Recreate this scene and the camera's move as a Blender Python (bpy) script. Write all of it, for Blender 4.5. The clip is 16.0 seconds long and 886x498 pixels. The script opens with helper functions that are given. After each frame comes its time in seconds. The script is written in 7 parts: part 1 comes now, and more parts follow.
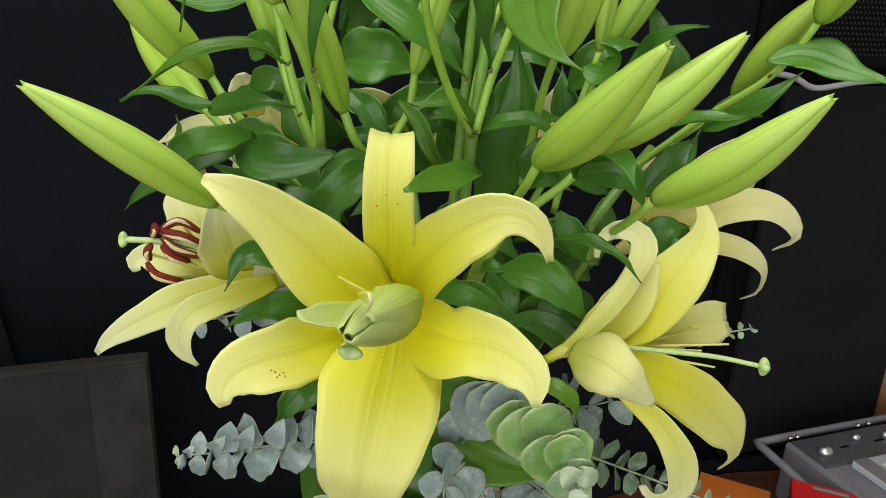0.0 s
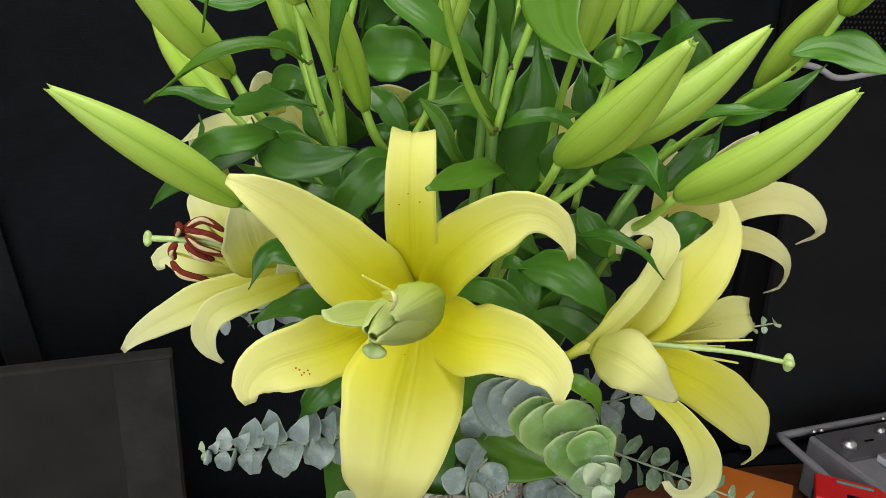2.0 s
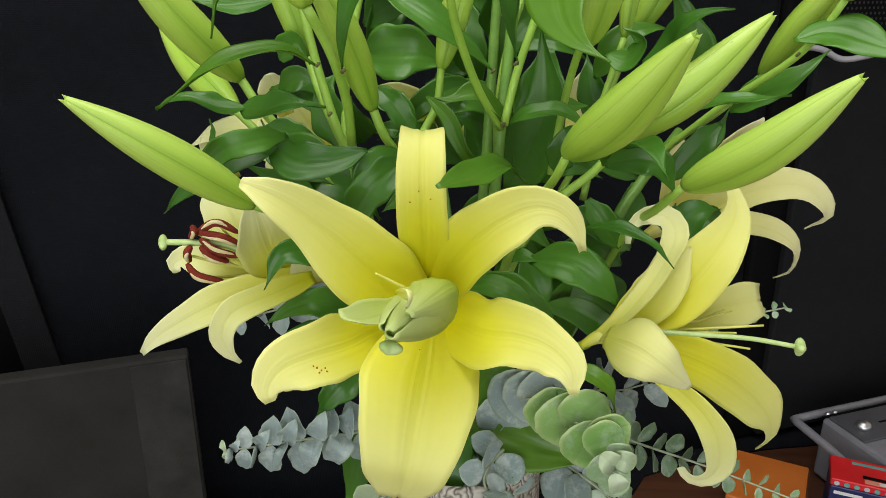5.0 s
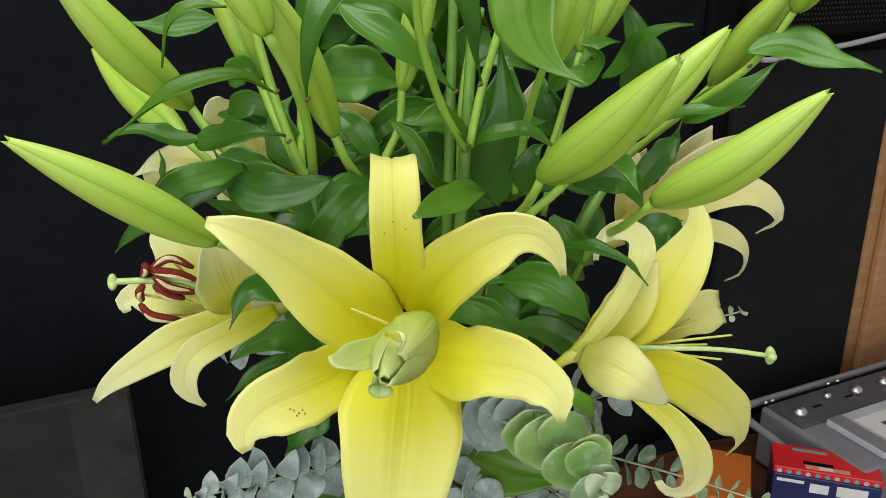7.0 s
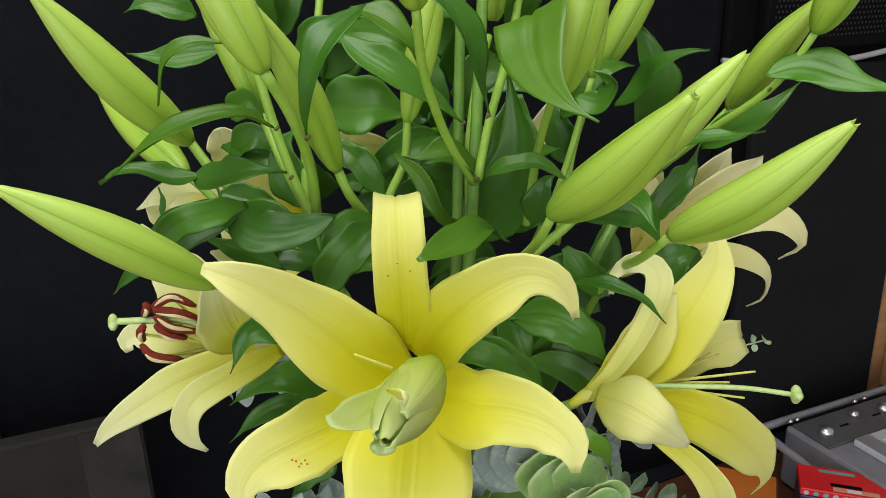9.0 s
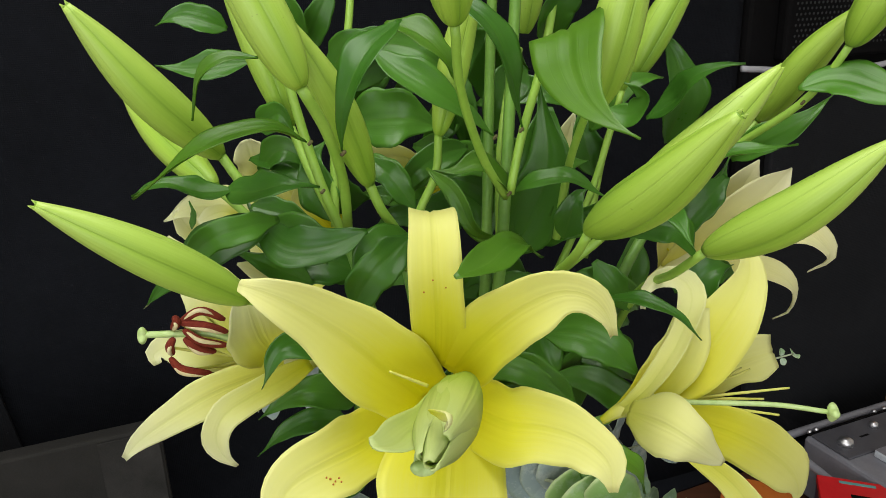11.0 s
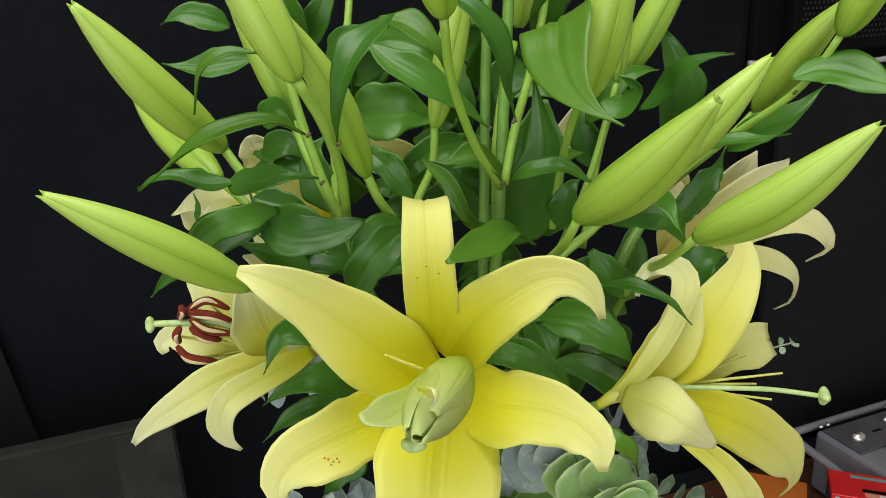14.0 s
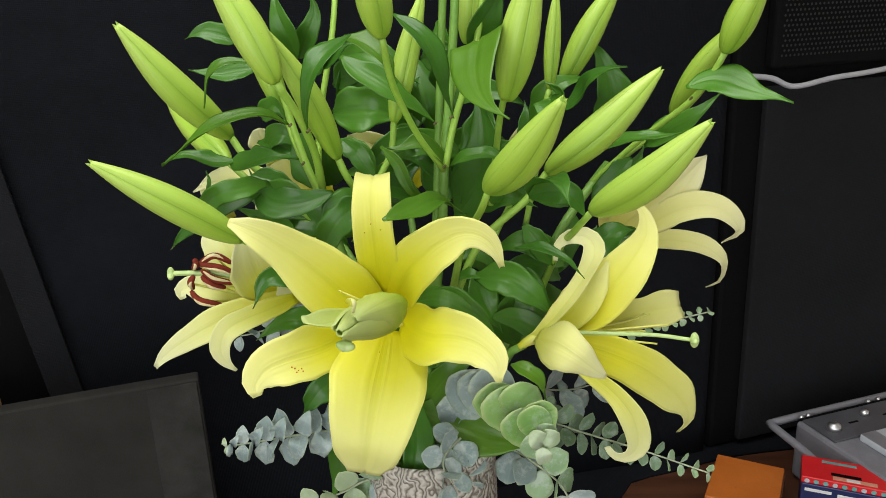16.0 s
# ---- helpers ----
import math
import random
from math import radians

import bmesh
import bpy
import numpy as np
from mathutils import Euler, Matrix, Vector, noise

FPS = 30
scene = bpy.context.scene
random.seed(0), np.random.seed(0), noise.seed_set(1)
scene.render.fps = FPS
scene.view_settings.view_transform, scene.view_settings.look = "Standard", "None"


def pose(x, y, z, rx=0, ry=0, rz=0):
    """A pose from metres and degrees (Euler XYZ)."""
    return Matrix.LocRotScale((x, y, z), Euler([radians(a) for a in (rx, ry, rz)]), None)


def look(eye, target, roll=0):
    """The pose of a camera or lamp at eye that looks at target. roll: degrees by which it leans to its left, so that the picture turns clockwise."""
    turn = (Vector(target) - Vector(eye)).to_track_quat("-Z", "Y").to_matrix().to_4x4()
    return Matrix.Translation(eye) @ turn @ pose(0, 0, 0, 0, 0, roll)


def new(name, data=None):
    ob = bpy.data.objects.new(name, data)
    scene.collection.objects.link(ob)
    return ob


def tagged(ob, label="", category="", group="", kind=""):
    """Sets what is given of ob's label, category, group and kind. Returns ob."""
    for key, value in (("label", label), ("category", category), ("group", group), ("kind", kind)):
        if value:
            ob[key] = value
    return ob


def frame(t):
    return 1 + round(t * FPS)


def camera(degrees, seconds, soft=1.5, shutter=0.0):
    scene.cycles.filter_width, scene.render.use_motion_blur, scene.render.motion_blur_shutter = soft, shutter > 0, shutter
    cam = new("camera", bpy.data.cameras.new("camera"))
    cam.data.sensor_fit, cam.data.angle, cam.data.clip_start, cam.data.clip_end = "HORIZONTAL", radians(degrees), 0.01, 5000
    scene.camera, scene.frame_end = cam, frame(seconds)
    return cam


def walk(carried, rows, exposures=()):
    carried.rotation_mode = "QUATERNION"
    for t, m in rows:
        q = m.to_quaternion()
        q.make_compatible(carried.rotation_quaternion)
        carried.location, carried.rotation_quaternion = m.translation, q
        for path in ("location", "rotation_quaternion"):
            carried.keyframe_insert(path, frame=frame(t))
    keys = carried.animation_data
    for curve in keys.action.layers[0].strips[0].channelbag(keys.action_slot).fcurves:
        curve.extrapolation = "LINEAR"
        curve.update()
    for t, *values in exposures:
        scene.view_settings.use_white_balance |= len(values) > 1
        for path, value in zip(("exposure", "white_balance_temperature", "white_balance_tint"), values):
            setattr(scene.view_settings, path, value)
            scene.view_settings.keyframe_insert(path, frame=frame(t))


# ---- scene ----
cam = camera(59.4, 16.0, soft=0.75)
METRES, EYE, TILT, LEAN, TURN = 0.42, 1.50, -19.0, -2.5, 0.0
ROWS = [
    (0.0, 0.0, 0.0, 0.0, 0.0, -0.0, 0.0),
    (0.5, 0.0049, -0.0002, 0.0035, 0.22, -0.36, -0.1),
    (1.0, 0.0038, -0.0026, 0.0049, 0.56, -0.28, 0.14),
    (1.5, -0.0011, -0.001, 0.0055, 0.8, -0.54, 0.48),
    (2.0, -0.0043, -0.0027, 0.0057, 1.35, -0.52, 0.37),
    (2.5, -0.015, 0.0047, 0.0033, 1.7, -0.72, 0.48),
    (3.0, -0.0061, 0.0059, 0.0053, 1.78, -0.9, 1.04),
    (5.5, -0.0096, -0.035, 0.0144, 1.64, -1.09, 2.49),
    (6.0, -0.179, -0.0836, 0.0401, -1.49, -0.57, 3.28),
    (6.3, -0.178, -0.08033, 0.0393, -2.417, -0.6574, 3.683),
    (6.5, -0.1765, -0.075, 0.038, -3.93, -0.8, 4.34),
    (7.0, -0.0614, 0.0123, 0.0439, -3.47, -1.22, 4.66),
    (7.5, -0.0369, 0.0382, 0.0493, -2.49, -1.15, 4.8),
    (8.0, -0.0324, 0.0447, 0.0801, -2.37, -0.78, 4.98),
    (8.5, -0.0476, 0.047, 0.0782, -2.27, -0.45, 5.08),
    (9.0, -0.0441, 0.0482, 0.0762, -2.15, -0.38, 5.3),
    (11.5, -0.0744, 0.0564, 0.093, -1.42, 0.09, 5.09),
    (12.0, -0.0696, 0.0567, 0.0907, -1.35, 0.19, 5.08),
    (12.5, -0.0697, 0.0531, 0.0973, -1.2, 0.43, 5.13),
    (13.0, -0.071, 0.0465, 0.0943, -1.05, 0.54, 5.17),
    (13.5, -0.0602, 0.0273, 0.0869, -0.84, 0.59, 5.33),
    (14.0, -0.048, 0.0304, 0.0735, -0.29, 0.21, 5.54),
    (14.5, -0.0444, 0.0565, 0.0585, 0.99, -0.56, 5.46),
    (15.0, -0.0338, 0.0622, 0.0616, 1.72, -1.02, 5.17),
    (15.5, 0.0112, -0.0313, 0.0733, 2.14, -0.18, 4.69),
    (16.0, 0.0896, -0.2337, -0.0047, 2.84, 1.13, 4.16),
]
walk(cam, [(t, pose(0, 0, EYE, TILT, LEAN, TURN) @ pose(METRES * x, METRES * y, METRES * z, 90 + pitch, roll, yaw)) for t, x, y, z, yaw, pitch, roll in ROWS], [(0.0, -0.06), (5.5, -0.03), (6.0, 0.0), (7.0, -0.03), (9.0, -0.09), (15.0, -0.1), (15.7, -0.09), (16.0, 0.10)])

# ---- light: a tall window behind the camera, the room's own bounce ----
world = bpy.data.worlds.new("sky")
scene.world = world
world.use_nodes = True
wn = world.node_tree.nodes
sky = wn.new("ShaderNodeTexSky")
sky.sky_type, sky.sun_disc, sky.sun_elevation, sky.sun_rotation = "NISHITA", False, radians(40), radians(200)
world.node_tree.links.new(sky.outputs[0], wn["Background"].inputs[0])
wn["Background"].inputs[1].default_value = 0.08


def area_lamp(name, m, w, h, power, colour):
    d = bpy.data.lights.new(name, "AREA")
    d.shape, d.size, d.size_y, d.energy, d.color = "RECTANGLE", w, h, power, colour
    ob = new(name, d)
    ob.matrix_world = m
    return ob


WINDOW_POWER, CEILING_POWER, EXPOSURE = 47.5, 18.5, 0.0
area_lamp("window_light", look((-0.40, -2.35, 1.45), (0.0, 0.5, 1.2)), 2.8, 2.1, WINDOW_POWER, (0.96, 0.98, 1.0))
area_lamp("ceiling_light", look((-0.15, 0.15, 2.52), (-0.15, 0.16, 0.0)), 1.2, 0.9, CEILING_POWER, (1.0, 0.98, 0.95))
scene.view_settings.exposure = EXPOSURE


# ---- materials ----
def base_mat(name):
    m = bpy.data.materials.new(name)
    m.use_nodes = True
    nt = m.node_tree
    return m, nt, nt.nodes["Principled BSDF"]


def node(nt, kind, **props):
    n = nt.nodes.new(kind)
    for k, v in props.items():
        n.inputs[k[2:].replace("_", " ")].default_value = v
    return n


def ramp(nt, fac, stops):
    r = nt.nodes.new("ShaderNodeValToRGB")
    e = r.color_ramp.elements
    e[0].position, e[0].color = stops[0][0], (*stops[0][1], 1)
    e[1].position, e[1].color = stops[-1][0], (*stops[-1][1], 1)
    for p, c in stops[1:-1]:
        k = e.new(p)
        k.color = (*c, 1)
    nt.links.new(fac, r.inputs[0])
    return r.outputs[0]


def maths(nt, op, a, b=0.0, c=0.0):
    n = nt.nodes.new("ShaderNodeMath")
    n.operation = op
    for i, v in enumerate((a, b, c)):
        if isinstance(v, (int, float)):
            n.inputs[i].default_value = v
        else:
            nt.links.new(v, n.inputs[i])
    return n.outputs[0]


def mixc(nt, fac, a, b, mode="MIX"):
    n = nt.nodes.new("ShaderNodeMix")
    n.data_type, n.blend_type = "RGBA", mode
    for i, v in ((0, fac), (6, a), (7, b)):
        if isinstance(v, (int, float)):
            n.inputs[i].default_value = v
        elif isinstance(v, tuple):
            n.inputs[i].default_value = (*v, 1)
        else:
            nt.links.new(v, n.inputs[i])
    return n.outputs[2]


def noise_fac(nt, scale, detail=3.0, coord="Object", rough=0.55):
    tc = nt.nodes.new("ShaderNodeTexCoord")
    n = node(nt, "ShaderNodeTexNoise", i_Scale=scale, i_Detail=detail, i_Roughness=rough)
    nt.links.new(tc.outputs[coord], n.inputs["Vector"])
    return n.outputs["Fac"]


def bumped(nt, bsdf, height, strength, distance=0.001):
    b = node(nt, "ShaderNodeBump", i_Strength=strength, i_Distance=distance)
    nt.links.new(height, b.inputs["Height"])
    nt.links.new(b.outputs[0], bsdf.inputs["Normal"])
    return b.outputs[0]


def uv_parts(nt):
    uv = nt.nodes.new("ShaderNodeUVMap")
    sep = nt.nodes.new("ShaderNodeSeparateXYZ")
    nt.links.new(uv.outputs[0], sep.inputs[0])
    return uv.outputs[0], sep.outputs[0], sep.outputs[1]


def thin_plant(nt, bsdf, colour, through_colour, share):
    """Plant tissue: glossy skin that also lets light through."""
    tr = nt.nodes.new("ShaderNodeBsdfTranslucent")
    mx = nt.nodes.new("ShaderNodeMixShader")
    mx.inputs[0].default_value = share
    nt.links.new(colour, bsdf.inputs["Base Color"])
    nt.links.new(through_colour, tr.inputs["Color"])
    nt.links.new(bsdf.outputs[0], mx.inputs[1])
    nt.links.new(tr.outputs[0], mx.inputs[2])
    nt.links.new(mx.outputs[0], nt.nodes["Material Output"].inputs[0])


def tepal_mat(name, deep, mid, pale, rib):
    m, nt, b = base_mat(name)
    uv, u, v = uv_parts(nt)
    side = maths(nt, "ABSOLUTE", maths(nt, "SUBTRACT", maths(nt, "MULTIPLY", v, 2.0), 1.0))
    mapping = node(nt, "ShaderNodeMapping", i_Scale=(1.5, 24.0, 1.0))
    nt.links.new(uv, mapping.inputs["Vector"])
    streak = node(nt, "ShaderNodeTexNoise", i_Scale=2.2, i_Detail=4.0)
    nt.links.new(mapping.outputs[0], streak.inputs["Vector"])
    blot = noise_fac(nt, 60.0, 3.0)
    along = maths(nt, "ADD", u, maths(nt, "MULTIPLY", maths(nt, "POWER", side, 2.0), 0.14))
    along = maths(nt, "ADD", along, maths(nt, "MULTIPLY", maths(nt, "SUBTRACT", streak.outputs["Fac"], 0.5), 0.16))
    col = ramp(nt, maths(nt, "MULTIPLY", along, 0.8), [(0.06, deep), (0.27, mid), (0.52, pale), (0.85, (pale[0] * 1.02, pale[1] * 1.02, min(0.60, pale[2] * 1.7)))])
    ribfac = maths(nt, "MULTIPLY", maths(nt, "SUBTRACT", 1.0, maths(nt, "SMOOTH_MIN", maths(nt, "MULTIPLY", side, 9.0), 1.0, 0.2)), maths(nt, "SUBTRACT", 0.85, maths(nt, "MULTIPLY", u, 0.55)))
    ribfac = maths(nt, "MAXIMUM", ribfac, 0.0)
    col = mixc(nt, maths(nt, "MULTIPLY", ribfac, 0.3), col, rib)
    col = mixc(nt, maths(nt, "MULTIPLY", blot, 0.10), col, tuple(c * 0.9 for c in mid))
    rim = maths(nt, "POWER", side, 40.0)
    col = mixc(nt, maths(nt, "MULTIPLY", rim, 0.45), col, tuple(min(0.92, c + 0.06) for c in pale))
    vein = node(nt, "ShaderNodeTexWave", i_Scale=1.0, i_Distortion=1.2, i_Detail=2.0)
    vm = node(nt, "ShaderNodeMapping", i_Scale=(0.25, 3.2, 1.0))
    vein.bands_direction = "Y"
    nt.links.new(uv, vm.inputs["Vector"])
    nt.links.new(vm.outputs[0], vein.inputs["Vector"])
    ridge = maths(nt, "MAXIMUM", maths(nt, "SUBTRACT", 1.0, maths(nt, "MULTIPLY", maths(nt, "ABSOLUTE", maths(nt, "SUBTRACT", side, 0.11)), 16.0)), 0.0)
    fade = maths(nt, "MULTIPLY", ridge, maths(nt, "SUBTRACT", 1.1, u))
    h = maths(nt, "ADD", maths(nt, "MULTIPLY", vein.outputs["Fac"], 0.25), maths(nt, "MULTIPLY", blot, 0.5))
    h = maths(nt, "ADD", h, maths(nt, "MULTIPLY", fade, 4.0))
    bumped(nt, b, h, 0.22, 0.0006)
    b.inputs["Roughness"].default_value = 0.46
    b.inputs["Specular IOR Level"].default_value = 0.35
    thin_plant(nt, b, col, col, 0.35)
    return m


def leaf_mat(name, dark, light, sheen, rough, share=0.22, veins=2.2, bloom=0.0):
    m, nt, b = base_mat(name)
    uv, u, v = uv_parts(nt)
    info = nt.nodes.new("ShaderNodeObjectInfo")
    n1 = noise_fac(nt, 28.0, 4.0)
    n2 = noise_fac(nt, 300.0, 3.0)
    vm = node(nt, "ShaderNodeMapping", i_Scale=(0.35, veins, 1.0))
    nt.links.new(uv, vm.inputs["Vector"])
    vein = node(nt, "ShaderNodeTexWave", i_Scale=1.0, i_Distortion=0.25, i_Detail=2.0)
    vein.bands_direction = "Y"
    nt.links.new(vm.outputs[0], vein.inputs["Vector"])
    line = maths(nt, "POWER", vein.outputs["Fac"], 26.0)
    side = maths(nt, "ABSOLUTE", maths(nt, "SUBTRACT", maths(nt, "MULTIPLY", v, 2.0), 1.0))
    rib = maths(nt, "MAXIMUM", maths(nt, "SUBTRACT", 1.0, maths(nt, "MULTIPLY", side, 13.0)), 0.0)
    f = maths(nt, "ADD", maths(nt, "MULTIPLY", n1, 0.7), maths(nt, "MULTIPLY", info.outputs["Random"], 0.45))
    col = ramp(nt, f, [(0.2, dark), (0.85, light)])
    col = mixc(nt, maths(nt, "MULTIPLY", line, 0.025), col, sheen)
    col = mixc(nt, maths(nt, "MULTIPLY", rib, 0.13), col, sheen)
    if bloom:
        n3 = noise_fac(nt, 130.0, 5.0, rough=0.7)
        near = maths(nt, "MULTIPLY", maths(nt, "SUBTRACT", 0.6, u), 0.16)
        patch = maths(nt, "MAXIMUM", maths(nt, "MULTIPLY", maths(nt, "SUBTRACT", maths(nt, "ADD", n3, near), 0.50), 6.0), 0.0)
        col = mixc(nt, maths(nt, "MULTIPLY", maths(nt, "MINIMUM", patch, 1.0), bloom), col, (0.62, 0.68, 0.64))
        col = mixc(nt, maths(nt, "MULTIPLY", maths(nt, "POWER", maths(nt, "MAXIMUM", side, maths(nt, "SUBTRACT", maths(nt, "MULTIPLY", u, 2.0), 1.0)), 8.0), 0.8 if "fresh" in name else 0.3), col, (0.62, 0.72, 0.36))
    h = maths(nt, "SUBTRACT", maths(nt, "MULTIPLY", n2, 0.25), maths(nt, "ADD", line, rib))
    bumped(nt, b, h, 0.08, 0.0005)
    nt.links.new(maths(nt, "ADD", rough - 0.08, maths(nt, "MULTIPLY", n1, 0.16)), b.inputs["Roughness"])
    b.inputs["Specular IOR Level"].default_value = 0.45
    thin_plant(nt, b, col, mixc(nt, 0.5, col, (0.25, 0.45, 0.03)), share)
    return m


def bud_mat(name):
    m, nt, b = base_mat(name)
    uv, u, v = uv_parts(nt)
    info = nt.nodes.new("ShaderNodeObjectInfo")
    mp = node(nt, "ShaderNodeMapping", i_Scale=(1.2, 26.0, 1.0))
    nt.links.new(uv, mp.inputs["Vector"])
    st = node(nt, "ShaderNodeTexNoise", i_Scale=2.0, i_Detail=4.0)
    nt.links.new(mp.outputs[0], st.inputs["Vector"])
    # the three seams carry a greener rib between paler faces
    seam = maths(nt, "ABSOLUTE", maths(nt, "SINE", maths(nt, "MULTIPLY", v, math.pi * 3.0)))
    f = maths(nt, "ADD", maths(nt, "MULTIPLY", u, 0.40), maths(nt, "MULTIPLY", seam, 0.30))
    f = maths(nt, "ADD", f, maths(nt, "MULTIPLY", maths(nt, "SUBTRACT", st.outputs["Fac"], 0.5), 0.24))
    f = maths(nt, "ADD", f, maths(nt, "MULTIPLY", maths(nt, "SUBTRACT", info.outputs["Random"], 0.5), 0.2))
    col = ramp(nt, f, [(0.0, (0.18, 0.34, 0.022)), (0.35, (0.33, 0.52, 0.055)), (0.72, (0.46, 0.64, 0.12)), (1.0, (0.64, 0.75, 0.29))])
    groove = maths(nt, "MAXIMUM", maths(nt, "SUBTRACT", 1.0, maths(nt, "MULTIPLY", seam, 9.0)), 0.0)
    joint = maths(nt, "ABSOLUTE", maths(nt, "COSINE", maths(nt, "MULTIPLY", v, math.pi * 3.0)))
    joint = maths(nt, "MAXIMUM", maths(nt, "SUBTRACT", 1.0, maths(nt, "MULTIPLY", joint, 14.0)), 0.0)
    col = mixc(nt, maths(nt, "MULTIPLY", groove, 0.30), col, (0.20, 0.36, 0.03))
    col = mixc(nt, maths(nt, "MULTIPLY", joint, 0.16), col, (0.24, 0.40, 0.05))
    spot = noise_fac(nt, 420.0, 2.0)
    col = mixc(nt, maths(nt, "MULTIPLY", maths(nt, "GREATER_THAN", spot, 0.745), 0.5), col, (0.16, 0.22, 0.03))
    bumped(nt, b, maths(nt, "SUBTRACT", maths(nt, "MULTIPLY", st.outputs["Fac"], 0.6), maths(nt, "MULTIPLY", maths(nt, "ADD", groove, joint), 1.0)), 0.35, 0.0007)
    b.inputs["Roughness"].default_value = 0.42
    b.inputs["Subsurface Weight"].default_value = 0.0
    nt.links.new(col, b.inputs["Base Color"])
    return m


def plain_mat(name, a, c, scale, rough, metal=0.0, bump=0.2, fine=300.0, dist=0.001, spec=0.5):
    m, nt, b = base_mat(name)
    n1, n2 = noise_fac(nt, scale, 4.0), noise_fac(nt, fine, 3.0)
    col = ramp(nt, maths(nt, "ADD", maths(nt, "MULTIPLY", n1, 0.75), maths(nt, "MULTIPLY", n2, 0.25)), [(0.3, a), (0.7, c)])
    nt.links.new(col, b.inputs["Base Color"])
    nt.links.new(maths(nt, "ADD", rough - 0.06, maths(nt, "MULTIPLY", n1, 0.12)), b.inputs["Roughness"])
    b.inputs["Metallic"].default_value = metal
    b.inputs["Specular IOR Level"].default_value = spec
    bumped(nt, b, n2, bump, dist)
    return m


def fabric_mat(name, a, c, weave=900.0):
    m, nt, b = base_mat(name)
    n1 = maths(nt, "ADD", maths(nt, "MULTIPLY", noise_fac(nt, 6.0, 6.0), 0.6), maths(nt, "MULTIPLY", noise_fac(nt, 55.0, 5.0, rough=0.7), 0.4))
    tc = nt.nodes.new("ShaderNodeTexCoord")
    w1 = node(nt, "ShaderNodeTexWave", i_Scale=weave / 6.3, i_Distortion=1.0)
    w2 = node(nt, "ShaderNodeTexWave", i_Scale=weave / 6.3, i_Distortion=1.0)
    w2.bands_direction = "Z"
    nt.links.new(tc.outputs["Object"], w1.inputs["Vector"])
    nt.links.new(tc.outputs["Object"], w2.inputs["Vector"])
    lint = noise_fac(nt, 170.0, 2.0)
    col = ramp(nt, n1, [(0.3, a), (0.72, c)])
    col = mixc(nt, maths(nt, "MULTIPLY", maths(nt, "GREATER_THAN", lint, 0.74), 0.25), col, tuple(min(1, v * 2.5 + 0.01) for v in c))
    nt.links.new(col, b.inputs["Base Color"])
    b.inputs["Roughness"].default_value = 0.9
    b.inputs["Specular IOR Level"].default_value = 0.15
    bumped(nt, b, maths(nt, "ADD", w1.outputs["Fac"], w2.outputs["Fac"]), 0.3, 0.0006)
    return m


def wood_mat(name, a, c, rough=0.45):
    m, nt, b = base_mat(name)
    tc = nt.nodes.new("ShaderNodeTexCoord")
    mp = node(nt, "ShaderNodeMapping", i_Scale=(2.0, 30.0, 30.0))
    nt.links.new(tc.outputs["Object"], mp.inputs["Vector"])
    n = node(nt, "ShaderNodeTexNoise", i_Scale=1.6, i_Detail=6.0, i_Distortion=0.8)
    nt.links.new(mp.outputs[0], n.inputs["Vector"])
    nt.links.new(ramp(nt, n.outputs["Fac"], [(0.3, a), (0.7, c)]), b.inputs["Base Color"])
    b.inputs["Roughness"].default_value = rough
    bumped(nt, b, n.outputs["Fac"], 0.15, 0.001)
    return m


def vase_mat(name):
    m, nt, b = base_mat(name)
    tc = nt.nodes.new("ShaderNodeTexCoord")
    warp = node(nt, "ShaderNodeTexNoise", i_Scale=38.0, i_Detail=1.0)
    nt.links.new(tc.outputs["Object"], warp.inputs["Vector"])
    w = node(nt, "ShaderNodeTexWave", i_Scale=62.0, i_Distortion=20.0, i_Detail=2.0)
    w.inputs["Detail Scale"].default_value = 1.2
    nt.links.new(tc.outputs["Object"], w.inputs["Vector"])
    f = maths(nt, "ADD", maths(nt, "MULTIPLY", w.outputs["Fac"], 0.8), maths(nt, "MULTIPLY", warp.outputs["Fac"], 0.25))
    col = ramp(nt, f, [(0.08, (0.12, 0.105, 0.085)), (0.34, (0.38, 0.35, 0.30)), (0.8, (0.55, 0.52, 0.46))])
    nt.links.new(col, b.inputs["Base Color"])
    b.inputs["Roughness"].default_value = 0.5
    bumped(nt, b, f, 0.6, 0.002)
    return m


TEPAL = tepal_mat("lily_tepal", (0.81, 0.755, 0.003), (0.865, 0.84, 0.045), (0.875, 0.876, 0.25), (0.68, 0.72, 0.008))
TEPAL_PALE = tepal_mat("lily_tepal_pale", (0.73, 0.72, 0.015), (0.84, 0.845, 0.14), (0.875, 0.89, 0.37), (0.60, 0.68, 0.06))
TEPAL_OUTER = tepal_mat("lily_tepal_outside", (0.78, 0.80, 0.14), (0.86, 0.865, 0.30), (0.88, 0.885, 0.40), (0.66, 0.72, 0.12))
TEPAL_CREAM = tepal_mat("lily_tepal_cream", (0.80, 0.775, 0.12), (0.86, 0.845, 0.30), (0.88, 0.865, 0.42), (0.70, 0.71, 0.20))
TEPAL_GREEN = tepal_mat("lily_inner_green", (0.36, 0.52, 0.04), (0.46, 0.61, 0.08), (0.62, 0.72, 0.18), (0.36, 0.52, 0.05))
LEAF = leaf_mat("lily_leaf", (0.032, 0.122, 0.011), (0.088, 0.252, 0.022), (0.17, 0.29, 0.05), 0.31)
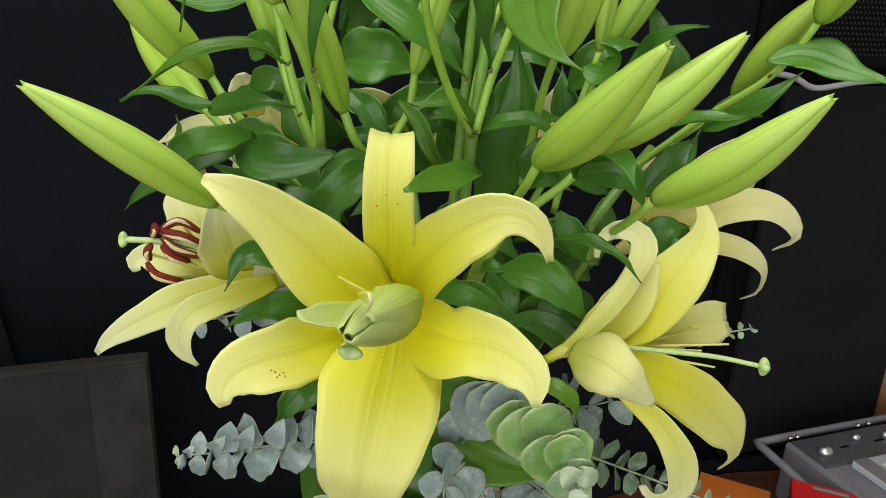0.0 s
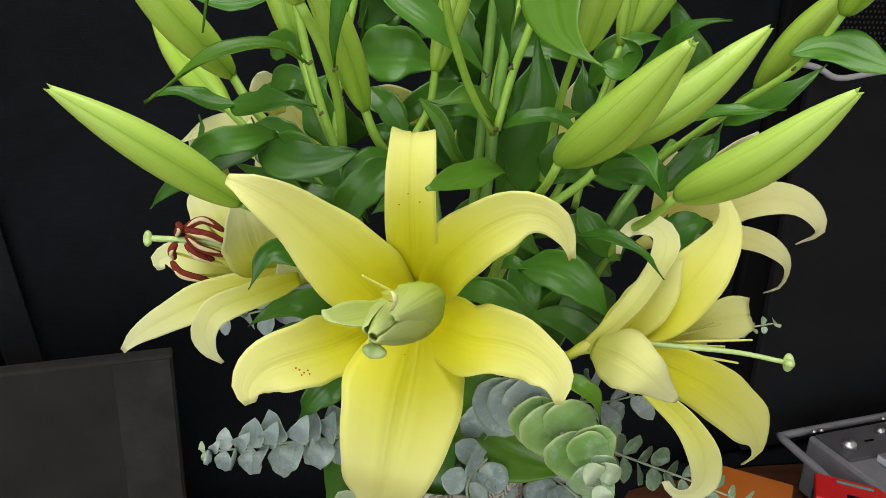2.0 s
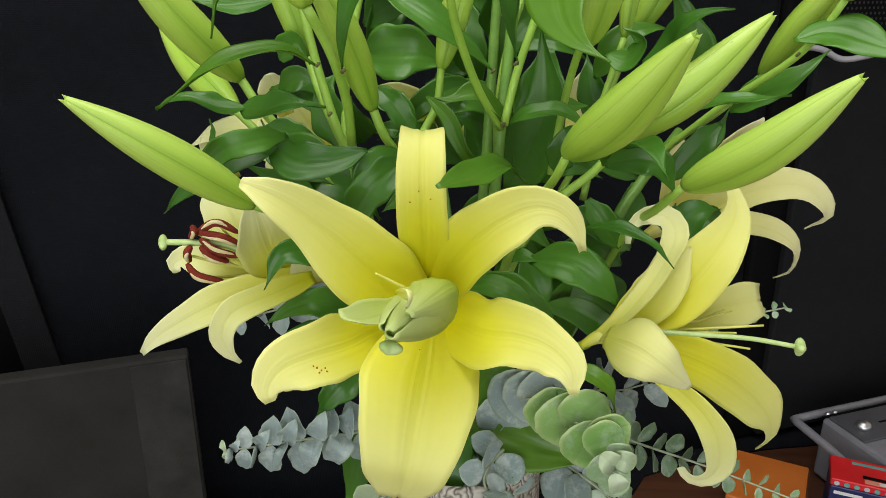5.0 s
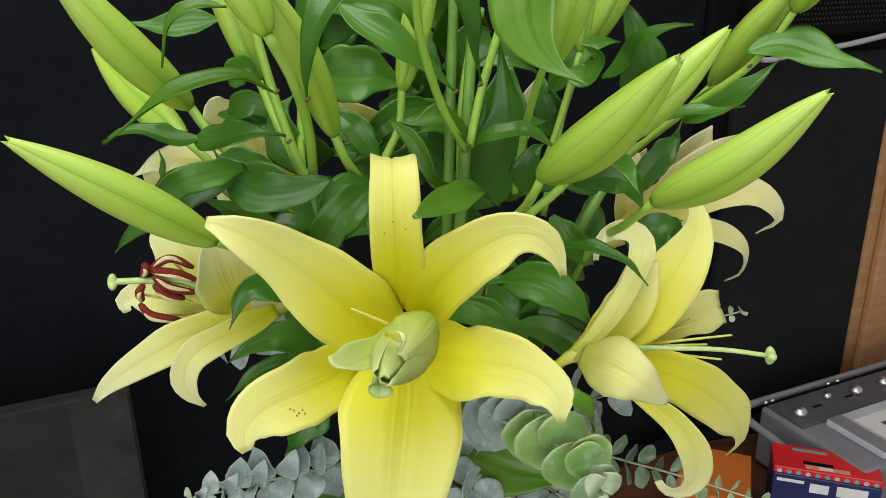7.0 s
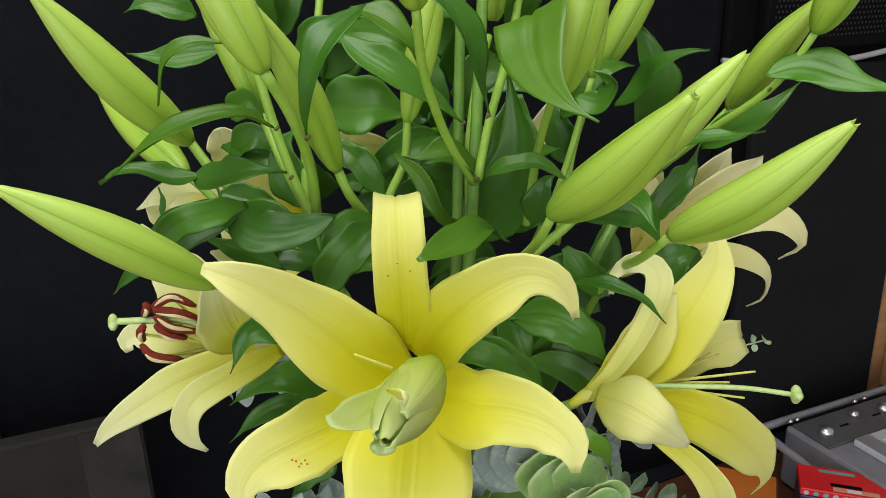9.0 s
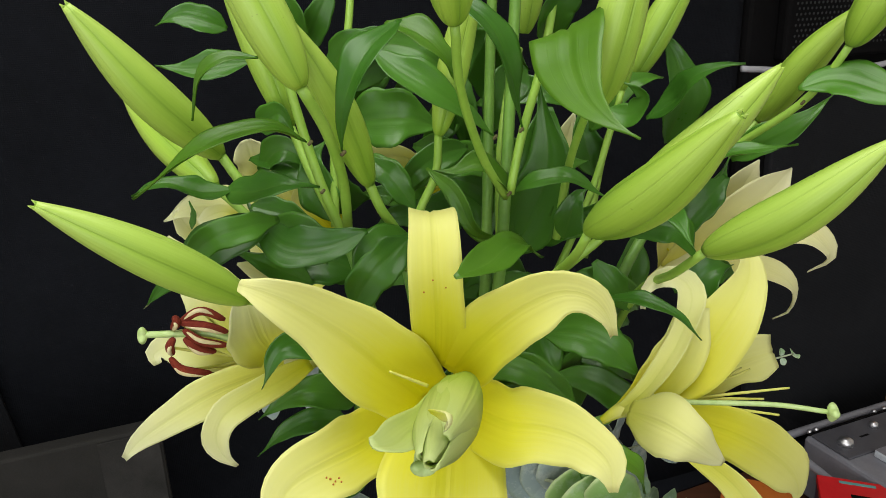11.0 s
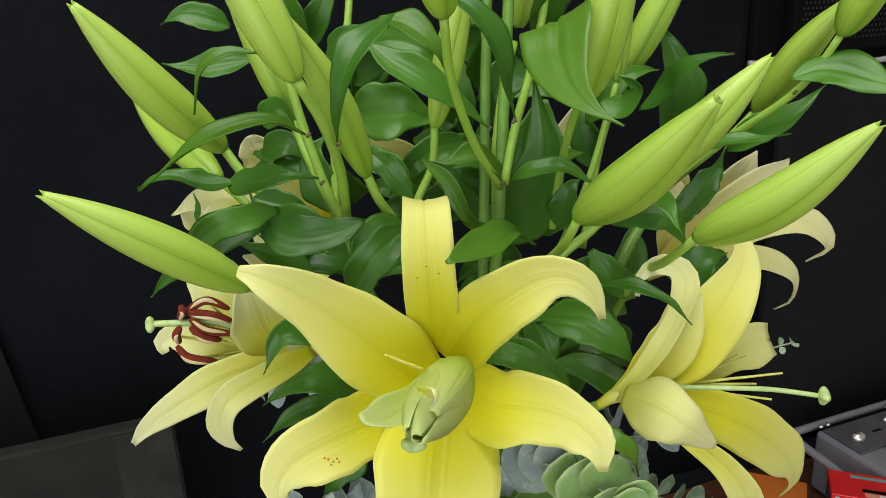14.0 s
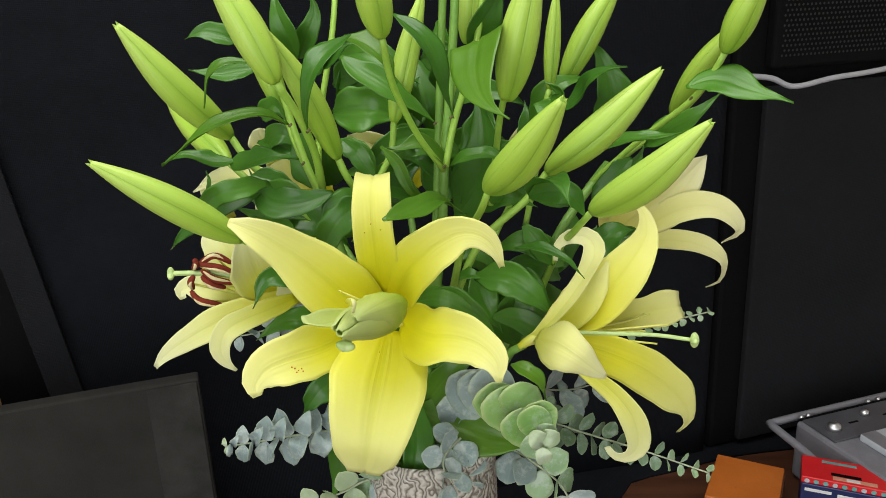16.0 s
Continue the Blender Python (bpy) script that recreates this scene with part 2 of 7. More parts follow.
LEAF_LIGHT = leaf_mat("lily_leaf_young", (0.045, 0.145, 0.008), (0.115, 0.26, 0.016), (0.22, 0.37, 0.07), 0.34)
EUC = leaf_mat("eucalyptus_leaf", (0.19, 0.27, 0.262), (0.37, 0.455, 0.45), (0.52, 0.58, 0.56), 0.62, 0.1, 1.0, 0.55)
EUC_GREEN = leaf_mat("eucalyptus_leaf_green", (0.19, 0.34, 0.15), (0.35, 0.50, 0.28), (0.46, 0.58, 0.38), 0.55, 0.12, 1.0, 0.5)
EUC_LIME = leaf_mat("eucalyptus_leaf_fresh", (0.15, 0.34, 0.065), (0.28, 0.48, 0.14), (0.38, 0.52, 0.30), 0.5, 0.14, 1.0, 0.26)
# half-bright copy of the green leaf, with shade put into its colour
EUC_SHADED = leaf_mat("eucalyptus_leaf_shaded", (0.10, 0.18, 0.09), (0.19, 0.29, 0.17), (0.28, 0.36, 0.25), 0.55, 0.12, 1.0, 0.3)
EUC_TIP = leaf_mat("eucalyptus_leaf_tip", (0.32, 0.44, 0.24), (0.46, 0.56, 0.36), (0.5, 0.6, 0.4), 0.6, 0.15, 1.0, 0.3)
BUD = bud_mat("lily_bud")
STEM = plain_mat("lily_stem", (0.10, 0.24, 0.03), (0.20, 0.38, 0.06), 40.0, 0.45)
STEM_PALE = plain_mat("lily_pedicel", (0.22, 0.42, 0.04), (0.34, 0.54, 0.08), 40.0, 0.45)
TWIG = plain_mat("eucalyptus_twig", (0.26, 0.32, 0.20), (0.42, 0.46, 0.32), 60.0, 0.6)
ANTHER = plain_mat("anther_pollen", (0.14, 0.018, 0.012), (0.26, 0.045, 0.022), 220.0, 0.85, bump=0.6, fine=1800.0, spec=0.2)
ANTHER_CREAM = plain_mat("anther_cream", (0.62, 0.52, 0.26), (0.76, 0.68, 0.40), 150.0, 0.7)
STIGMA = plain_mat("stigma", (0.42, 0.60, 0.18), (0.58, 0.74, 0.32), 200.0, 0.4)
FILAMENT = plain_mat("filament", (0.66, 0.68, 0.10), (0.78, 0.76, 0.22), 120.0, 0.45)
SPEAKER_CLOTH = fabric_mat("speaker_front_cloth", (0.0072, 0.0078, 0.0090), (0.0125, 0.0133, 0.0152), 700.0)
CURTAIN = fabric_mat("black_cloth", (0.0020, 0.0026, 0.0040), (0.0062, 0.0072, 0.0102))
CURTAIN_GREY = fabric_mat("charcoal_cloth", (0.0064, 0.0069, 0.0082), (0.0108, 0.0114, 0.0134))
FELT = plain_mat("grey_felt", (0.0175, 0.0170, 0.0155), (0.034, 0.033, 0.030), 13.0, 0.95, bump=0.5, fine=650.0, spec=0.1)
FELT_PALE = plain_mat("grey_felt_pale", (0.020, 0.0195, 0.018), (0.045, 0.0435, 0.040), 26.0, 0.95, bump=0.5, fine=650.0, spec=0.1)
BLACK = plain_mat("black_vinyl", (0.0012, 0.0011, 0.0012), (0.0025, 0.0023, 0.0026), 12.0, 0.8, bump=0.3, fine=500.0, spec=0.12)
GRILLE = plain_mat("black_grille", (0.007, 0.0077, 0.009), (0.013, 0.0138, 0.016), 30.0, 0.6)
CABLE = plain_mat("grey_cable", (0.30, 0.30, 0.32), (0.42, 0.42, 0.44), 30.0, 0.5)
GREY_METAL = plain_mat("grey_metal", (0.215, 0.215, 0.24), (0.30, 0.30, 0.33), 25.0, 0.42, 0.25)
GREY_DARK = plain_mat("grey_dark", (0.062, 0.062, 0.071), (0.092, 0.092, 0.103), 25.0, 0.5)
CHROME = plain_mat("chrome", (0.75, 0.75, 0.76), (0.82, 0.82, 0.83), 25.0, 0.42, 1.0, bump=0.05)
PAPER = plain_mat("grey_paper", (0.40, 0.43, 0.46), (0.50, 0.53, 0.56), 20.0, 0.7)
RED = plain_mat("red_card", (0.58, 0.012, 0.016), (0.72, 0.022, 0.026), 14.0, 0.4, bump=0.1)
BLUE = plain_mat("navy_card", (0.012, 0.018, 0.08), (0.02, 0.03, 0.12), 14.0, 0.4, bump=0.1)
ORANGE = plain_mat("orange_card", (0.48, 0.12, 0.014), (0.60, 0.17, 0.025), 14.0, 0.5, bump=0.2)
WHITE = plain_mat("white_print", (0.65, 0.65, 0.63), (0.75, 0.75, 0.73), 30.0, 0.6)
TEAL = plain_mat("teal_print", (0.10, 0.32, 0.30), (0.16, 0.40, 0.37), 30.0, 0.5)
PEACH = plain_mat("peach_print", (0.62, 0.25, 0.16), (0.72, 0.33, 0.22), 30.0, 0.5)
TABLE = wood_mat("brown_wood", (0.05, 0.018, 0.009), (0.11, 0.042, 0.02))
OAK = wood_mat("tan_wood", (0.34, 0.17, 0.07), (0.48, 0.26, 0.12))
WALL = plain_mat("wall_paint", (0.66, 0.65, 0.62), (0.74, 0.73, 0.70), 3.0, 0.8)
FLOOR = wood_mat("floor_wood", (0.20, 0.12, 0.07), (0.32, 0.21, 0.12))
VASE = vase_mat("patterned_ceramic")
SCAR = plain_mat("leaf_scar", (0.07, 0.05, 0.02), (0.16, 0.16, 0.05), 300.0, 0.8)
SPECK = plain_mat("pollen_speck", (0.42, 0.10, 0.01), (0.55, 0.16, 0.02), 400.0, 0.8)


# ---- builders ----
def finish(name, bm, material, parent=None, label="", smooth=True):
    me = bpy.data.meshes.new(name)
    bmesh.ops.recalc_face_normals(bm, faces=bm.faces)
    bm.to_mesh(me)
    bm.free()
    if smooth:
        for p in me.polygons:
            p.use_smooth = True
    me.materials.append(material)
    ob = new(name, me)
    if parent is not None:
        ob.parent = parent
    if label:
        ob["label"] = label
    return ob


def thing(name, label, category, group="", kind=""):
    return tagged(new(name), label, category, group, kind)


def curve_points(pts, n):
    """A smooth curve through the given points, evenly stepped."""
    p = [Vector(q) for q in pts]
    if len(p) == 2:
        fine = [p[0].lerp(p[1], i / 60) for i in range(61)]
    else:
        p = [p[0] * 2 - p[1]] + p + [p[-1] * 2 - p[-2]]
        fine = []
        for i in range(1, len(p) - 2):
            a, b, c, d = p[i - 1:i + 3]
            for k in range(24):
                s = k / 24
                fine.append(0.5 * (2 * b + (c - a) * s + (2 * a - 5 * b + 4 * c - d) * s * s + (3 * b - a - 3 * c + d) * s ** 3))
        fine.append(p[-2])
    acc = [0.0]
    for a, b in zip(fine, fine[1:]):
        acc.append(acc[-1] + (b - a).length)
    out, j = [], 0
    for i in range(n + 1):
        want = acc[-1] * i / n
        while j < len(acc) - 2 and acc[j + 1] < want:
            j += 1
        f = (want - acc[j]) / max(acc[j + 1] - acc[j], 1e-9)
        out.append(fine[j].lerp(fine[j + 1], f))
    return out, acc[-1]


def frames_along(pts, up):
    """Tangents and normals carried along a curve without twisting."""
    n = len(pts)
    tan = [(pts[min(i + 1, n - 1)] - pts[max(i - 1, 0)]).normalized() for i in range(n)]
    nor = Vector(up) - tan[0] * Vector(up).dot(tan[0])
    if nor.length < 1e-4:
        nor = tan[0].orthogonal()
    nor.normalize()
    out = [nor]
    for i in range(1, n):
        nor = tan[i - 1].rotation_difference(tan[i]) @ nor
        nor = (nor - tan[i] * nor.dot(tan[i])).normalized()
        out.append(nor)
    return tan, out


def blade(name, pts, width, up, material, parent, label="", shape="tepal", blunt=2.0, peak=0.48, tipw=0.0, cup=0.12, twist=0.0, ruffle=0.05, groove=0.06, thick=0.0009, nu=24, nv=12, seed=0, widths=()):
    """A petal or leaf: a tapered, cupped, slightly waved sheet with thickness along a curve."""
    rnd = random.Random(seed + int(1000 * abs(pts[0][0] + pts[-1][1] * 3 + pts[-1][2] * 7)))
    line, length = curve_points(pts, nu)
    tan, nor = frames_along(line, up)
    ph, k = rnd.uniform(0, 6.28), rnd.uniform(1.6, 2.6)
    bm = bmesh.new()
    uvl = bm.loops.layers.uv.new("UVMap")
    rows = {}
    grids = []
    for sgn in (1, -1):
        g = []
        for i, (c, t, n) in enumerate(zip(line, tan, nor)):
            u = i / nu
            if widths:
                w = sum(np.interp(u + d, *zip(*widths)) for d in (-0.04, 0.0, 0.04)) / 3
            elif shape == "oval":
                w = max(0.04, math.sin(math.pi * min(u ** 0.82, 0.995)) ** 0.8)
            elif shape == "tepal":
                w = 0.30 + 0.70 * math.sin(min(u / peak, 1.0) * math.pi / 2) ** 1.2 if u < peak else tipw + (1 - tipw) * max(0.0, 1 - ((u - peak) / (1 - peak)) ** blunt)
                w = max(w, 0.03)
            elif shape == "round":
                w = max(0.05, math.sin(math.pi * min(max(u, 0.004), 0.996)) ** 0.55)
            else:
                w = max(0.02, math.sin(math.pi * u ** 0.66) ** 1.35)
                w = max(w, 0.14 * (1 - u) if u < 0.4 else 0.03)
            q = Matrix.Rotation(radians(twist) * u, 3, t)
            nn = q @ n
            s = t.cross(nn).normalized()
            row = []
            for j in range(nv + 1):
                v = 2 * j / nv - 1
                half = width * 0.5 * w * (1 + 0.55 * ruffle * math.sin(12.5 * u + ph + (2.1 if v > 0 else 0)) + 0.3 * ruffle * math.sin(27 * u + 2 * ph + (1.1 if v > 0 else 0)))
                lift = cup * half * 2 * (v * v) - groove * half * math.exp(-(v / 0.10) ** 2) + 0.6 * groove * half * math.exp(-((abs(v) - 0.2) / 0.1) ** 2)
                lift += ruffle * width * 0.5 * abs(v) ** 3 * math.sin(6.28 * k * u + ph + (1.3 if v > 0 else 0)) * min(1, 4 * u)
                edge = 1 - 0.85 * abs(v) ** 6
                along = ruffle * 0.15 * width * math.sin(9 * u + ph) * v * v
                row.append(bm.verts.new(c + s * (half * v) + nn * (lift + sgn * thick * 0.5 * edge) + t * along))
            g.append(row)
        grids.append(g)

    def face(vs, uvs):
        f = bm.faces.new(vs)
        for lp, q in zip(f.loops, uvs):
            lp[uvl].uv = q

    for gi, g in enumerate(grids):
        for i in range(nu):
            for j in range(nv):
                vs = [g[i][j], g[i + 1][j], g[i + 1][j + 1], g[i][j + 1]]
                uvs = [(i / nu, j / nv), ((i + 1) / nu, j / nv), ((i + 1) / nu, (j + 1) / nv), (i / nu, (j + 1) / nv)]
                if gi:
                    vs, uvs = vs[::-1], uvs[::-1]
                face(vs, uvs)
    a, b = grids
    ring = [(i, 0) for i in range(nu)] + [(nu, j) for j in range(nv)] + [(i, nv) for i in range(nu, 0, -1)] + [(0, j) for j in range(nv, 0, -1)]
    for p, q in zip(ring, ring[1:] + ring[:1]):
        face([a[p[0]][p[1]], b[p[0]][p[1]], b[q[0]][q[1]], a[q[0]][q[1]]], [(p[0] / nu, p[1] / nv)] * 2 + [(q[0] / nu, q[1] / nv)] * 2)
    return finish(name, bm, material, parent, label)


def tube(name, pts, r0, r1, material, parent=None, label="", n=18, sides=10, profile=None, lobes=0.0, up=(0.3, -1, 0.2)):
    """A round, tapered rod along a curve; profile(u) scales its radius, lobes makes it three-sided."""
    line, _ = curve_points(pts, n)
    tan, nor = frames_along(line, up)
    bm = bmesh.new()
    uvl = bm.loops.layers.uv.new("UVMap")
    rings = []
    for i, (c, t, nn) in enumerate(zip(line, tan, nor)):
        u = i / n
        r = (r0 + (r1 - r0) * u) * (profile(u) if profile else 1.0)
        s = t.cross(nn)
        ring = []
        for k in range(sides):
            a = 2 * math.pi * k / sides
            rr = r * (1 + lobes * (abs(math.sin(1.5 * a)) ** 0.7 - 0.6))
            ring.append(bm.verts.new(c + (nn * math.cos(a) + s * math.sin(a)) * rr))
        rings.append(ring)
    for i in range(n):
        for k in range(sides):
            k2 = (k + 1) % sides
            f = bm.faces.new([rings[i][k], rings[i][k2], rings[i + 1][k2], rings[i + 1][k]])
            for lp, q in zip(f.loops, ((i / n, k / sides), (i / n, (k + 1) / sides), ((i + 1) / n, (k + 1) / sides), ((i + 1) / n, k / sides))):
                lp[uvl].uv = q
    bm.faces.new(rings[0][::-1])
    bm.faces.new(rings[-1])
    return finish(name, bm, material, parent, label)


def bud_profile(u):
    if u < 0.42:
        return 0.30 + 0.70 * math.sin((u / 0.42) ** 0.72 * math.pi / 2)
    return 0.18 + 0.82 * (1 - ((u - 0.42) / 0.58) ** 1.9)


def bud(parent, base, tip, radius, bow=(0, 0, 0.004), label="", up=(0.3, -1, 0.2)):
    a, b = Vector(base), Vector(tip)
    mid = (a + b) / 2 + Vector(bow)
    ob = tube("bud", [a, mid, b], radius, radius, BUD, parent, label or "closed yellow-green lily bud", 28, 36, bud_profile, 0.15, up)
    d = (b - a).normalized()
    side = d.cross(Vector((0, -1, 0.3))).normalized()
    for s in (-1, 1):
        blade("bud_tip", [b - d * 0.012 + side * s * 0.0012, b + side * s * 0.0010, b + d * 0.0022 + side * s * 0.0014], radius * 0.32, (0, -1, 0.3), BUD, ob, nu=6, nv=4, cup=0.2, ruffle=0)
    return ob


def knob(name, centre, r, material, parent, label="", lobes=3, axis=(0, -1, 0)):
    bm = bmesh.new()
    bmesh.ops.create_uvsphere(bm, u_segments=18, v_segments=10, radius=1.0)
    z = Vector(axis).normalized()
    x = z.orthogonal().normalized()
    y = z.cross(x)
    for v in bm.verts:
        a = math.atan2(v.co.y, v.co.x)
        f = 1 + 0.36 * math.cos(lobes * a)
        p = Vector((v.co.x * f, v.co.y * f, v.co.z * 0.7))
        v.co = Vector(centre) + (x * p.x + y * p.y + z * p.z) * r
    return finish(name, bm, material, parent, label)


def box_bm(bm, lo, hi, bevel=0.0, m=None):
    """Adds a bevelled box to bm."""
    r = bmesh.ops.create_cube(bm, size=1.0)
    for v in r["verts"]:
        v.co = Vector([l + (h - l) * (c + 0.5) for l, h, c in zip(lo, hi, v.co)])
        if m is not None:
            v.co = m @ v.co
    if bevel:
        es = list({e for v in r["verts"] for e in v.link_edges})
        bmesh.ops.bevel(bm, geom=es, offset=bevel, segments=2, affect="EDGES", profile=0.5)


def box(name, lo, hi, material, parent=None, bevel=0.0, m=None, label=""):
    bm = bmesh.new()
    box_bm(bm, lo, hi, bevel, m)
    return finish(name, bm, material, parent, label, smooth=False)


def anther(parent, a, mid, b, side):
    """A curved pollen sac: rust-red, with a cream seam along one side."""
    a, mid, b = Vector(a), Vector(mid), Vector(b)
    shape = lambda u: 0.4 + 0.6 * math.sin(math.pi * u) ** 0.45
    ob = tube("anther", [a, mid, b], 0.0026, 0.0024, ANTHER, parent, "rust-red pollen anther", 14, 12, shape)
    off = Vector((0, -0.0016, -0.0011 * side))
    tube("anther_seam", [a.lerp(mid, 0.25) + off, mid + off * 1.15, b.lerp(mid, 0.2) + off], 0.0013, 0.0012, ANTHER_CREAM, ob, "cream seam", 12, 8, lambda u: 0.3 + 0.7 * math.sin(math.pi * u) ** 0.6)
    return ob


def euc_sprig(label, pts, size0, size1, pairs, mats, group="eucalyptus sprigs", face=(0, -1, 0.35), seed=1, droop=0.3, cross=0.25, long=1.0):
    """A eucalyptus sprig: a thin twig with paired round leaves that shrink towards its tip."""
    rnd = random.Random(seed)
    root = thing("eucalyptus_sprig", label, "eucalyptus", group)
    tube("twig", pts, 0.0010, 0.0006, TWIG, root, n=20, sides=6)
    line, _ = curve_points(pts, 60)
    tan, nor = frames_along(line, face)
    for i in range(pairs):
        k = int(4 + 55 * i / max(pairs - 1, 1))
        u = k / 60
        size = size0 + (size1 - size0) * u
        c, t, n = line[k], tan[k], nor[k]
        s = t.cross(n)
        a0 = (i % 2) * 0.95 + rnd.uniform(-0.25, 0.25)
        for sgn in (1, -1):
            d = (s * math.cos(a0) + n * math.sin(a0)) * sgn
            d = (d + t * 0.35 + Vector((0, 0, -droop * 0.4))).normalized()
            tip = c + d * size
            f = (t * cross + n * (1 - cross) + Vector([rnd.uniform(-0.28, 0.28) for _ in range(3)])).normalized()
            mat = mats[min(int(u * len(mats)), len(mats) - 1)]
            blade("leaf", [c + d * 0.001, c + d * size * 0.5 + f * size * 0.03, tip], size * rnd.uniform(0.74, 1.04) / long, f, mat, root, shape="round", cup=rnd.uniform(0.04, 0.2), ruffle=0.05, nu=10, nv=8, thick=0.0006, seed=i * 2 + (sgn > 0))
    return root


# ---- the front lily, wide open, with a green half-formed heart ----

front_lily = thing("lily_stem", "open pale yellow lily with a green bud-like heart, in the vase", "lily", "cut lilies in the vase")
flower = tube("flower", [(-0.0058, 0.4000, 1.3229), (-0.0134, 0.3720, 1.3373)], 0.006, 0.009, TEPAL, front_lily, "greenish yellow throat of the flower")
blade("tepal", [(-0.0216, 0.3710, 1.3534), (-0.0209, 0.3580, 1.3808), (-0.0213, 0.3520, 1.4053), (-0.0213, 0.3570, 1.4230), (-0.0216, 0.3690, 1.4297), (-0.0224, 0.3970, 1.4216)], 0.0245, (0.063, -0.900, -0.432), TEPAL, flower, widths=((0, 0.9), (0.15, 1.0), (0.4, 1.0), (0.6, 0.96), (0.75, 0.84), (1, 0.6)), cup=0.10, ruffle=0.04)
blade("tepal", [(-0.0277, 0.3700, 1.3361), (-0.0429, 0.3560, 1.3579), (-0.0613, 0.3450, 1.3820), (-0.0806, 0.3370, 1.4012), (-0.0928, 0.3340, 1.4097), (-0.1024, 0.3340, 1.4136)], 0.0397, (0.576, -0.808, -0.121), TEPAL, flower, widths=((0, 0.72), (0.19, 0.98), (0.46, 1.0), (0.73, 0.62), (0.89, 0.40), (0.96, 0.24), (1, 0.07)), cup=0.14, ruffle=0.07)
blade("tepal", [(-0.0141, 0.3700, 1.3487), (-0.0013, 0.3550, 1.3724), (0.0145, 0.3450, 1.3907), (0.0306, 0.3390, 1.4005), (0.0433, 0.3370, 1.3989), (0.0512, 0.3370, 1.3900), (0.0546, 0.3380, 1.3799)], 0.0316, (-0.590, -0.786, -0.183), TEPAL, flower, widths=((0, 0.75), (0.2, 1.0), (0.4, 1.0), (0.58, 0.86), (0.73, 0.6), (0.88, 0.36), (0.95, 0.14), (1, 0.10)), cup=0.12, ruffle=0.07)
blade("tepal", [(-0.0090, 0.3680, 1.3319), (0.0091, 0.3500, 1.3314), (0.0265, 0.3370, 1.3351), (0.0404, 0.3260, 1.3347), (0.0492, 0.3180, 1.3282), (0.0511, 0.3150, 1.3161)], 0.0373, (-0.606, -0.622, 0.496), TEPAL, flower, widths=((0, 0.8), (0.2, 1.0), (0.45, 0.90), (0.65, 0.76), (0.85, 0.5), (0.95, 0.2), (1, 0.07)), cup=0.10, ruffle=0.11)
blade("tepal", [(-0.0176, 0.3660, 1.3286), (-0.0208, 0.3450, 1.3135), (-0.0246, 0.3220, 1.2985), (-0.0282, 0.3090, 1.2788), (-0.0330, 0.3150, 1.2570)], 0.0608, (0.116, -0.592, 0.797), TEPAL, flower, widths=((0, 0.5), (0.12, 0.78), (0.24, 0.96), (0.34, 1.0), (0.53, 0.92), (0.70, 0.78), (0.82, 0.66), (0.93, 0.48), (1, 0.30)), cup=0.06, ruffle=0.04, groove=0.07)
blade("tepal", [(-0.0408, 0.3680, 1.3274), (-0.0585, 0.3480, 1.3250), (-0.0738, 0.3330, 1.3265), (-0.0863, 0.3220, 1.3255), (-0.0928, 0.3150, 1.3187), (-0.0917, 0.3125, 1.3122)], 0.0332, (0.595, -0.593, 0.543), TEPAL, flower, widths=((0, 0.85), (0.27, 1.0), (0.55, 0.96), (0.78, 0.84), (0.92, 0.46), (1, 0.10)), cup=0.10, ruffle=0.09)
heart = tube("heart", [(-0.0105, 0.3530, 1.3500), (-0.0164, 0.3205, 1.3594), (-0.0224, 0.2880, 1.3688), (-0.0280, 0.2575, 1.3776)], 0.0118, 0.0108, TEPAL_GREEN, flower, "half-formed green heart of the flower", 24, 30, lambda u: 0.10 + 0.90 * math.sin(math.pi * (0.16 + 0.84 * u)) ** 0.7, 0.2)
blade("petaloid", [(-0.0077, 0.3533, 1.3529), (-0.0063, 0.3342, 1.3637), (-0.0097, 0.3097, 1.3720), (-0.0156, 0.2849, 1.3777), (-0.0218, 0.2649, 1.3807)], 0.0235, (0.695, 0.08, 0.715), TEPAL_GREEN, front_lily, "pale green wrapping petaloid", cup=-0.36, ruffle=0.06, groove=0.05, widths=((0, 0.45), (0.25, 0.95), (0.5, 1.0), (0.8, 0.62), (0.95, 0.25), (1, 0.1)))
blade("petaloid", [(-0.0075, 0.3518, 1.3476), (-0.0061, 0.3300, 1.3493), (-0.0095, 0.3049, 1.3556), (-0.0169, 0.2762, 1.3657), (-0.0268, 0.2506, 1.3776)], 0.0235, (0.745, -0.307, -0.592), TEPAL_GREEN, front_lily, "pale green wrapping petaloid", cup=-0.36, ruffle=0.06, groove=0.05, widths=((0, 0.45), (0.25, 0.95), (0.5, 1.0), (0.8, 0.62), (0.95, 0.25), (1, 0.1)))
blade("petaloid", [(-0.0125, 0.3524, 1.3466), (-0.0194, 0.3317, 1.3468), (-0.0245, 0.3069, 1.3530), (-0.0285, 0.2777, 1.3637), (-0.0298, 0.2541, 1.3764)], 0.023, (-0.505, -0.153, -0.849), TEPAL_GREEN, front_lily, "pale green wrapping petaloid", cup=-0.36, ruffle=0.06, groove=0.05, widths=((0, 0.45), (0.25, 0.95), (0.5, 1.0), (0.8, 0.62), (0.95, 0.25), (1, 0.1)))
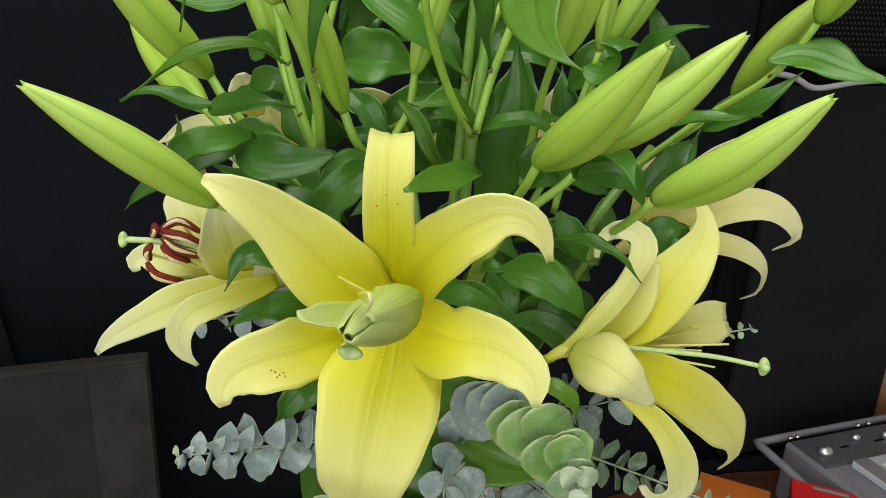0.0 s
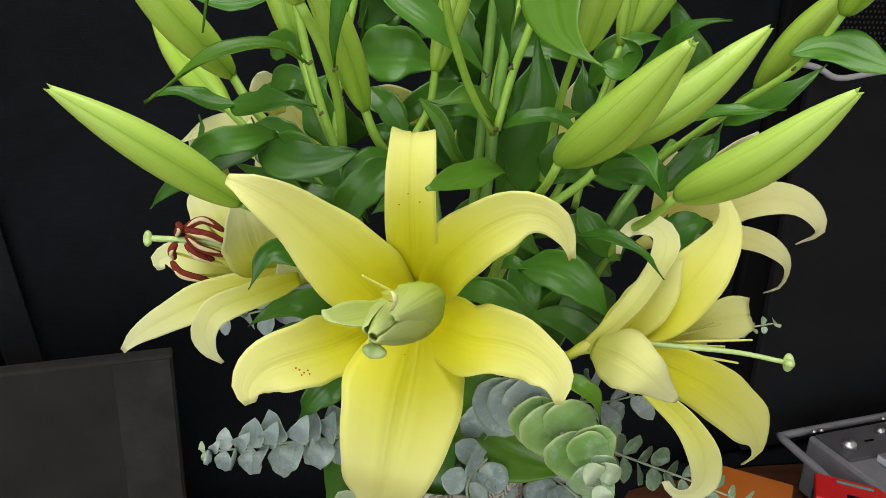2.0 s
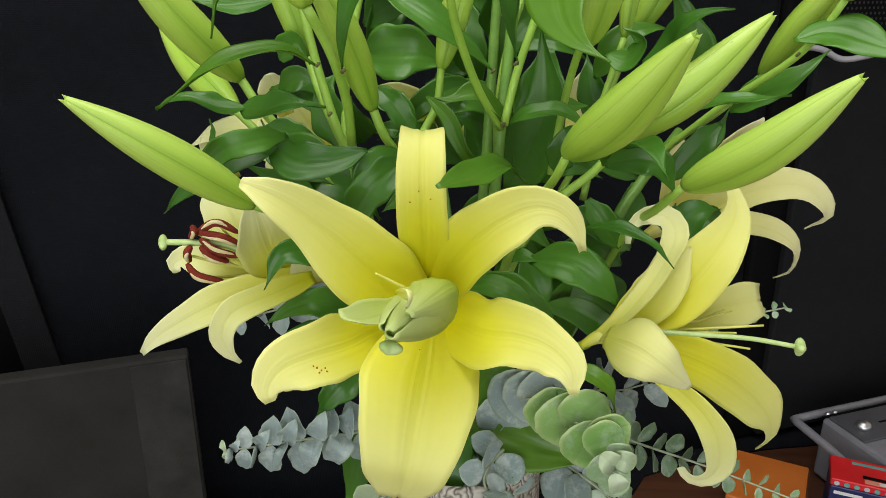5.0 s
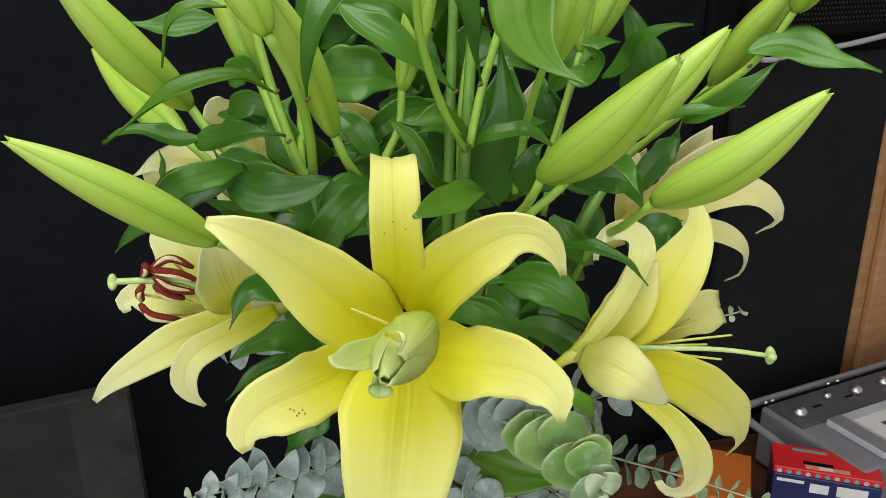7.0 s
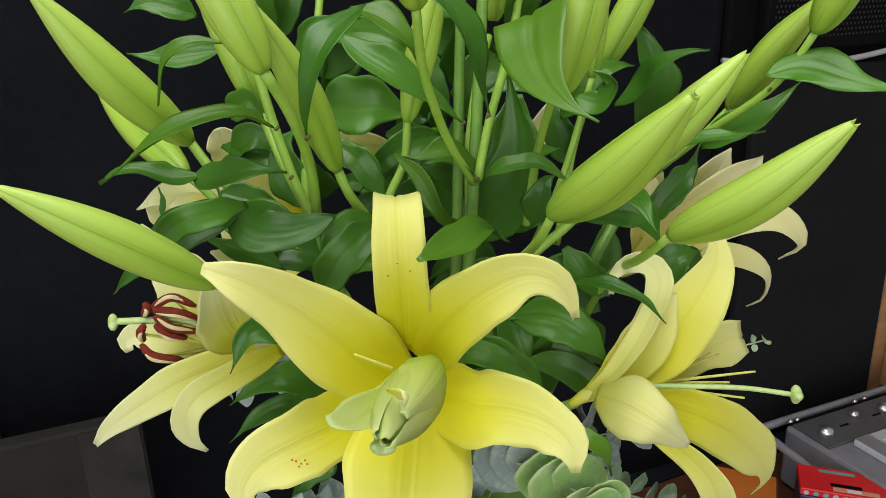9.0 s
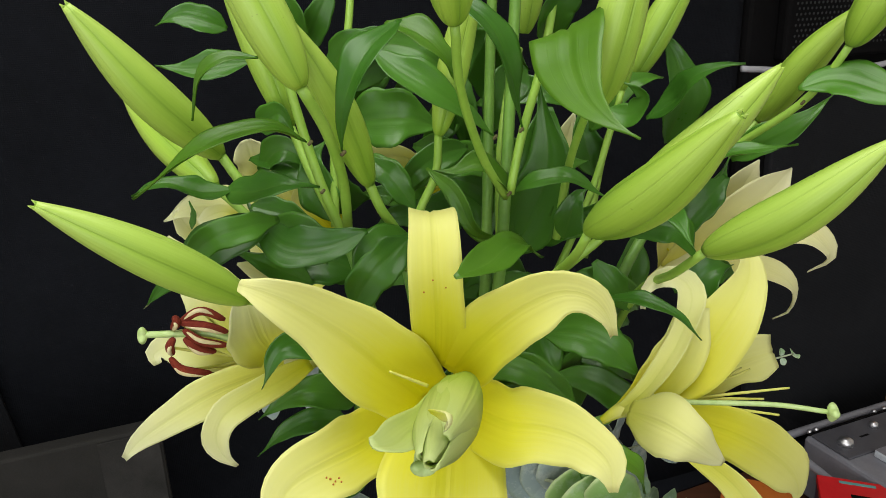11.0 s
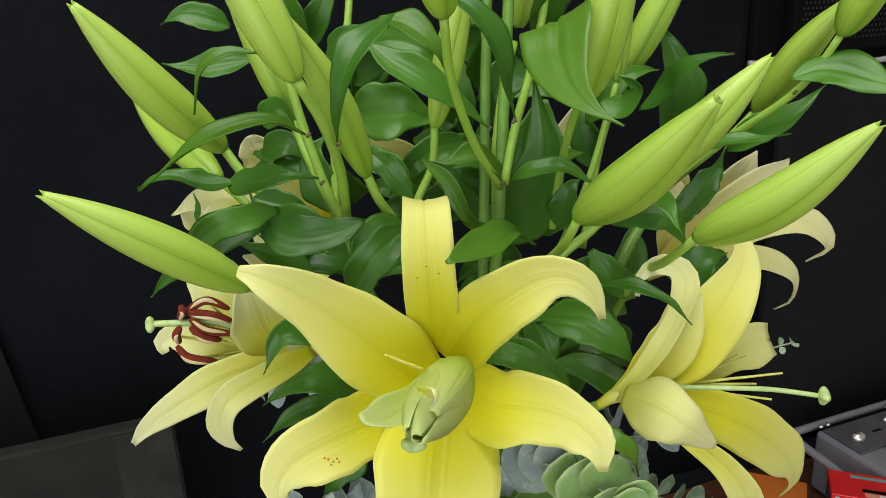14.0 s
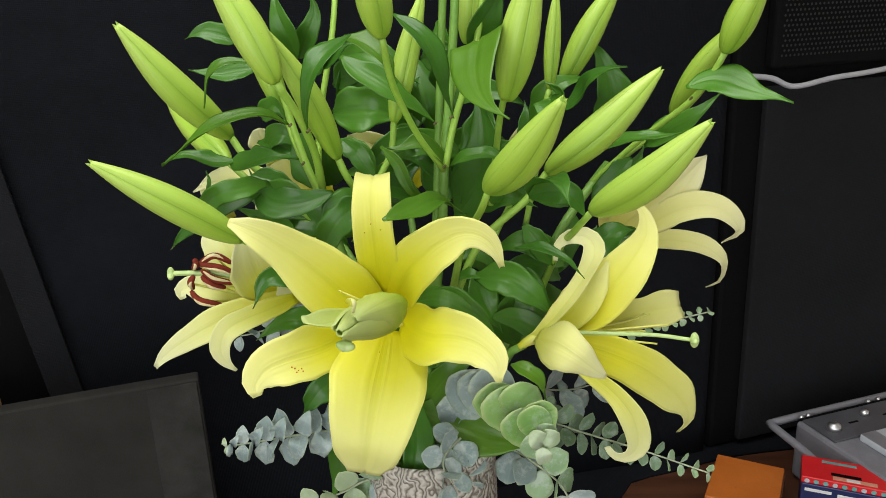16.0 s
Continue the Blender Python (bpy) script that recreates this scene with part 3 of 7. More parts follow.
blade("petaloid", [(-0.0141, 0.3540, 1.3513), (-0.0239, 0.3361, 1.3593), (-0.0293, 0.3118, 1.3667), (-0.0331, 0.2817, 1.3747), (-0.0326, 0.2557, 1.3800)], 0.0225, (-0.908, 0.261, 0.329), TEPAL_GREEN, front_lily, "pale green wrapping petaloid", cup=-0.36, ruffle=0.06, groove=0.05, widths=((0, 0.45), (0.25, 0.95), (0.5, 1.0), (0.8, 0.62), (0.95, 0.25), (1, 0.1)))
blade("petaloid", [(-0.0113, 0.3542, 1.3537), (-0.0161, 0.3365, 1.3656), (-0.0208, 0.3123, 1.3738), (-0.0257, 0.2819, 1.3798), (-0.0291, 0.2528, 1.3800)], 0.0225, (-0.19, 0.305, 0.933), TEPAL_GREEN, front_lily, "pale green wrapping petaloid", cup=-0.36, ruffle=0.06, groove=0.05, widths=((0, 0.45), (0.25, 0.95), (0.5, 1.0), (0.8, 0.62), (0.95, 0.25), (1, 0.1)))
blade("petaloid", [(-0.0132, 0.3450, 1.3553), (-0.0239, 0.3150, 1.3635), (-0.0335, 0.2880, 1.3700), (-0.0406, 0.2680, 1.3765), (-0.0471, 0.2590, 1.3818)], 0.0159, (-0.1, -0.75, 0.6), TEPAL_GREEN, front_lily, "pale green spreading petaloid flap", cup=0.2, ruffle=0.1, widths=((0, 0.4), (0.4, 0.7), (0.75, 1.0), (0.93, 0.9), (1, 0.35)))
blade("curled_edge", [(-0.0274, 0.2740, 1.3856), (-0.0236, 0.2655, 1.3894), (-0.0207, 0.2600, 1.3914), (-0.0211, 0.2600, 1.3886), (-0.0226, 0.2630, 1.3846)], 0.0054, (0.2, -1.0, 0.3), TEPAL_PALE, front_lily, "cream curled edge", cup=0.25, nu=14, nv=6, widths=((0, 0.3), (0.3, 0.8), (0.6, 1.0), (1, 0.35)))
tube("pistil", [(-0.0264, 0.3000, 1.3582), (-0.0307, 0.2900, 1.3589), (-0.0317, 0.2845, 1.3570)], 0.0022, 0.0028, STIGMA, flower)
knob("stigma", (-0.0314, 0.2795, 1.3585), 0.0043, STIGMA, flower, "pale green three-lobed stigma", axis=(-0.1, -0.6, -0.8))
tube("filament", [(-0.0269, 0.3500, 1.3537), (-0.0350, 0.3460, 1.3599), (-0.0434, 0.3420, 1.3662)], 0.0009, 0.0005, FILAMENT, flower)
tube("stem", [(-0.0058, 0.4000, 1.3229), (-0.0006, 0.4300, 1.2877), (0.0120, 0.4300, 1.1900), (0.0096, 0.4300, 1.0300)], 0.00306, 0.00382, STEM, front_lily)
blade("leaf", [(-0.0058, 0.4000, 1.3336), (0.0130, 0.3850, 1.3424), (0.0284, 0.3800, 1.3370), (0.0489, 0.3850, 1.3209)], 0.0168, (0.0000, -0.6000, 0.8000), LEAF, front_lily, shape="leaf", cup=0.16, ruffle=0.12)
blade("leaf", [(-0.0058, 0.3700, 1.3005), (0.0034, 0.3600, 1.3066), (0.0125, 0.3600, 1.3042)], 0.0101, (0.0000, -0.6000, 0.8000), LEAF, front_lily, shape="leaf", cup=0.16, ruffle=0.12)
blade("leaf", [(-0.0500, 0.4500, 1.2200), (-0.0600, 0.4420, 1.2060), (-0.0700, 0.4360, 1.1860), (-0.0800, 0.4360, 1.1500)], 0.0257, (-0.3000, -1.0000, 0.1000), LEAF, front_lily, shape="leaf", cup=0.16, ruffle=0.12)
blade("leaf", [(-0.0096, 0.4200, 1.2527), (-0.0061, 0.4000, 1.2284), (-0.0096, 0.3900, 1.2064), (-0.0170, 0.3900, 1.1719)], 0.0227, (0.2000, -1.0000, 0.1000), LEAF, front_lily, shape="leaf", cup=0.16, ruffle=0.12)
blade("leaf", [(-0.0069, 0.4250, 1.2376), (0.0175, 0.4180, 1.2308), (0.0450, 0.4050, 1.2269), (0.0758, 0.3960, 1.2232)], 0.0451, (-0.078, -0.828, 0.555), LEAF_LIGHT, front_lily, widths=((0, 0.2), (0.15, 0.7), (0.4, 1.0), (0.7, 0.72), (1, 0.03)), cup=0.10, ruffle=0.06, groove=0.08)
blade("leaf", [(-0.0048, 0.4320, 1.2325), (0.0079, 0.4250, 1.2528), (0.0219, 0.4200, 1.2728), (0.0382, 0.4300, 1.2821)], 0.0222, (-0.459, -0.888, -0.021), LEAF_LIGHT, front_lily, widths=((0, 0.2), (0.3, 0.9), (0.5, 1.0), (0.8, 0.6), (1, 0.03)), cup=0.14, ruffle=0.06)
blade("leaf", [(-0.0125, 0.4500, 1.2355), (-0.0108, 0.4300, 1.2024), (-0.0145, 0.4200, 1.1635), (-0.0176, 0.4200, 1.1214)], 0.0227, (0.0000, -1.0000, 0.1000), LEAF, front_lily, shape="leaf", cup=0.16, ruffle=0.12)
blade("leaf", [(-0.0630, 0.4200, 1.2690), (-0.0762, 0.4100, 1.2626), (-0.0915, 0.4100, 1.2423)], 0.0196, (0.0000, -1.0000, 0.3000), LEAF, front_lily, shape="leaf", cup=0.16, ruffle=0.12)


# ---- the lily that opens sideways, with rust-red anthers ----

side_lily = thing("lily_stem", "pale yellow lily opening sideways with rust-red anthers and a long bud", "lily", "cut lilies in the vase")
flower = tube("flower", [(-0.0831, 0.4450, 1.3261), (-0.0934, 0.4420, 1.3261), (-0.1058, 0.4420, 1.3273)], 0.004, 0.012, TEPAL_PALE, side_lily, "greenish throat of the flower")
blade("tepal", [(-0.1196, 0.4480, 1.3245), (-0.1347, 0.4550, 1.3402), (-0.1489, 0.4650, 1.3569), (-0.1648, 0.4800, 1.3744)], 0.0388, (0.143, -0.847, 0.513), TEPAL_PALE, flower, widths=((0, 0.4), (0.3, 0.9), (0.55, 1.0), (0.8, 0.7), (1, 0.15)), cup=0.14)
blade("tepal", [(-0.1105, 0.4400, 1.3287), (-0.1145, 0.4250, 1.3478), (-0.1151, 0.4120, 1.3675), (-0.1178, 0.4080, 1.3849)], 0.0408, (0.501, -0.729, -0.467), TEPAL_PALE, flower, widths=((0, 0.45), (0.35, 0.9), (0.6, 1.0), (0.85, 0.6), (1, 0.15)), cup=0.16)
blade("tepal", [(-0.1156, 0.4460, 1.3255), (-0.1400, 0.4520, 1.3260), (-0.1614, 0.4580, 1.3268), (-0.1781, 0.4600, 1.3285), (-0.1859, 0.4560, 1.3258), (-0.1831, 0.4520, 1.3214)], 0.0233, (-0.208, -0.882, 0.422), TEPAL_PALE, flower, widths=((0, 0.5), (0.3, 0.95), (0.55, 1.0), (0.75, 0.9), (0.9, 0.5), (1, 0.2)), cup=0.12)
blade("tepal", [(-0.0959, 0.4360, 1.3271), (-0.1222, 0.4300, 1.3212), (-0.1447, 0.4240, 1.3155), (-0.1671, 0.4180, 1.3055), (-0.1857, 0.4150, 1.2940), (-0.1960, 0.4150, 1.2831)], 0.0227, (0.136, -0.932, 0.337), TEPAL_PALE, flower, widths=((0, 0.5), (0.25, 0.9), (0.5, 1.0), (0.75, 0.72), (0.9, 0.42), (1, 0.12)), cup=0.06)
blade("tepal", [(-0.0913, 0.4300, 1.3282), (-0.1064, 0.4080, 1.3284), (-0.1205, 0.3940, 1.3269), (-0.1300, 0.3860, 1.3233), (-0.1352, 0.3840, 1.3121), (-0.1332, 0.3850, 1.3006), (-0.1273, 0.3870, 1.2927)], 0.0169, (0.706, -0.476, 0.524), TEPAL_PALE, flower, widths=((0, 0.45), (0.2, 0.85), (0.42, 0.9), (0.6, 1.0), (0.8, 0.8), (0.93, 0.4), (1, 0.12)), cup=0.10)
blade("tepal", [(-0.1141, 0.4550, 1.3258), (-0.1442, 0.4900, 1.3397), (-0.1715, 0.5100, 1.3606), (-0.1890, 0.5200, 1.3774)], 0.0323, (-0.294, -0.555, 0.778), TEPAL_PALE, flower, widths=((0, 0.4), (0.4, 1.0), (0.8, 0.6), (1, 0.15)), cup=0.12)
anther(flower, (-0.1633, 0.4380, 1.3522), (-0.1495, 0.4370, 1.3601), (-0.1380, 0.4420, 1.3521), -1)
tube("filament", [(-0.1208, 0.4460, 1.3260), (-0.1373, 0.4470, 1.3392), (-0.1496, 0.4410, 1.3577)], 0.0012, 0.0008, FILAMENT, flower)
anther(flower, (-0.1617, 0.4360, 1.3543), (-0.1461, 0.4350, 1.3516), (-0.1368, 0.4400, 1.3453), 1)
tube("filament", [(-0.1208, 0.4460, 1.3260), (-0.1358, 0.4470, 1.3344), (-0.1461, 0.4390, 1.3492)], 0.0012, 0.0008, FILAMENT, flower)
anther(flower, (-0.1590, 0.4330, 1.3511), (-0.1498, 0.4320, 1.3440), (-0.1371, 0.4370, 1.3384), -1)
tube("filament", [(-0.1208, 0.4460, 1.3260), (-0.1382, 0.4470, 1.3298), (-0.1499, 0.4360, 1.3415)], 0.0012, 0.0008, FILAMENT, flower)
anther(flower, (-0.1590, 0.4320, 1.3465), (-0.1518, 0.4310, 1.3400), (-0.1438, 0.4360, 1.3356), 1)
tube("filament", [(-0.1208, 0.4460, 1.3260), (-0.1394, 0.4470, 1.3276), (-0.1519, 0.4350, 1.3375)], 0.0012, 0.0008, FILAMENT, flower)
anther(flower, (-0.1676, 0.4300, 1.3362), (-0.1615, 0.4290, 1.3289), (-0.1469, 0.4340, 1.3227), 1)
tube("filament", [(-0.1208, 0.4460, 1.3260), (-0.1447, 0.4470, 1.3213), (-0.1617, 0.4330, 1.3262)], 0.0012, 0.0008, FILAMENT, flower)
anther(flower, (-0.1634, 0.4340, 1.3591), (-0.1619, 0.4330, 1.3560), (-0.1662, 0.4380, 1.3499), 1)
tube("filament", [(-0.1208, 0.4460, 1.3260), (-0.1444, 0.4470, 1.3363), (-0.1621, 0.4370, 1.3536)], 0.0012, 0.0008, FILAMENT, flower)
anther(flower, (-0.1644, 0.4320, 1.3470), (-0.1671, 0.4310, 1.3423), (-0.1678, 0.4360, 1.3354), 1)
tube("filament", [(-0.1208, 0.4460, 1.3260), (-0.1474, 0.4470, 1.3288), (-0.1674, 0.4350, 1.3398)], 0.0012, 0.0008, FILAMENT, flower)
tube("pistil", [(-0.1204, 0.4450, 1.3294), (-0.1441, 0.4400, 1.3443), (-0.1630, 0.4360, 1.3475), (-0.1806, 0.4360, 1.3479)], 0.0022, 0.0019, STIGMA, flower)
knob("stigma", (-0.1826, 0.4360, 1.3478), 0.0040, STIGMA, flower, "pale green three-lobed stigma", axis=(-1, -0.2, 0.1))
bud(side_lily, (-0.1092, 0.3780, 1.3894), (-0.1779, 0.3370, 1.4501), 0.0100, (0, -0.003, 0.002))
tube("pedicel", [(-0.1092, 0.3780, 1.3894), (-0.0992, 0.3950, 1.3782), (-0.0928, 0.4300, 1.3560)], 0.00255, 0.00306, STEM_PALE, side_lily)
tube("stem", [(-0.0831, 0.4450, 1.3261), (-0.0752, 0.4500, 1.3181), (-0.0220, 0.4400, 1.1900), (-0.0176, 0.4380, 1.0300)], 0.00306, 0.00382, STEM, side_lily)
tube("stem", [(-0.0943, 0.4300, 1.3597), (-0.0796, 0.4550, 1.3161), (-0.0260, 0.4300, 1.1900), (-0.0208, 0.4300, 1.0300)], 0.00289, 0.00382, STEM, side_lily)
blade("leaf", [(-0.0981, 0.4200, 1.4160), (-0.1179, 0.4080, 1.4118), (-0.1437, 0.4050, 1.3978), (-0.1702, 0.4130, 1.3734)], 0.0227, (0.2000, -0.8000, 0.6000), LEAF, side_lily, shape="leaf", cup=0.16, ruffle=0.12)
blade("leaf", [(-0.1100, 0.4250, 1.4121), (-0.0893, 0.4150, 1.4075), (-0.0703, 0.4100, 1.4041), (-0.0522, 0.4120, 1.4103)], 0.0227, (0.1000, -0.7000, 0.7000), LEAF, side_lily, shape="leaf", cup=0.16, ruffle=0.08)
blade("leaf", [(-0.0736, 0.4000, 1.3466), (-0.0856, 0.3900, 1.3584), (-0.0980, 0.3820, 1.3598), (-0.1079, 0.3780, 1.3414)], 0.0166, (-0.3000, -0.6000, 0.7000), LEAF, side_lily, shape="leaf", cup=0.16, ruffle=0.12)
blade("leaf", [(-0.0676, 0.4400, 1.2968), (-0.0827, 0.4250, 1.3116), (-0.0991, 0.4200, 1.3138), (-0.1211, 0.4200, 1.2997)], 0.0212, (-0.1000, -0.7000, 0.7000), LEAF, side_lily, shape="leaf", cup=0.16, ruffle=0.12)
blade("leaf", [(-0.0720, 0.4400, 1.2826), (-0.0918, 0.4300, 1.2917), (-0.1103, 0.4300, 1.2837), (-0.1267, 0.4300, 1.2695)], 0.0151, (-0.1000, -0.7000, 0.7000), LEAF, side_lily, shape="leaf", cup=0.16, ruffle=0.12)
blade("leaf", [(-0.0306, 0.4200, 1.4021), (-0.0435, 0.4050, 1.4047), (-0.0541, 0.4000, 1.3920), (-0.0649, 0.4000, 1.3710)], 0.0227, (-0.3000, -0.8000, 0.5000), LEAF, side_lily, shape="leaf", cup=0.16, ruffle=0.12)
blade("leaf", [(-0.0755, 0.4600, 1.3951), (-0.0990, 0.4500, 1.3900), (-0.1136, 0.4500, 1.4074), (-0.1232, 0.4600, 1.4181)], 0.0182, (0.2000, -0.8000, 0.5000), LEAF, side_lily, shape="leaf", cup=0.16, ruffle=0.12)
blade("leaf", [(-0.1485, 0.4400, 1.4068), (-0.1460, 0.4400, 1.4146), (-0.1478, 0.4400, 1.4223)], 0.005, (-0.6000, -0.8000, 0.0000), LEAF, side_lily, shape="leaf", cup=0.16, ruffle=0.12)
blade("leaf", [(-0.0855, 0.4300, 1.3756), (-0.1038, 0.4200, 1.3901), (-0.1177, 0.4200, 1.3972), (-0.1247, 0.4200, 1.4000)], 0.0166, (0.0000, -0.8000, 0.6000), LEAF, side_lily, shape="leaf", cup=0.16, ruffle=0.12)
blade("leaf", [(-0.0002, 0.4878, 1.3858), (-0.0198, 0.4758, 1.3976), (-0.0387, 0.4678, 1.3997), (-0.0567, 0.4798, 1.3875)], 0.0199, (0.2300, -0.8000, 0.5000), LEAF, side_lily, shape="leaf", cup=0.16, ruffle=0.12)
blade("leaf", [(0.0858, 0.5316, 1.2789), (0.0627, 0.5196, 1.3111), (0.0419, 0.5116, 1.3258), (0.0261, 0.5236, 1.3155)], 0.0194, (-0.2400, -0.8000, 0.5800), LEAF, side_lily, shape="leaf", cup=0.16, ruffle=0.12)
blade("leaf", [(0.0388, 0.5152, 1.3844), (0.0187, 0.5032, 1.4027), (-0.0001, 0.4952, 1.4135), (-0.0160, 0.5072, 1.4127)], 0.0223, (0.2300, -0.8000, 0.1900), LEAF, side_lily, shape="leaf", cup=0.16, ruffle=0.12)
blade("leaf", [(0.0076, 0.5364, 1.3788), (0.0224, 0.5244, 1.4005), (0.0367, 0.5164, 1.4107), (0.0508, 0.5284, 1.4049)], 0.0215, (-0.3200, -0.8000, 0.7200), LEAF, side_lily, shape="leaf", cup=0.16, ruffle=0.12)
blade("leaf", [(0.0332, 0.4865, 1.3742), (0.0513, 0.4745, 1.3864), (0.0693, 0.4665, 1.3890), (0.0882, 0.4785, 1.3774)], 0.02, (-0.4800, -0.8000, 0.1900), LEAF, side_lily, shape="leaf", cup=0.16, ruffle=0.12)
blade("leaf", [(0.0184, 0.5047, 1.2983), (-0.0049, 0.4927, 1.3130), (-0.0271, 0.4847, 1.3150), (-0.0476, 0.4967, 1.2970)], 0.0194, (-0.3600, -0.8000, 0.1500), LEAF, side_lily, shape="leaf", cup=0.16, ruffle=0.12)
blade("leaf", [(-0.1352, 0.5338, 1.2858), (-0.1148, 0.5218, 1.2861), (-0.0966, 0.5138, 1.2705), (-0.0848, 0.5258, 1.2313)], 0.0201, (0.2100, -0.8000, 0.1600), LEAF, side_lily, shape="leaf", cup=0.16, ruffle=0.12)
blade("leaf", [(-0.0248, 0.4835, 1.3197), (-0.0074, 0.4715, 1.3381), (0.0090, 0.4635, 1.3462), (0.0237, 0.4755, 1.3373)], 0.0223, (0.2900, -0.8000, 0.1600), LEAF, side_lily, shape="leaf", cup=0.16, ruffle=0.12)
blade("leaf", [(-0.0022, 0.5374, 1.3104), (0.0204, 0.5254, 1.3285), (0.0421, 0.5174, 1.3370), (0.0628, 0.5294, 1.3294)], 0.0238, (-0.1200, -0.8000, 0.7200), LEAF, side_lily, shape="leaf", cup=0.16, ruffle=0.12)
blade("leaf", [(0.0218, 0.4909, 1.2942), (0.0372, 0.4789, 1.3137), (0.0523, 0.4709, 1.3221), (0.0679, 0.4829, 1.3122)], 0.0188, (0.4900, -0.8000, 0.4800), LEAF, side_lily, shape="leaf", cup=0.16, ruffle=0.12)
blade("leaf", [(0.0417, 0.4849, 1.3417), (0.0244, 0.4729, 1.3600), (0.0084, 0.4649, 1.3636), (-0.0049, 0.4769, 1.3463)], 0.0214, (0.2100, -0.8000, 0.4900), LEAF, side_lily, shape="leaf", cup=0.16, ruffle=0.12)
blade("leaf", [(0.0190, 0.5351, 1.2627), (0.0009, 0.5231, 1.2648), (-0.0168, 0.5151, 1.2501), (-0.0331, 0.5271, 1.2098)], 0.0217, (0.0100, -0.8000, 0.5500), LEAF, side_lily, shape="leaf", cup=0.16, ruffle=0.12)
blade("leaf", [(-0.1048, 0.5279, 1.2698), (-0.0833, 0.5159, 1.2989), (-0.0641, 0.5079, 1.3134), (-0.0503, 0.5199, 1.3056)], 0.0186, (-0.1000, -0.8000, 0.7500), LEAF, side_lily, shape="leaf", cup=0.16, ruffle=0.12)
blade("leaf", [(0.1139, 0.4938, 1.3738), (0.0897, 0.4818, 1.3893), (0.0681, 0.4738, 1.3920), (0.0527, 0.4858, 1.3766)], 0.0191, (0.0900, -0.8000, 0.3100), LEAF, side_lily, shape="leaf", cup=0.16, ruffle=0.12)
blade("leaf", [(0.0807, 0.4925, 1.3079), (0.0608, 0.4805, 1.3198), (0.0425, 0.4725, 1.3240), (0.0287, 0.4845, 1.3136)], 0.0205, (-0.4300, -0.8000, 0.4500), LEAF, side_lily, shape="leaf", cup=0.16, ruffle=0.12)
blade("leaf", [(0.0551, 0.4805, 1.3044), (0.0724, 0.4685, 1.3081), (0.0901, 0.4605, 1.3020), (0.1101, 0.4725, 1.2788)], 0.0207, (0.4200, -0.8000, 0.5100), LEAF, side_lily, shape="leaf", cup=0.16, ruffle=0.12)
blade("leaf", [(0.0050, 0.4878, 1.4346), (-0.0118, 0.4758, 1.4338), (-0.0282, 0.4678, 1.4245), (-0.0438, 0.4798, 1.4037)], 0.0173, (0.3200, -0.8000, 0.2900), LEAF, side_lily, shape="leaf", cup=0.16, ruffle=0.12)
blade("leaf", [(-0.0868, 0.5243, 1.2766), (-0.1012, 0.5123, 1.2940), (-0.1160, 0.5043, 1.3014), (-0.1336, 0.5163, 1.2910)], 0.0208, (-0.3200, -0.8000, 0.1400), LEAF, side_lily, shape="leaf", cup=0.16, ruffle=0.12)
blade("leaf", [(0.0311, 0.5010, 1.4162), (0.0100, 0.4890, 1.4262), (-0.0099, 0.4810, 1.4247), (-0.0277, 0.4930, 1.4082)], 0.0232, (-0.0600, -0.8000, 0.6000), LEAF, side_lily, shape="leaf", cup=0.16, ruffle=0.12)
blade("leaf", [(-0.0540, 0.4813, 1.3588), (-0.0720, 0.4693, 1.3730), (-0.0899, 0.4613, 1.3785), (-0.1093, 0.4733, 1.3699)], 0.0229, (-0.4100, -0.8000, 0.3600), LEAF, side_lily, shape="leaf", cup=0.16, ruffle=0.12)
blade("leaf", [(-0.0571, 0.4882, 1.2977), (-0.0421, 0.4762, 1.2963), (-0.0279, 0.4682, 1.2889), (-0.0165, 0.4802, 1.2684)], 0.0193, (0.4200, -0.8000, 0.3300), LEAF, side_lily, shape="leaf", cup=0.16, ruffle=0.12)
blade("leaf", [(-0.1263, 0.5045, 1.4300), (-0.1055, 0.4925, 1.4299), (-0.0870, 0.4845, 1.4173), (-0.0745, 0.4965, 1.3886)], 0.0191, (0.3500, -0.8000, 0.6500), LEAF, side_lily, shape="leaf", cup=0.16, ruffle=0.12)
blade("leaf", [(-0.0086, 0.5355, 1.3759), (-0.0288, 0.5235, 1.3934), (-0.0483, 0.5155, 1.4014), (-0.0671, 0.5275, 1.3957)], 0.0219, (0.1700, -0.8000, 0.5300), LEAF, side_lily, shape="leaf", cup=0.16, ruffle=0.12)
blade("leaf", [(0.0130, 0.4875, 1.3439), (0.0271, 0.4755, 1.3461), (0.0410, 0.4675, 1.3404), (0.0552, 0.4795, 1.3211)], 0.0175, (0.3300, -0.8000, 0.3300), LEAF, side_lily, shape="leaf", cup=0.16, ruffle=0.12)
blade("leaf", [(-0.0240, 0.4960, 1.2876), (-0.0424, 0.4840, 1.2908), (-0.0609, 0.4760, 1.2779), (-0.0803, 0.4880, 1.2404)], 0.0193, (-0.1000, -0.8000, 0.4800), LEAF, side_lily, shape="leaf", cup=0.16, ruffle=0.12)
blade("leaf", [(0.0147, 0.5191, 1.4112), (0.0348, 0.5071, 1.4241), (0.0544, 0.4991, 1.4269), (0.0740, 0.5111, 1.4160)], 0.0219, (-0.0800, -0.8000, 0.2500), LEAF, side_lily, shape="leaf", cup=0.16, ruffle=0.12)
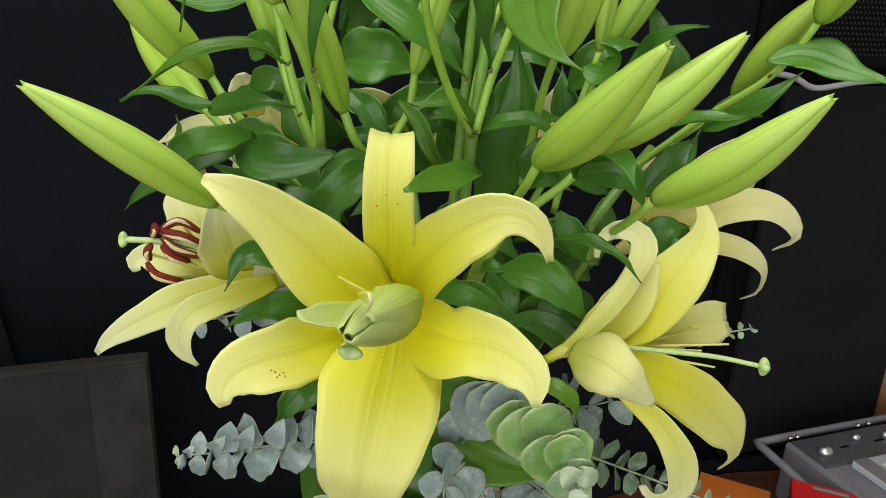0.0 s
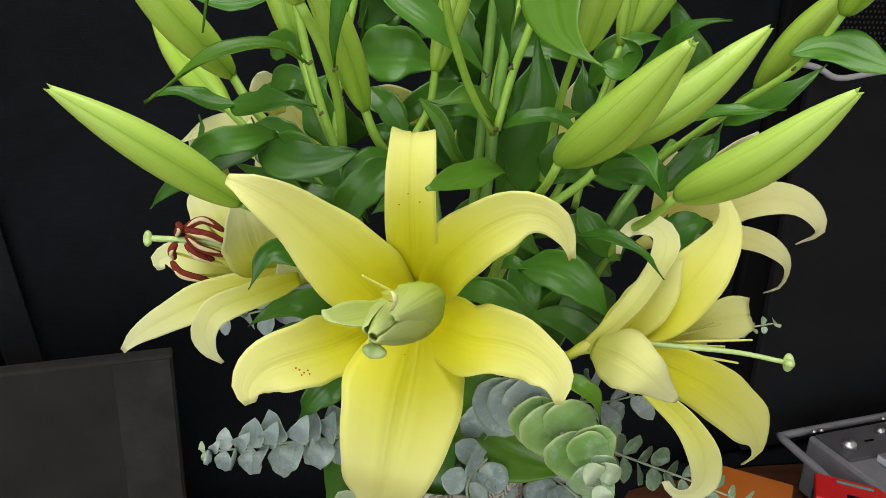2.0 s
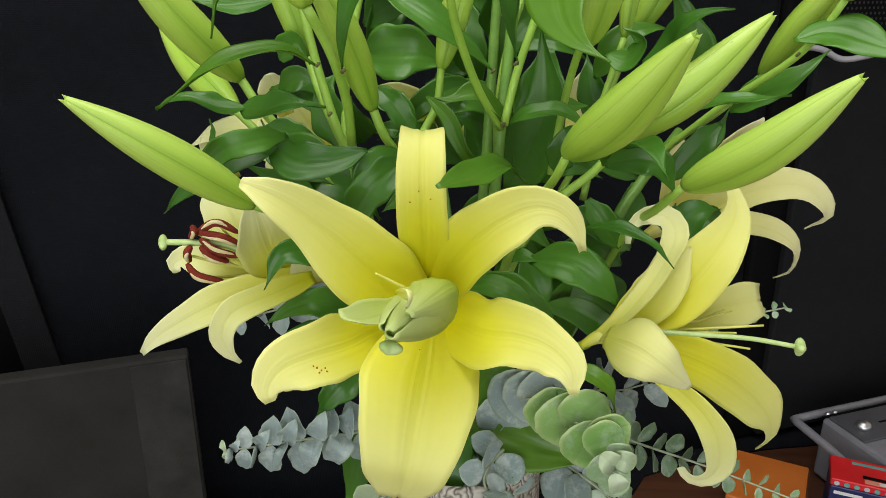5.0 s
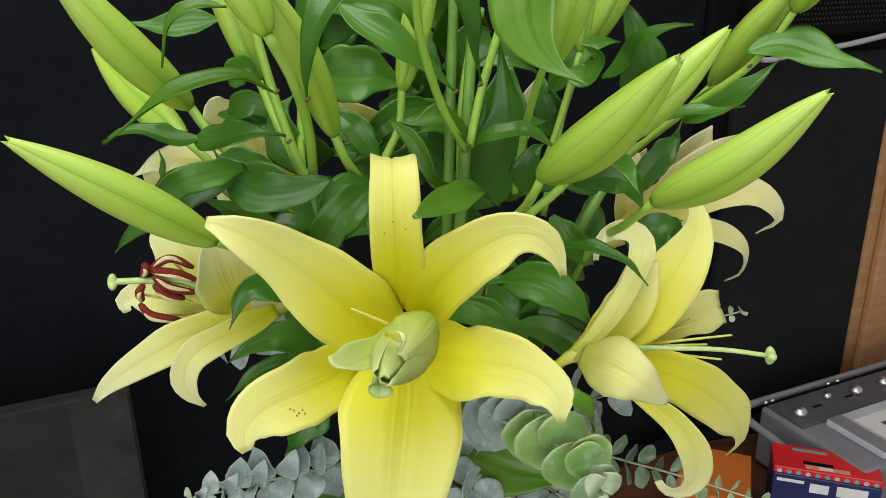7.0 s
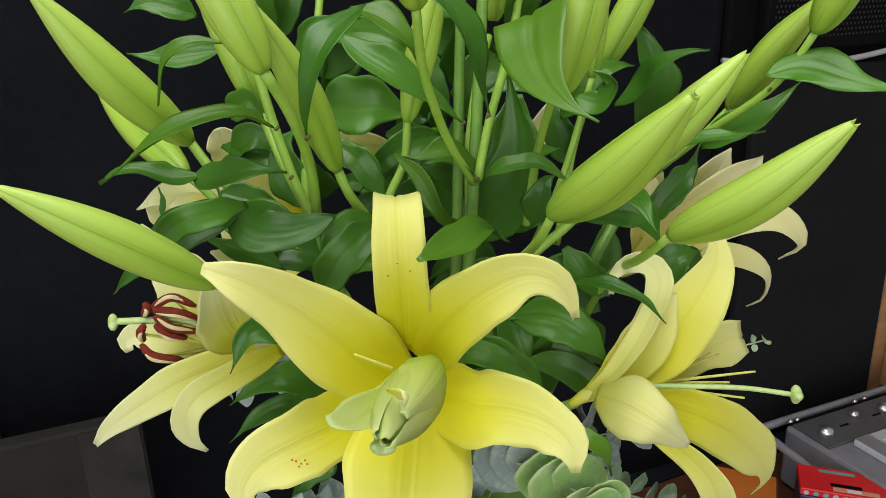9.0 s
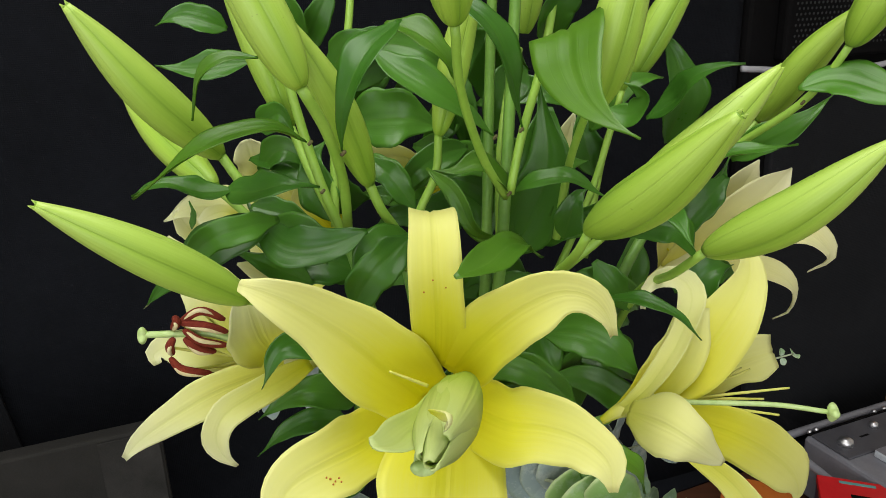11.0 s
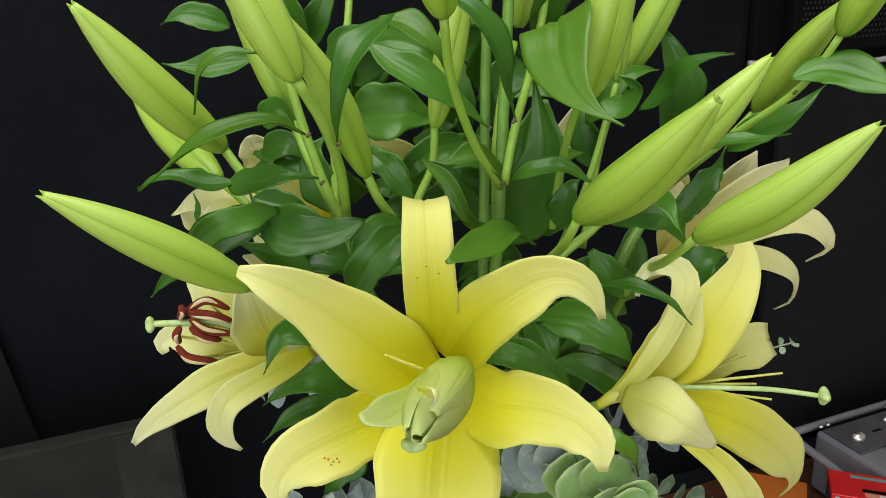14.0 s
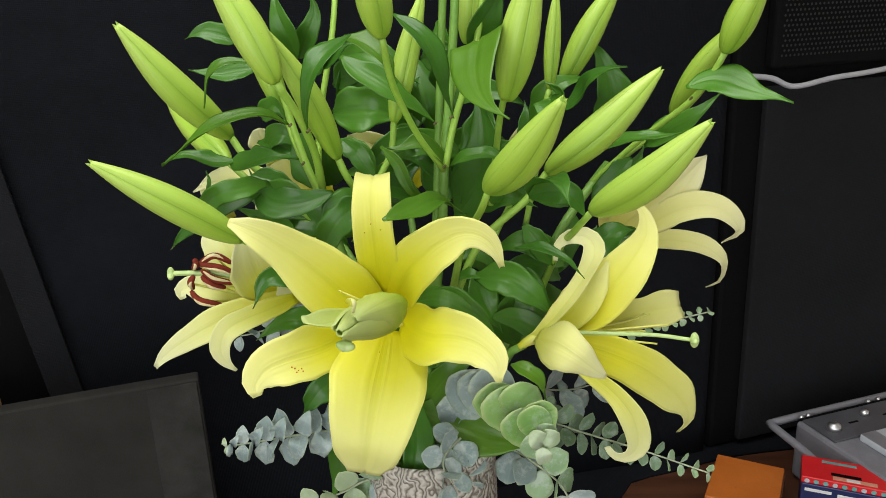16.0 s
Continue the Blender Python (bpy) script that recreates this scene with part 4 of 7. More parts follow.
blade("leaf", [(0.0357, 0.5167, 1.3970), (0.0511, 0.5047, 1.4115), (0.0664, 0.4967, 1.4200), (0.0823, 0.5087, 1.4187)], 0.0212, (0.4600, -0.8000, 0.7000), LEAF, side_lily, shape="leaf", cup=0.16, ruffle=0.12)
blade("leaf", [(0.0479, 0.5244, 1.2455), (0.0282, 0.5124, 1.2614), (0.0098, 0.5044, 1.2607), (-0.0057, 0.5164, 1.2344)], 0.0236, (0.3000, -0.8000, 0.5800), LEAF, side_lily, shape="leaf", cup=0.16, ruffle=0.12)
blade("leaf", [(0.0377, 0.5402, 1.2196), (0.0559, 0.5282, 1.2465), (0.0738, 0.5202, 1.2625), (0.0922, 0.5322, 1.2584)], 0.0241, (-0.1100, -0.8000, 0.7300), LEAF, side_lily, shape="leaf", cup=0.16, ruffle=0.12)
blade("leaf", [(-0.0520, 0.5188, 1.2882), (-0.0711, 0.5068, 1.2961), (-0.0904, 0.4988, 1.2940), (-0.1110, 0.5108, 1.2745)], 0.0239, (0.4200, -0.8000, 0.7300), LEAF, side_lily, shape="leaf", cup=0.16, ruffle=0.12)
blade("leaf", [(-0.0064, 0.5601, 1.4850), (-0.0005, 0.5481, 1.4698), (0.0053, 0.5401, 1.4457), (0.0116, 0.5521, 1.4109)], 0.0245, (-0.0100, -0.8000, 0.4400), LEAF, side_lily, shape="leaf", cup=0.16, ruffle=0.12)
blade("leaf", [(-0.0589, 0.5138, 1.4908), (-0.0372, 0.5018, 1.4945), (-0.0168, 0.4938, 1.4883), (0.0013, 0.5058, 1.4701)], 0.0206, (-0.2500, -0.8000, 0.5200), LEAF, side_lily, shape="leaf", cup=0.16, ruffle=0.12)
blade("leaf", [(-0.0665, 0.5240, 1.4689), (-0.0481, 0.5120, 1.4818), (-0.0310, 0.5040, 1.4896), (-0.0165, 0.5160, 1.4903)], 0.0225, (0.4300, -0.8000, 0.4700), LEAF, side_lily, shape="leaf", cup=0.16, ruffle=0.12)
blade("leaf", [(0.0145, 0.5811, 1.5125), (0.0179, 0.5691, 1.5043), (0.0213, 0.5611, 1.4857), (0.0260, 0.5731, 1.4554)], 0.0187, (-0.3400, -0.8000, 0.0400), LEAF, side_lily, shape="leaf", cup=0.16, ruffle=0.12)
blade("leaf", [(0.0204, 0.5269, 1.4555), (0.0210, 0.5149, 1.4789), (0.0217, 0.5069, 1.4936), (0.0244, 0.5189, 1.4970)], 0.0213, (-0.1500, -0.8000, 0.2900), LEAF, side_lily, shape="leaf", cup=0.16, ruffle=0.12)
blade("leaf", [(0.0077, 0.5655, 1.4672), (-0.0100, 0.5535, 1.4698), (-0.0270, 0.5455, 1.4669), (-0.0419, 0.5575, 1.4565)], 0.0215, (-0.0400, -0.8000, 0.0900), LEAF, side_lily, shape="leaf", cup=0.16, ruffle=0.12)
blade("leaf", [(-0.0266, 0.5343, 1.4278), (-0.0113, 0.5223, 1.4267), (0.0035, 0.5143, 1.4188), (0.0177, 0.5263, 1.4006)], 0.0201, (-0.2600, -0.8000, 0.2000), LEAF, side_lily, shape="leaf", cup=0.16, ruffle=0.12)
blade("leaf", [(0.0192, 0.5750, 1.4467), (0.0428, 0.5630, 1.4559), (0.0658, 0.5550, 1.4548), (0.0897, 0.5670, 1.4401)], 0.0214, (-0.4300, -0.8000, 0.4200), LEAF, side_lily, shape="leaf", cup=0.16, ruffle=0.12)
blade("leaf", [(0.0154, 0.5549, 1.4474), (0.0009, 0.5429, 1.4465), (-0.0131, 0.5349, 1.4339), (-0.0254, 0.5469, 1.4062)], 0.0182, (-0.0600, -0.8000, 0.1500), LEAF, side_lily, shape="leaf", cup=0.16, ruffle=0.12)
blade("leaf", [(-0.0154, 0.5795, 1.3846), (-0.0124, 0.5675, 1.4159), (-0.0097, 0.5595, 1.4367), (-0.0070, 0.5715, 1.4424)], 0.0203, (-0.4700, -0.8000, 0.4500), LEAF, side_lily, shape="leaf", cup=0.16, ruffle=0.12)
blade("leaf", [(0.0025, 0.5362, 1.4856), (0.0178, 0.5242, 1.4885), (0.0327, 0.5162, 1.4852), (0.0483, 0.5282, 1.4739)], 0.0248, (-0.1000, -0.8000, 0.0300), LEAF, side_lily, shape="leaf", cup=0.16, ruffle=0.12)
blade("leaf", [(-0.0088, 0.5449, 1.4253), (-0.0058, 0.5329, 1.4515), (-0.0031, 0.5249, 1.4680), (-0.0000, 0.5369, 1.4711)], 0.0192, (-0.0700, -0.8000, 0.0700), LEAF, side_lily, shape="leaf", cup=0.16, ruffle=0.12)
blade("leaf", [(0.0437, 0.5135, 1.4762), (0.0332, 0.5015, 1.4711), (0.0235, 0.4935, 1.4577), (0.0171, 0.5055, 1.4335)], 0.0245, (0.1600, -0.8000, 0.3700), LEAF, side_lily, shape="leaf", cup=0.16, ruffle=0.12)
blade("leaf", [(-0.0430, 0.5444, 1.4941), (-0.0492, 0.5324, 1.4856), (-0.0559, 0.5244, 1.4673), (-0.0637, 0.5364, 1.4373)], 0.0257, (0.4300, -0.8000, 0.1200), LEAF, side_lily, shape="leaf", cup=0.16, ruffle=0.12)


# ---- the lily that opens towards the other side ----

trumpet_lily = thing("lily_stem", "pale yellow trumpet lily with long pistil and plump green buds", "lily", "cut lilies in the vase")
flower = tube("flower", [(0.0683, 0.4020, 1.2974), (0.0773, 0.4020, 1.3029), (0.0870, 0.4030, 1.3046), (0.0968, 0.4040, 1.3055)], 0.0022, 0.0075, TEPAL_PALE, trumpet_lily, "greenish yellow throat of the flower")
blade("tepal", [(0.0856, 0.4040, 1.3040), (0.1154, 0.4130, 1.3160), (0.1428, 0.4260, 1.3387), (0.1603, 0.4400, 1.3580), (0.1649, 0.4520, 1.3710), (0.1616, 0.4630, 1.3795), (0.1568, 0.4700, 1.3748)], 0.0355, (-0.013, -0.782, 0.624), TEPAL, flower, widths=((0, 0.4), (0.25, 0.88), (0.5, 1.0), (0.68, 0.66), (0.80, 0.34), (0.92, 0.20), (1, 0.08)), cup=0.13)
blade("tepal", [(0.0778, 0.4000, 1.3039), (0.0906, 0.3960, 1.3194), (0.1049, 0.4040, 1.3337), (0.1164, 0.4160, 1.3458), (0.1244, 0.4300, 1.3566), (0.1198, 0.4360, 1.3652), (0.1081, 0.4360, 1.3662), (0.0986, 0.4320, 1.3616), (0.0967, 0.4300, 1.3507)], 0.0161, (-0.699, -0.582, 0.416), TEPAL_OUTER, flower, widths=((0, 0.4), (0.25, 0.75), (0.5, 0.8), (0.65, 1.0), (0.8, 0.75), (0.93, 0.35), (1, 0.15)), cup=0.2, twist=15)
blade("tepal", [(0.0956, 0.4060, 1.3052), (0.1316, 0.4300, 1.2997), (0.1686, 0.4600, 1.2963), (0.2011, 0.4810, 1.2921)], 0.0268, (0.523, -0.665, 0.533), TEPAL, flower, widths=((0, 0.4), (0.4, 0.8), (0.8, 1.0), (0.95, 0.95), (1, 0.72)), cup=0.10, ruffle=0.14)
blade("tepal", [(0.0913, 0.4000, 1.3048), (0.1169, 0.3960, 1.2978), (0.1463, 0.3970, 1.2840), (0.1717, 0.4050, 1.2634), (0.1890, 0.4130, 1.2423), (0.1935, 0.4180, 1.2261), (0.1869, 0.4200, 1.2161)], 0.0334, (-0.068, -0.948, 0.312), TEPAL, flower, widths=((0, 0.4), (0.25, 0.82), (0.5, 1.0), (0.72, 0.84), (0.85, 0.34), (0.93, 0.36), (1, 0.15)), cup=0.11)
blade("tepal", [(0.0992, 0.3880, 1.2985), (0.1155, 0.3780, 1.2864), (0.1311, 0.3740, 1.2731), (0.1425, 0.3730, 1.2564), (0.1475, 0.3760, 1.2346), (0.1418, 0.3780, 1.2236), (0.1326, 0.3800, 1.2228), (0.1275, 0.3810, 1.2293)], 0.0178, (-0.391, -0.894, 0.221), TEPAL_PALE, flower, widths=((0, 0.5), (0.3, 0.75), (0.55, 1.0), (0.7, 0.95), (0.85, 0.6), (1, 0.25)), cup=0.14)
blade("tepal", [(0.0800, 0.3920, 1.3087), (0.0904, 0.3680, 1.3142), (0.1013, 0.3590, 1.3102), (0.1117, 0.3610, 1.3009), (0.1223, 0.3670, 1.2907)], 0.035, (-0.827, -0.234, 0.511), TEPAL_OUTER, flower, widths=((0, 0.34), (0.15, 0.72), (0.33, 1.0), (0.55, 0.78), (0.8, 0.42), (0.93, 0.22), (1, 0.08)), cup=-0.10, ruffle=0.05)
blade("tepal", [(0.0780, 0.4040, 1.3015), (0.0927, 0.4070, 1.3093), (0.1081, 0.4120, 1.3212), (0.1194, 0.4200, 1.3345), (0.1274, 0.4330, 1.3497)], 0.0288, (-0.105, -0.845, 0.524), TEPAL, flower, widths=((0, 0.25), (0.3, 0.8), (0.55, 1.0), (0.8, 0.8), (1, 0.55)), cup=0.10, ruffle=0.05)
tube("pistil", [(0.1038, 0.4000, 1.3081), (0.1365, 0.3920, 1.3099), (0.1586, 0.3840, 1.3118), (0.1788, 0.3745, 1.3121)], 0.0015, 0.0013, STIGMA, flower)
knob("stigma", (0.1808, 0.3735, 1.3120), 0.0042, STIGMA, flower, "pale green three-lobed stigma", axis=(1, -0.2, 0))
tube("filament", [(0.1043, 0.4020, 1.3072), (0.1344, 0.4060, 1.3068), (0.1718, 0.4020, 1.3113)], 0.0011, 0.0006, FILAMENT, flower)
tube("filament", [(0.1043, 0.4020, 1.3072), (0.1354, 0.4060, 1.2994), (0.1603, 0.3880, 1.3035)], 0.0011, 0.0006, FILAMENT, flower)
tube("filament", [(0.1043, 0.4020, 1.3072), (0.1347, 0.4060, 1.3046), (0.1529, 0.3920, 1.3113)], 0.0011, 0.0006, FILAMENT, flower)
tube("filament", [(0.1043, 0.4020, 1.3072), (0.1411, 0.4280, 1.3014), (0.1671, 0.4400, 1.3032)], 0.0011, 0.0006, FILAMENT, flower)
tube("filament", [(0.1043, 0.4020, 1.3072), (0.1410, 0.4280, 1.3018), (0.1644, 0.4460, 1.3011)], 0.0011, 0.0006, FILAMENT, flower)
tube("stem", [(0.0718, 0.4020, 1.2988), (0.0585, 0.4150, 1.2797), (0.0220, 0.4300, 1.1900), (0.0176, 0.4300, 1.0300)], 0.00289, 0.00382, STEM, trumpet_lily)
bud(trumpet_lily, (0.0487, 0.3620, 1.4205), (0.0850, 0.2980, 1.4809), 0.0115, (0, -0.004, -0.003))
bud(trumpet_lily, (0.0929, 0.4520, 1.4099), (0.1682, 0.4440, 1.4791), 0.0122, (0, -0.004, -0.003))
bud(trumpet_lily, (0.1164, 0.3960, 1.3955), (0.1732, 0.3450, 1.4589), 0.0119, (0, -0.004, -0.004))
tube("pedicel", [(0.0487, 0.3620, 1.4205), (0.0434, 0.3700, 1.4048), (0.0320, 0.4000, 1.3755), (0.0223, 0.4300, 1.3278)], 0.00221, 0.00272, STEM_PALE, trumpet_lily)
tube("pedicel", [(0.0929, 0.4520, 1.4099), (0.0766, 0.4400, 1.3928), (0.0438, 0.4400, 1.3625), (0.0217, 0.4400, 1.3150)], 0.00255, 0.00306, STEM_PALE, trumpet_lily)
tube("pedicel", [(0.1164, 0.3960, 1.3955), (0.1082, 0.4150, 1.3771), (0.1009, 0.4600, 1.3453), (0.0787, 0.4800, 1.2774)], 0.00238, 0.00289, STEM_PALE, trumpet_lily)
tube("stem", [(0.0222, 0.4350, 1.3259), (0.0119, 0.4300, 1.2741), (0.0100, 0.4400, 1.1900), (0.0080, 0.4380, 1.0300)], 0.0034, 0.00382, STEM, trumpet_lily)
tube("stem", [(0.0787, 0.4800, 1.2774), (0.0451, 0.4500, 1.2339), (0.0200, 0.4200, 1.1900), (0.0160, 0.4220, 1.0300)], 0.0034, 0.00382, STEM, trumpet_lily)
blade("leaf", [(0.0796, 0.4300, 1.3980), (0.0840, 0.4100, 1.4118), (0.0942, 0.3850, 1.4182), (0.0978, 0.3620, 1.4078)], 0.0204, (0.1000, -0.7000, 0.7000), LEAF, trumpet_lily, shape="leaf", cup=0.16, ruffle=0.12)
blade("leaf", [(0.0666, 0.4000, 1.3708), (0.0813, 0.3850, 1.3752), (0.0976, 0.3760, 1.3694), (0.1089, 0.3740, 1.3570)], 0.0101, (0.1000, -0.5000, 0.8500), LEAF, trumpet_lily, shape="leaf", cup=0.16, ruffle=0.12)
blade("leaf", [(0.1175, 0.4500, 1.3579), (0.1317, 0.4500, 1.3560), (0.1433, 0.4500, 1.3634), (0.1576, 0.4550, 1.3647)], 0.0257, (0.0000, -0.8000, 0.6000), LEAF, trumpet_lily, shape="leaf", cup=0.16, ruffle=0.12)
blade("leaf", [(0.0538, 0.4500, 1.3312), (0.0725, 0.4400, 1.3305), (0.0863, 0.4350, 1.3203), (0.0963, 0.4350, 1.3025)], 0.0227, (0.1000, -0.7000, 0.7000), LEAF, trumpet_lily, shape="leaf", cup=0.16, ruffle=0.12)
blade("leaf", [(0.0223, 0.4400, 1.3351), (0.0358, 0.4300, 1.3416), (0.0527, 0.4300, 1.3382)], 0.0118, (0.0000, -0.5000, 0.8500), LEAF, trumpet_lily, shape="leaf", cup=0.16, ruffle=0.12)
blade("leaf", [(0.0202, 0.4800, 1.3105), (0.0318, 0.4700, 1.3146), (0.0413, 0.4700, 1.2972), (0.0453, 0.4800, 1.2712)], 0.0227, (-0.1000, -0.9000, 0.3000), LEAF, trumpet_lily, shape="leaf", cup=0.16, ruffle=0.12)
blade("leaf", [(0.0615, 0.3800, 1.2950), (0.0715, 0.3720, 1.2940), (0.0801, 0.3700, 1.2862), (0.0836, 0.3700, 1.2724)], 0.0126, (0.3000, -0.6000, 0.7000), LEAF_LIGHT, trumpet_lily, shape="leaf", cup=0.16, ruffle=0.12)
blade("leaf", [(0.0589, 0.4000, 1.2686), (0.0604, 0.3850, 1.2661), (0.0616, 0.3800, 1.2596)], 0.0227, (0.3000, -1.0000, 0.2000), LEAF, trumpet_lily, shape="leaf", cup=0.16, ruffle=0.12)
blade("leaf", [(0.0052, 0.4700, 1.3418), (0.0234, 0.4650, 1.3513), (0.0412, 0.4600, 1.3491), (0.0581, 0.4600, 1.3336)], 0.0234, (0.0000, -0.8000, 0.6000), LEAF, trumpet_lily, shape="leaf", cup=0.16, ruffle=0.12)
blade("leaf", [(0.0732, 0.4900, 1.2927), (0.0558, 0.4800, 1.3055), (0.0324, 0.4750, 1.3034), (0.0135, 0.4800, 1.2864)], 0.0234, (-0.1000, -0.8000, 0.6000), LEAF, trumpet_lily, shape="leaf", cup=0.16, ruffle=0.12)
blade("leaf", [(0.1073, 0.4900, 1.3139), (0.0891, 0.4800, 1.3301), (0.0694, 0.4750, 1.3320), (0.0504, 0.4700, 1.3218)], 0.0198, (0.0000, -0.8000, 0.6000), LEAF, trumpet_lily, shape="leaf", cup=0.16, ruffle=0.12)
blade("leaf", [(0.0717, 0.4700, 1.2675), (0.0618, 0.4600, 1.2893), (0.0623, 0.4550, 1.3079), (0.0735, 0.4500, 1.3257)], 0.0216, (-0.2000, -0.9000, 0.3000), LEAF, trumpet_lily, shape="leaf", cup=0.16, ruffle=0.12)
blade("leaf", [(0.1099, 0.4800, 1.3291), (0.0914, 0.4700, 1.3469), (0.0700, 0.4700, 1.3521), (0.0486, 0.4800, 1.3404)], 0.0227, (0.0000, -0.8000, 0.6000), LEAF, trumpet_lily, shape="leaf", cup=0.16, ruffle=0.12)
blade("leaf", [(0.0393, 0.4600, 1.3339), (0.0469, 0.4500, 1.3101), (0.0593, 0.4500, 1.2865)], 0.0212, (0.3000, -0.9000, 0.2000), LEAF, trumpet_lily, shape="leaf", cup=0.16, ruffle=0.12)
blade("leaf", [(0.1128, 0.5000, 1.2776), (0.0942, 0.5000, 1.2982), (0.0668, 0.5000, 1.3089)], 0.0227, (0.1000, -0.9000, 0.4000), LEAF, trumpet_lily, shape="leaf", cup=0.16, ruffle=0.12)
blade("leaf", [(0.0768, 0.4120, 1.4031), (0.0901, 0.4020, 1.4088), (0.1027, 0.3980, 1.4064), (0.1130, 0.4020, 1.3900)], 0.0181, (-0.650, -0.728, 0.218), LEAF, trumpet_lily, widths=((0, 0.15), (0.2, 0.75), (0.42, 1.0), (0.7, 0.66), (0.9, 0.22), (1, 0.03)), cup=0.16, ruffle=0.1)
blade("leaf", [(0.1303, 0.4750, 1.3418), (0.1423, 0.4700, 1.3513), (0.1555, 0.4680, 1.3558), (0.1681, 0.4700, 1.3507)], 0.0213, (-0.525, -0.821, 0.222), LEAF, trumpet_lily, widths=((0, 0.15), (0.2, 0.75), (0.42, 1.0), (0.7, 0.66), (0.9, 0.22), (1, 0.03)), cup=0.16, ruffle=0.1)
blade("leaf", [(0.0394, 0.4300, 1.3400), (0.0597, 0.4180, 1.3429), (0.0759, 0.4120, 1.3358), (0.0915, 0.4150, 1.3166)], 0.0256, (-0.508, -0.742, 0.438), LEAF, trumpet_lily, widths=((0, 0.15), (0.2, 0.75), (0.42, 1.0), (0.7, 0.66), (0.9, 0.22), (1, 0.03)), cup=0.14, ruffle=0.1)
blade("leaf", [(0.0012, 0.3950, 1.3319), (0.0197, 0.3860, 1.3406), (0.0352, 0.3820, 1.3346), (0.0518, 0.3860, 1.3135)], 0.0189, (-0.552, -0.735, 0.395), LEAF, trumpet_lily, widths=((0, 0.15), (0.2, 0.75), (0.42, 1.0), (0.7, 0.66), (0.9, 0.22), (1, 0.03)), cup=0.16, ruffle=0.1)
blade("leaf", [(0.0512, 0.4500, 1.3009), (0.0734, 0.4400, 1.3010), (0.0936, 0.4360, 1.2866), (0.1099, 0.4400, 1.2595)], 0.0213, (-0.369, -0.793, 0.485), LEAF, trumpet_lily, widths=((0, 0.15), (0.2, 0.75), (0.42, 1.0), (0.7, 0.66), (0.9, 0.22), (1, 0.03)), cup=0.16, ruffle=0.1)
blade("leaf", [(0.0497, 0.4780, 1.4583), (0.0469, 0.4700, 1.4330), (0.0417, 0.4680, 1.4068), (0.0317, 0.4720, 1.3832)], 0.0309, (-0.134, -0.939, 0.316), LEAF, trumpet_lily, widths=((0, 0.22), (0.25, 0.85), (0.5, 1.0), (0.8, 0.72), (1, 0.06)), cup=0.14, ruffle=0.12)
blade("leaf", [(-0.0212, 0.4250, 1.4377), (-0.0122, 0.4150, 1.4290), (-0.0034, 0.4100, 1.4150), (0.0061, 0.4100, 1.4031), (0.0250, 0.4160, 1.4025)], 0.0072, (-0.298, -0.759, 0.579), LEAF_LIGHT, trumpet_lily, widths=((0, 0.22), (0.25, 0.85), (0.5, 1.0), (0.8, 0.72), (1, 0.06)), cup=0.14, ruffle=0.12)
blade("leaf", [(0.1577, 0.4750, 1.4131), (0.1441, 0.4700, 1.4000), (0.1273, 0.4720, 1.3764)], 0.0177, (-0.133, -0.865, 0.484), LEAF, trumpet_lily, widths=((0, 0.22), (0.25, 0.85), (0.5, 1.0), (0.8, 0.72), (1, 0.06)), cup=0.14, ruffle=0.12)
blade("leaf", [(0.0772, 0.4650, 1.3675), (0.0867, 0.4600, 1.3550), (0.0990, 0.4620, 1.3362)], 0.0178, (-0.169, -0.949, 0.265), LEAF, trumpet_lily, widths=((0, 0.22), (0.25, 0.85), (0.5, 1.0), (0.8, 0.72), (1, 0.06)), cup=0.14, ruffle=0.12)


# ---- the tall stems of closed buds in the middle ----

tall_lily = thing("lily_stem", "tall leafy lily stem with closed green buds", "lily", "cut lilies in the vase")
bud(tall_lily, (-0.0094, 0.3580, 1.5117), (-0.0169, 0.3350, 1.5585), 0.0096, (0, 0, 0.004))
bud(tall_lily, (-0.0138, 0.4470, 1.4505), (0.0103, 0.4520, 1.5359), 0.0082, (0, 0, 0.004))
bud(tall_lily, (0.0630, 0.4180, 1.4661), (0.0819, 0.4050, 1.5504), 0.0123, (0, 0, 0.004))
bud(tall_lily, (0.0996, 0.5000, 1.4627), (0.1048, 0.5000, 1.5342), 0.006, (0, 0, 0.004))
bud(tall_lily, (0.0387, 0.4900, 1.4986), (0.0463, 0.4900, 1.5628), 0.0089, (0, 0, 0.004))
tube("pedicel", [(-0.0094, 0.3580, 1.5117), (-0.0065, 0.3750, 1.4835), (0.0052, 0.4050, 1.4475), (0.0199, 0.4300, 1.4193)], 0.00204, 0.00221, STEM_PALE, tall_lily)
tube("pedicel", [(-0.0138, 0.4470, 1.4505), (-0.0164, 0.4400, 1.4305), (-0.0258, 0.4350, 1.4119), (-0.0328, 0.4300, 1.3890)], 0.00221, 0.00238, STEM_PALE, tall_lily)
tube("pedicel", [(0.0631, 0.4180, 1.4719), (0.0597, 0.4300, 1.4558), (0.0570, 0.4500, 1.4272), (0.0522, 0.4550, 1.3863)], 0.00221, 0.00238, STEM_PALE, tall_lily)
tube("pedicel", [(0.0362, 0.4900, 1.4903), (0.0276, 0.4750, 1.4685), (0.0200, 0.4550, 1.4342), (0.0189, 0.4500, 1.3896)], 0.00221, 0.00238, STEM_PALE, tall_lily)
tube("pedicel", [(0.0507, 0.4550, 1.5365), (0.0472, 0.4500, 1.5117), (0.0397, 0.4400, 1.4837), (0.0282, 0.4300, 1.4504), (0.0215, 0.4250, 1.4221)], 0.00221, 0.00238, STEM_PALE, tall_lily)
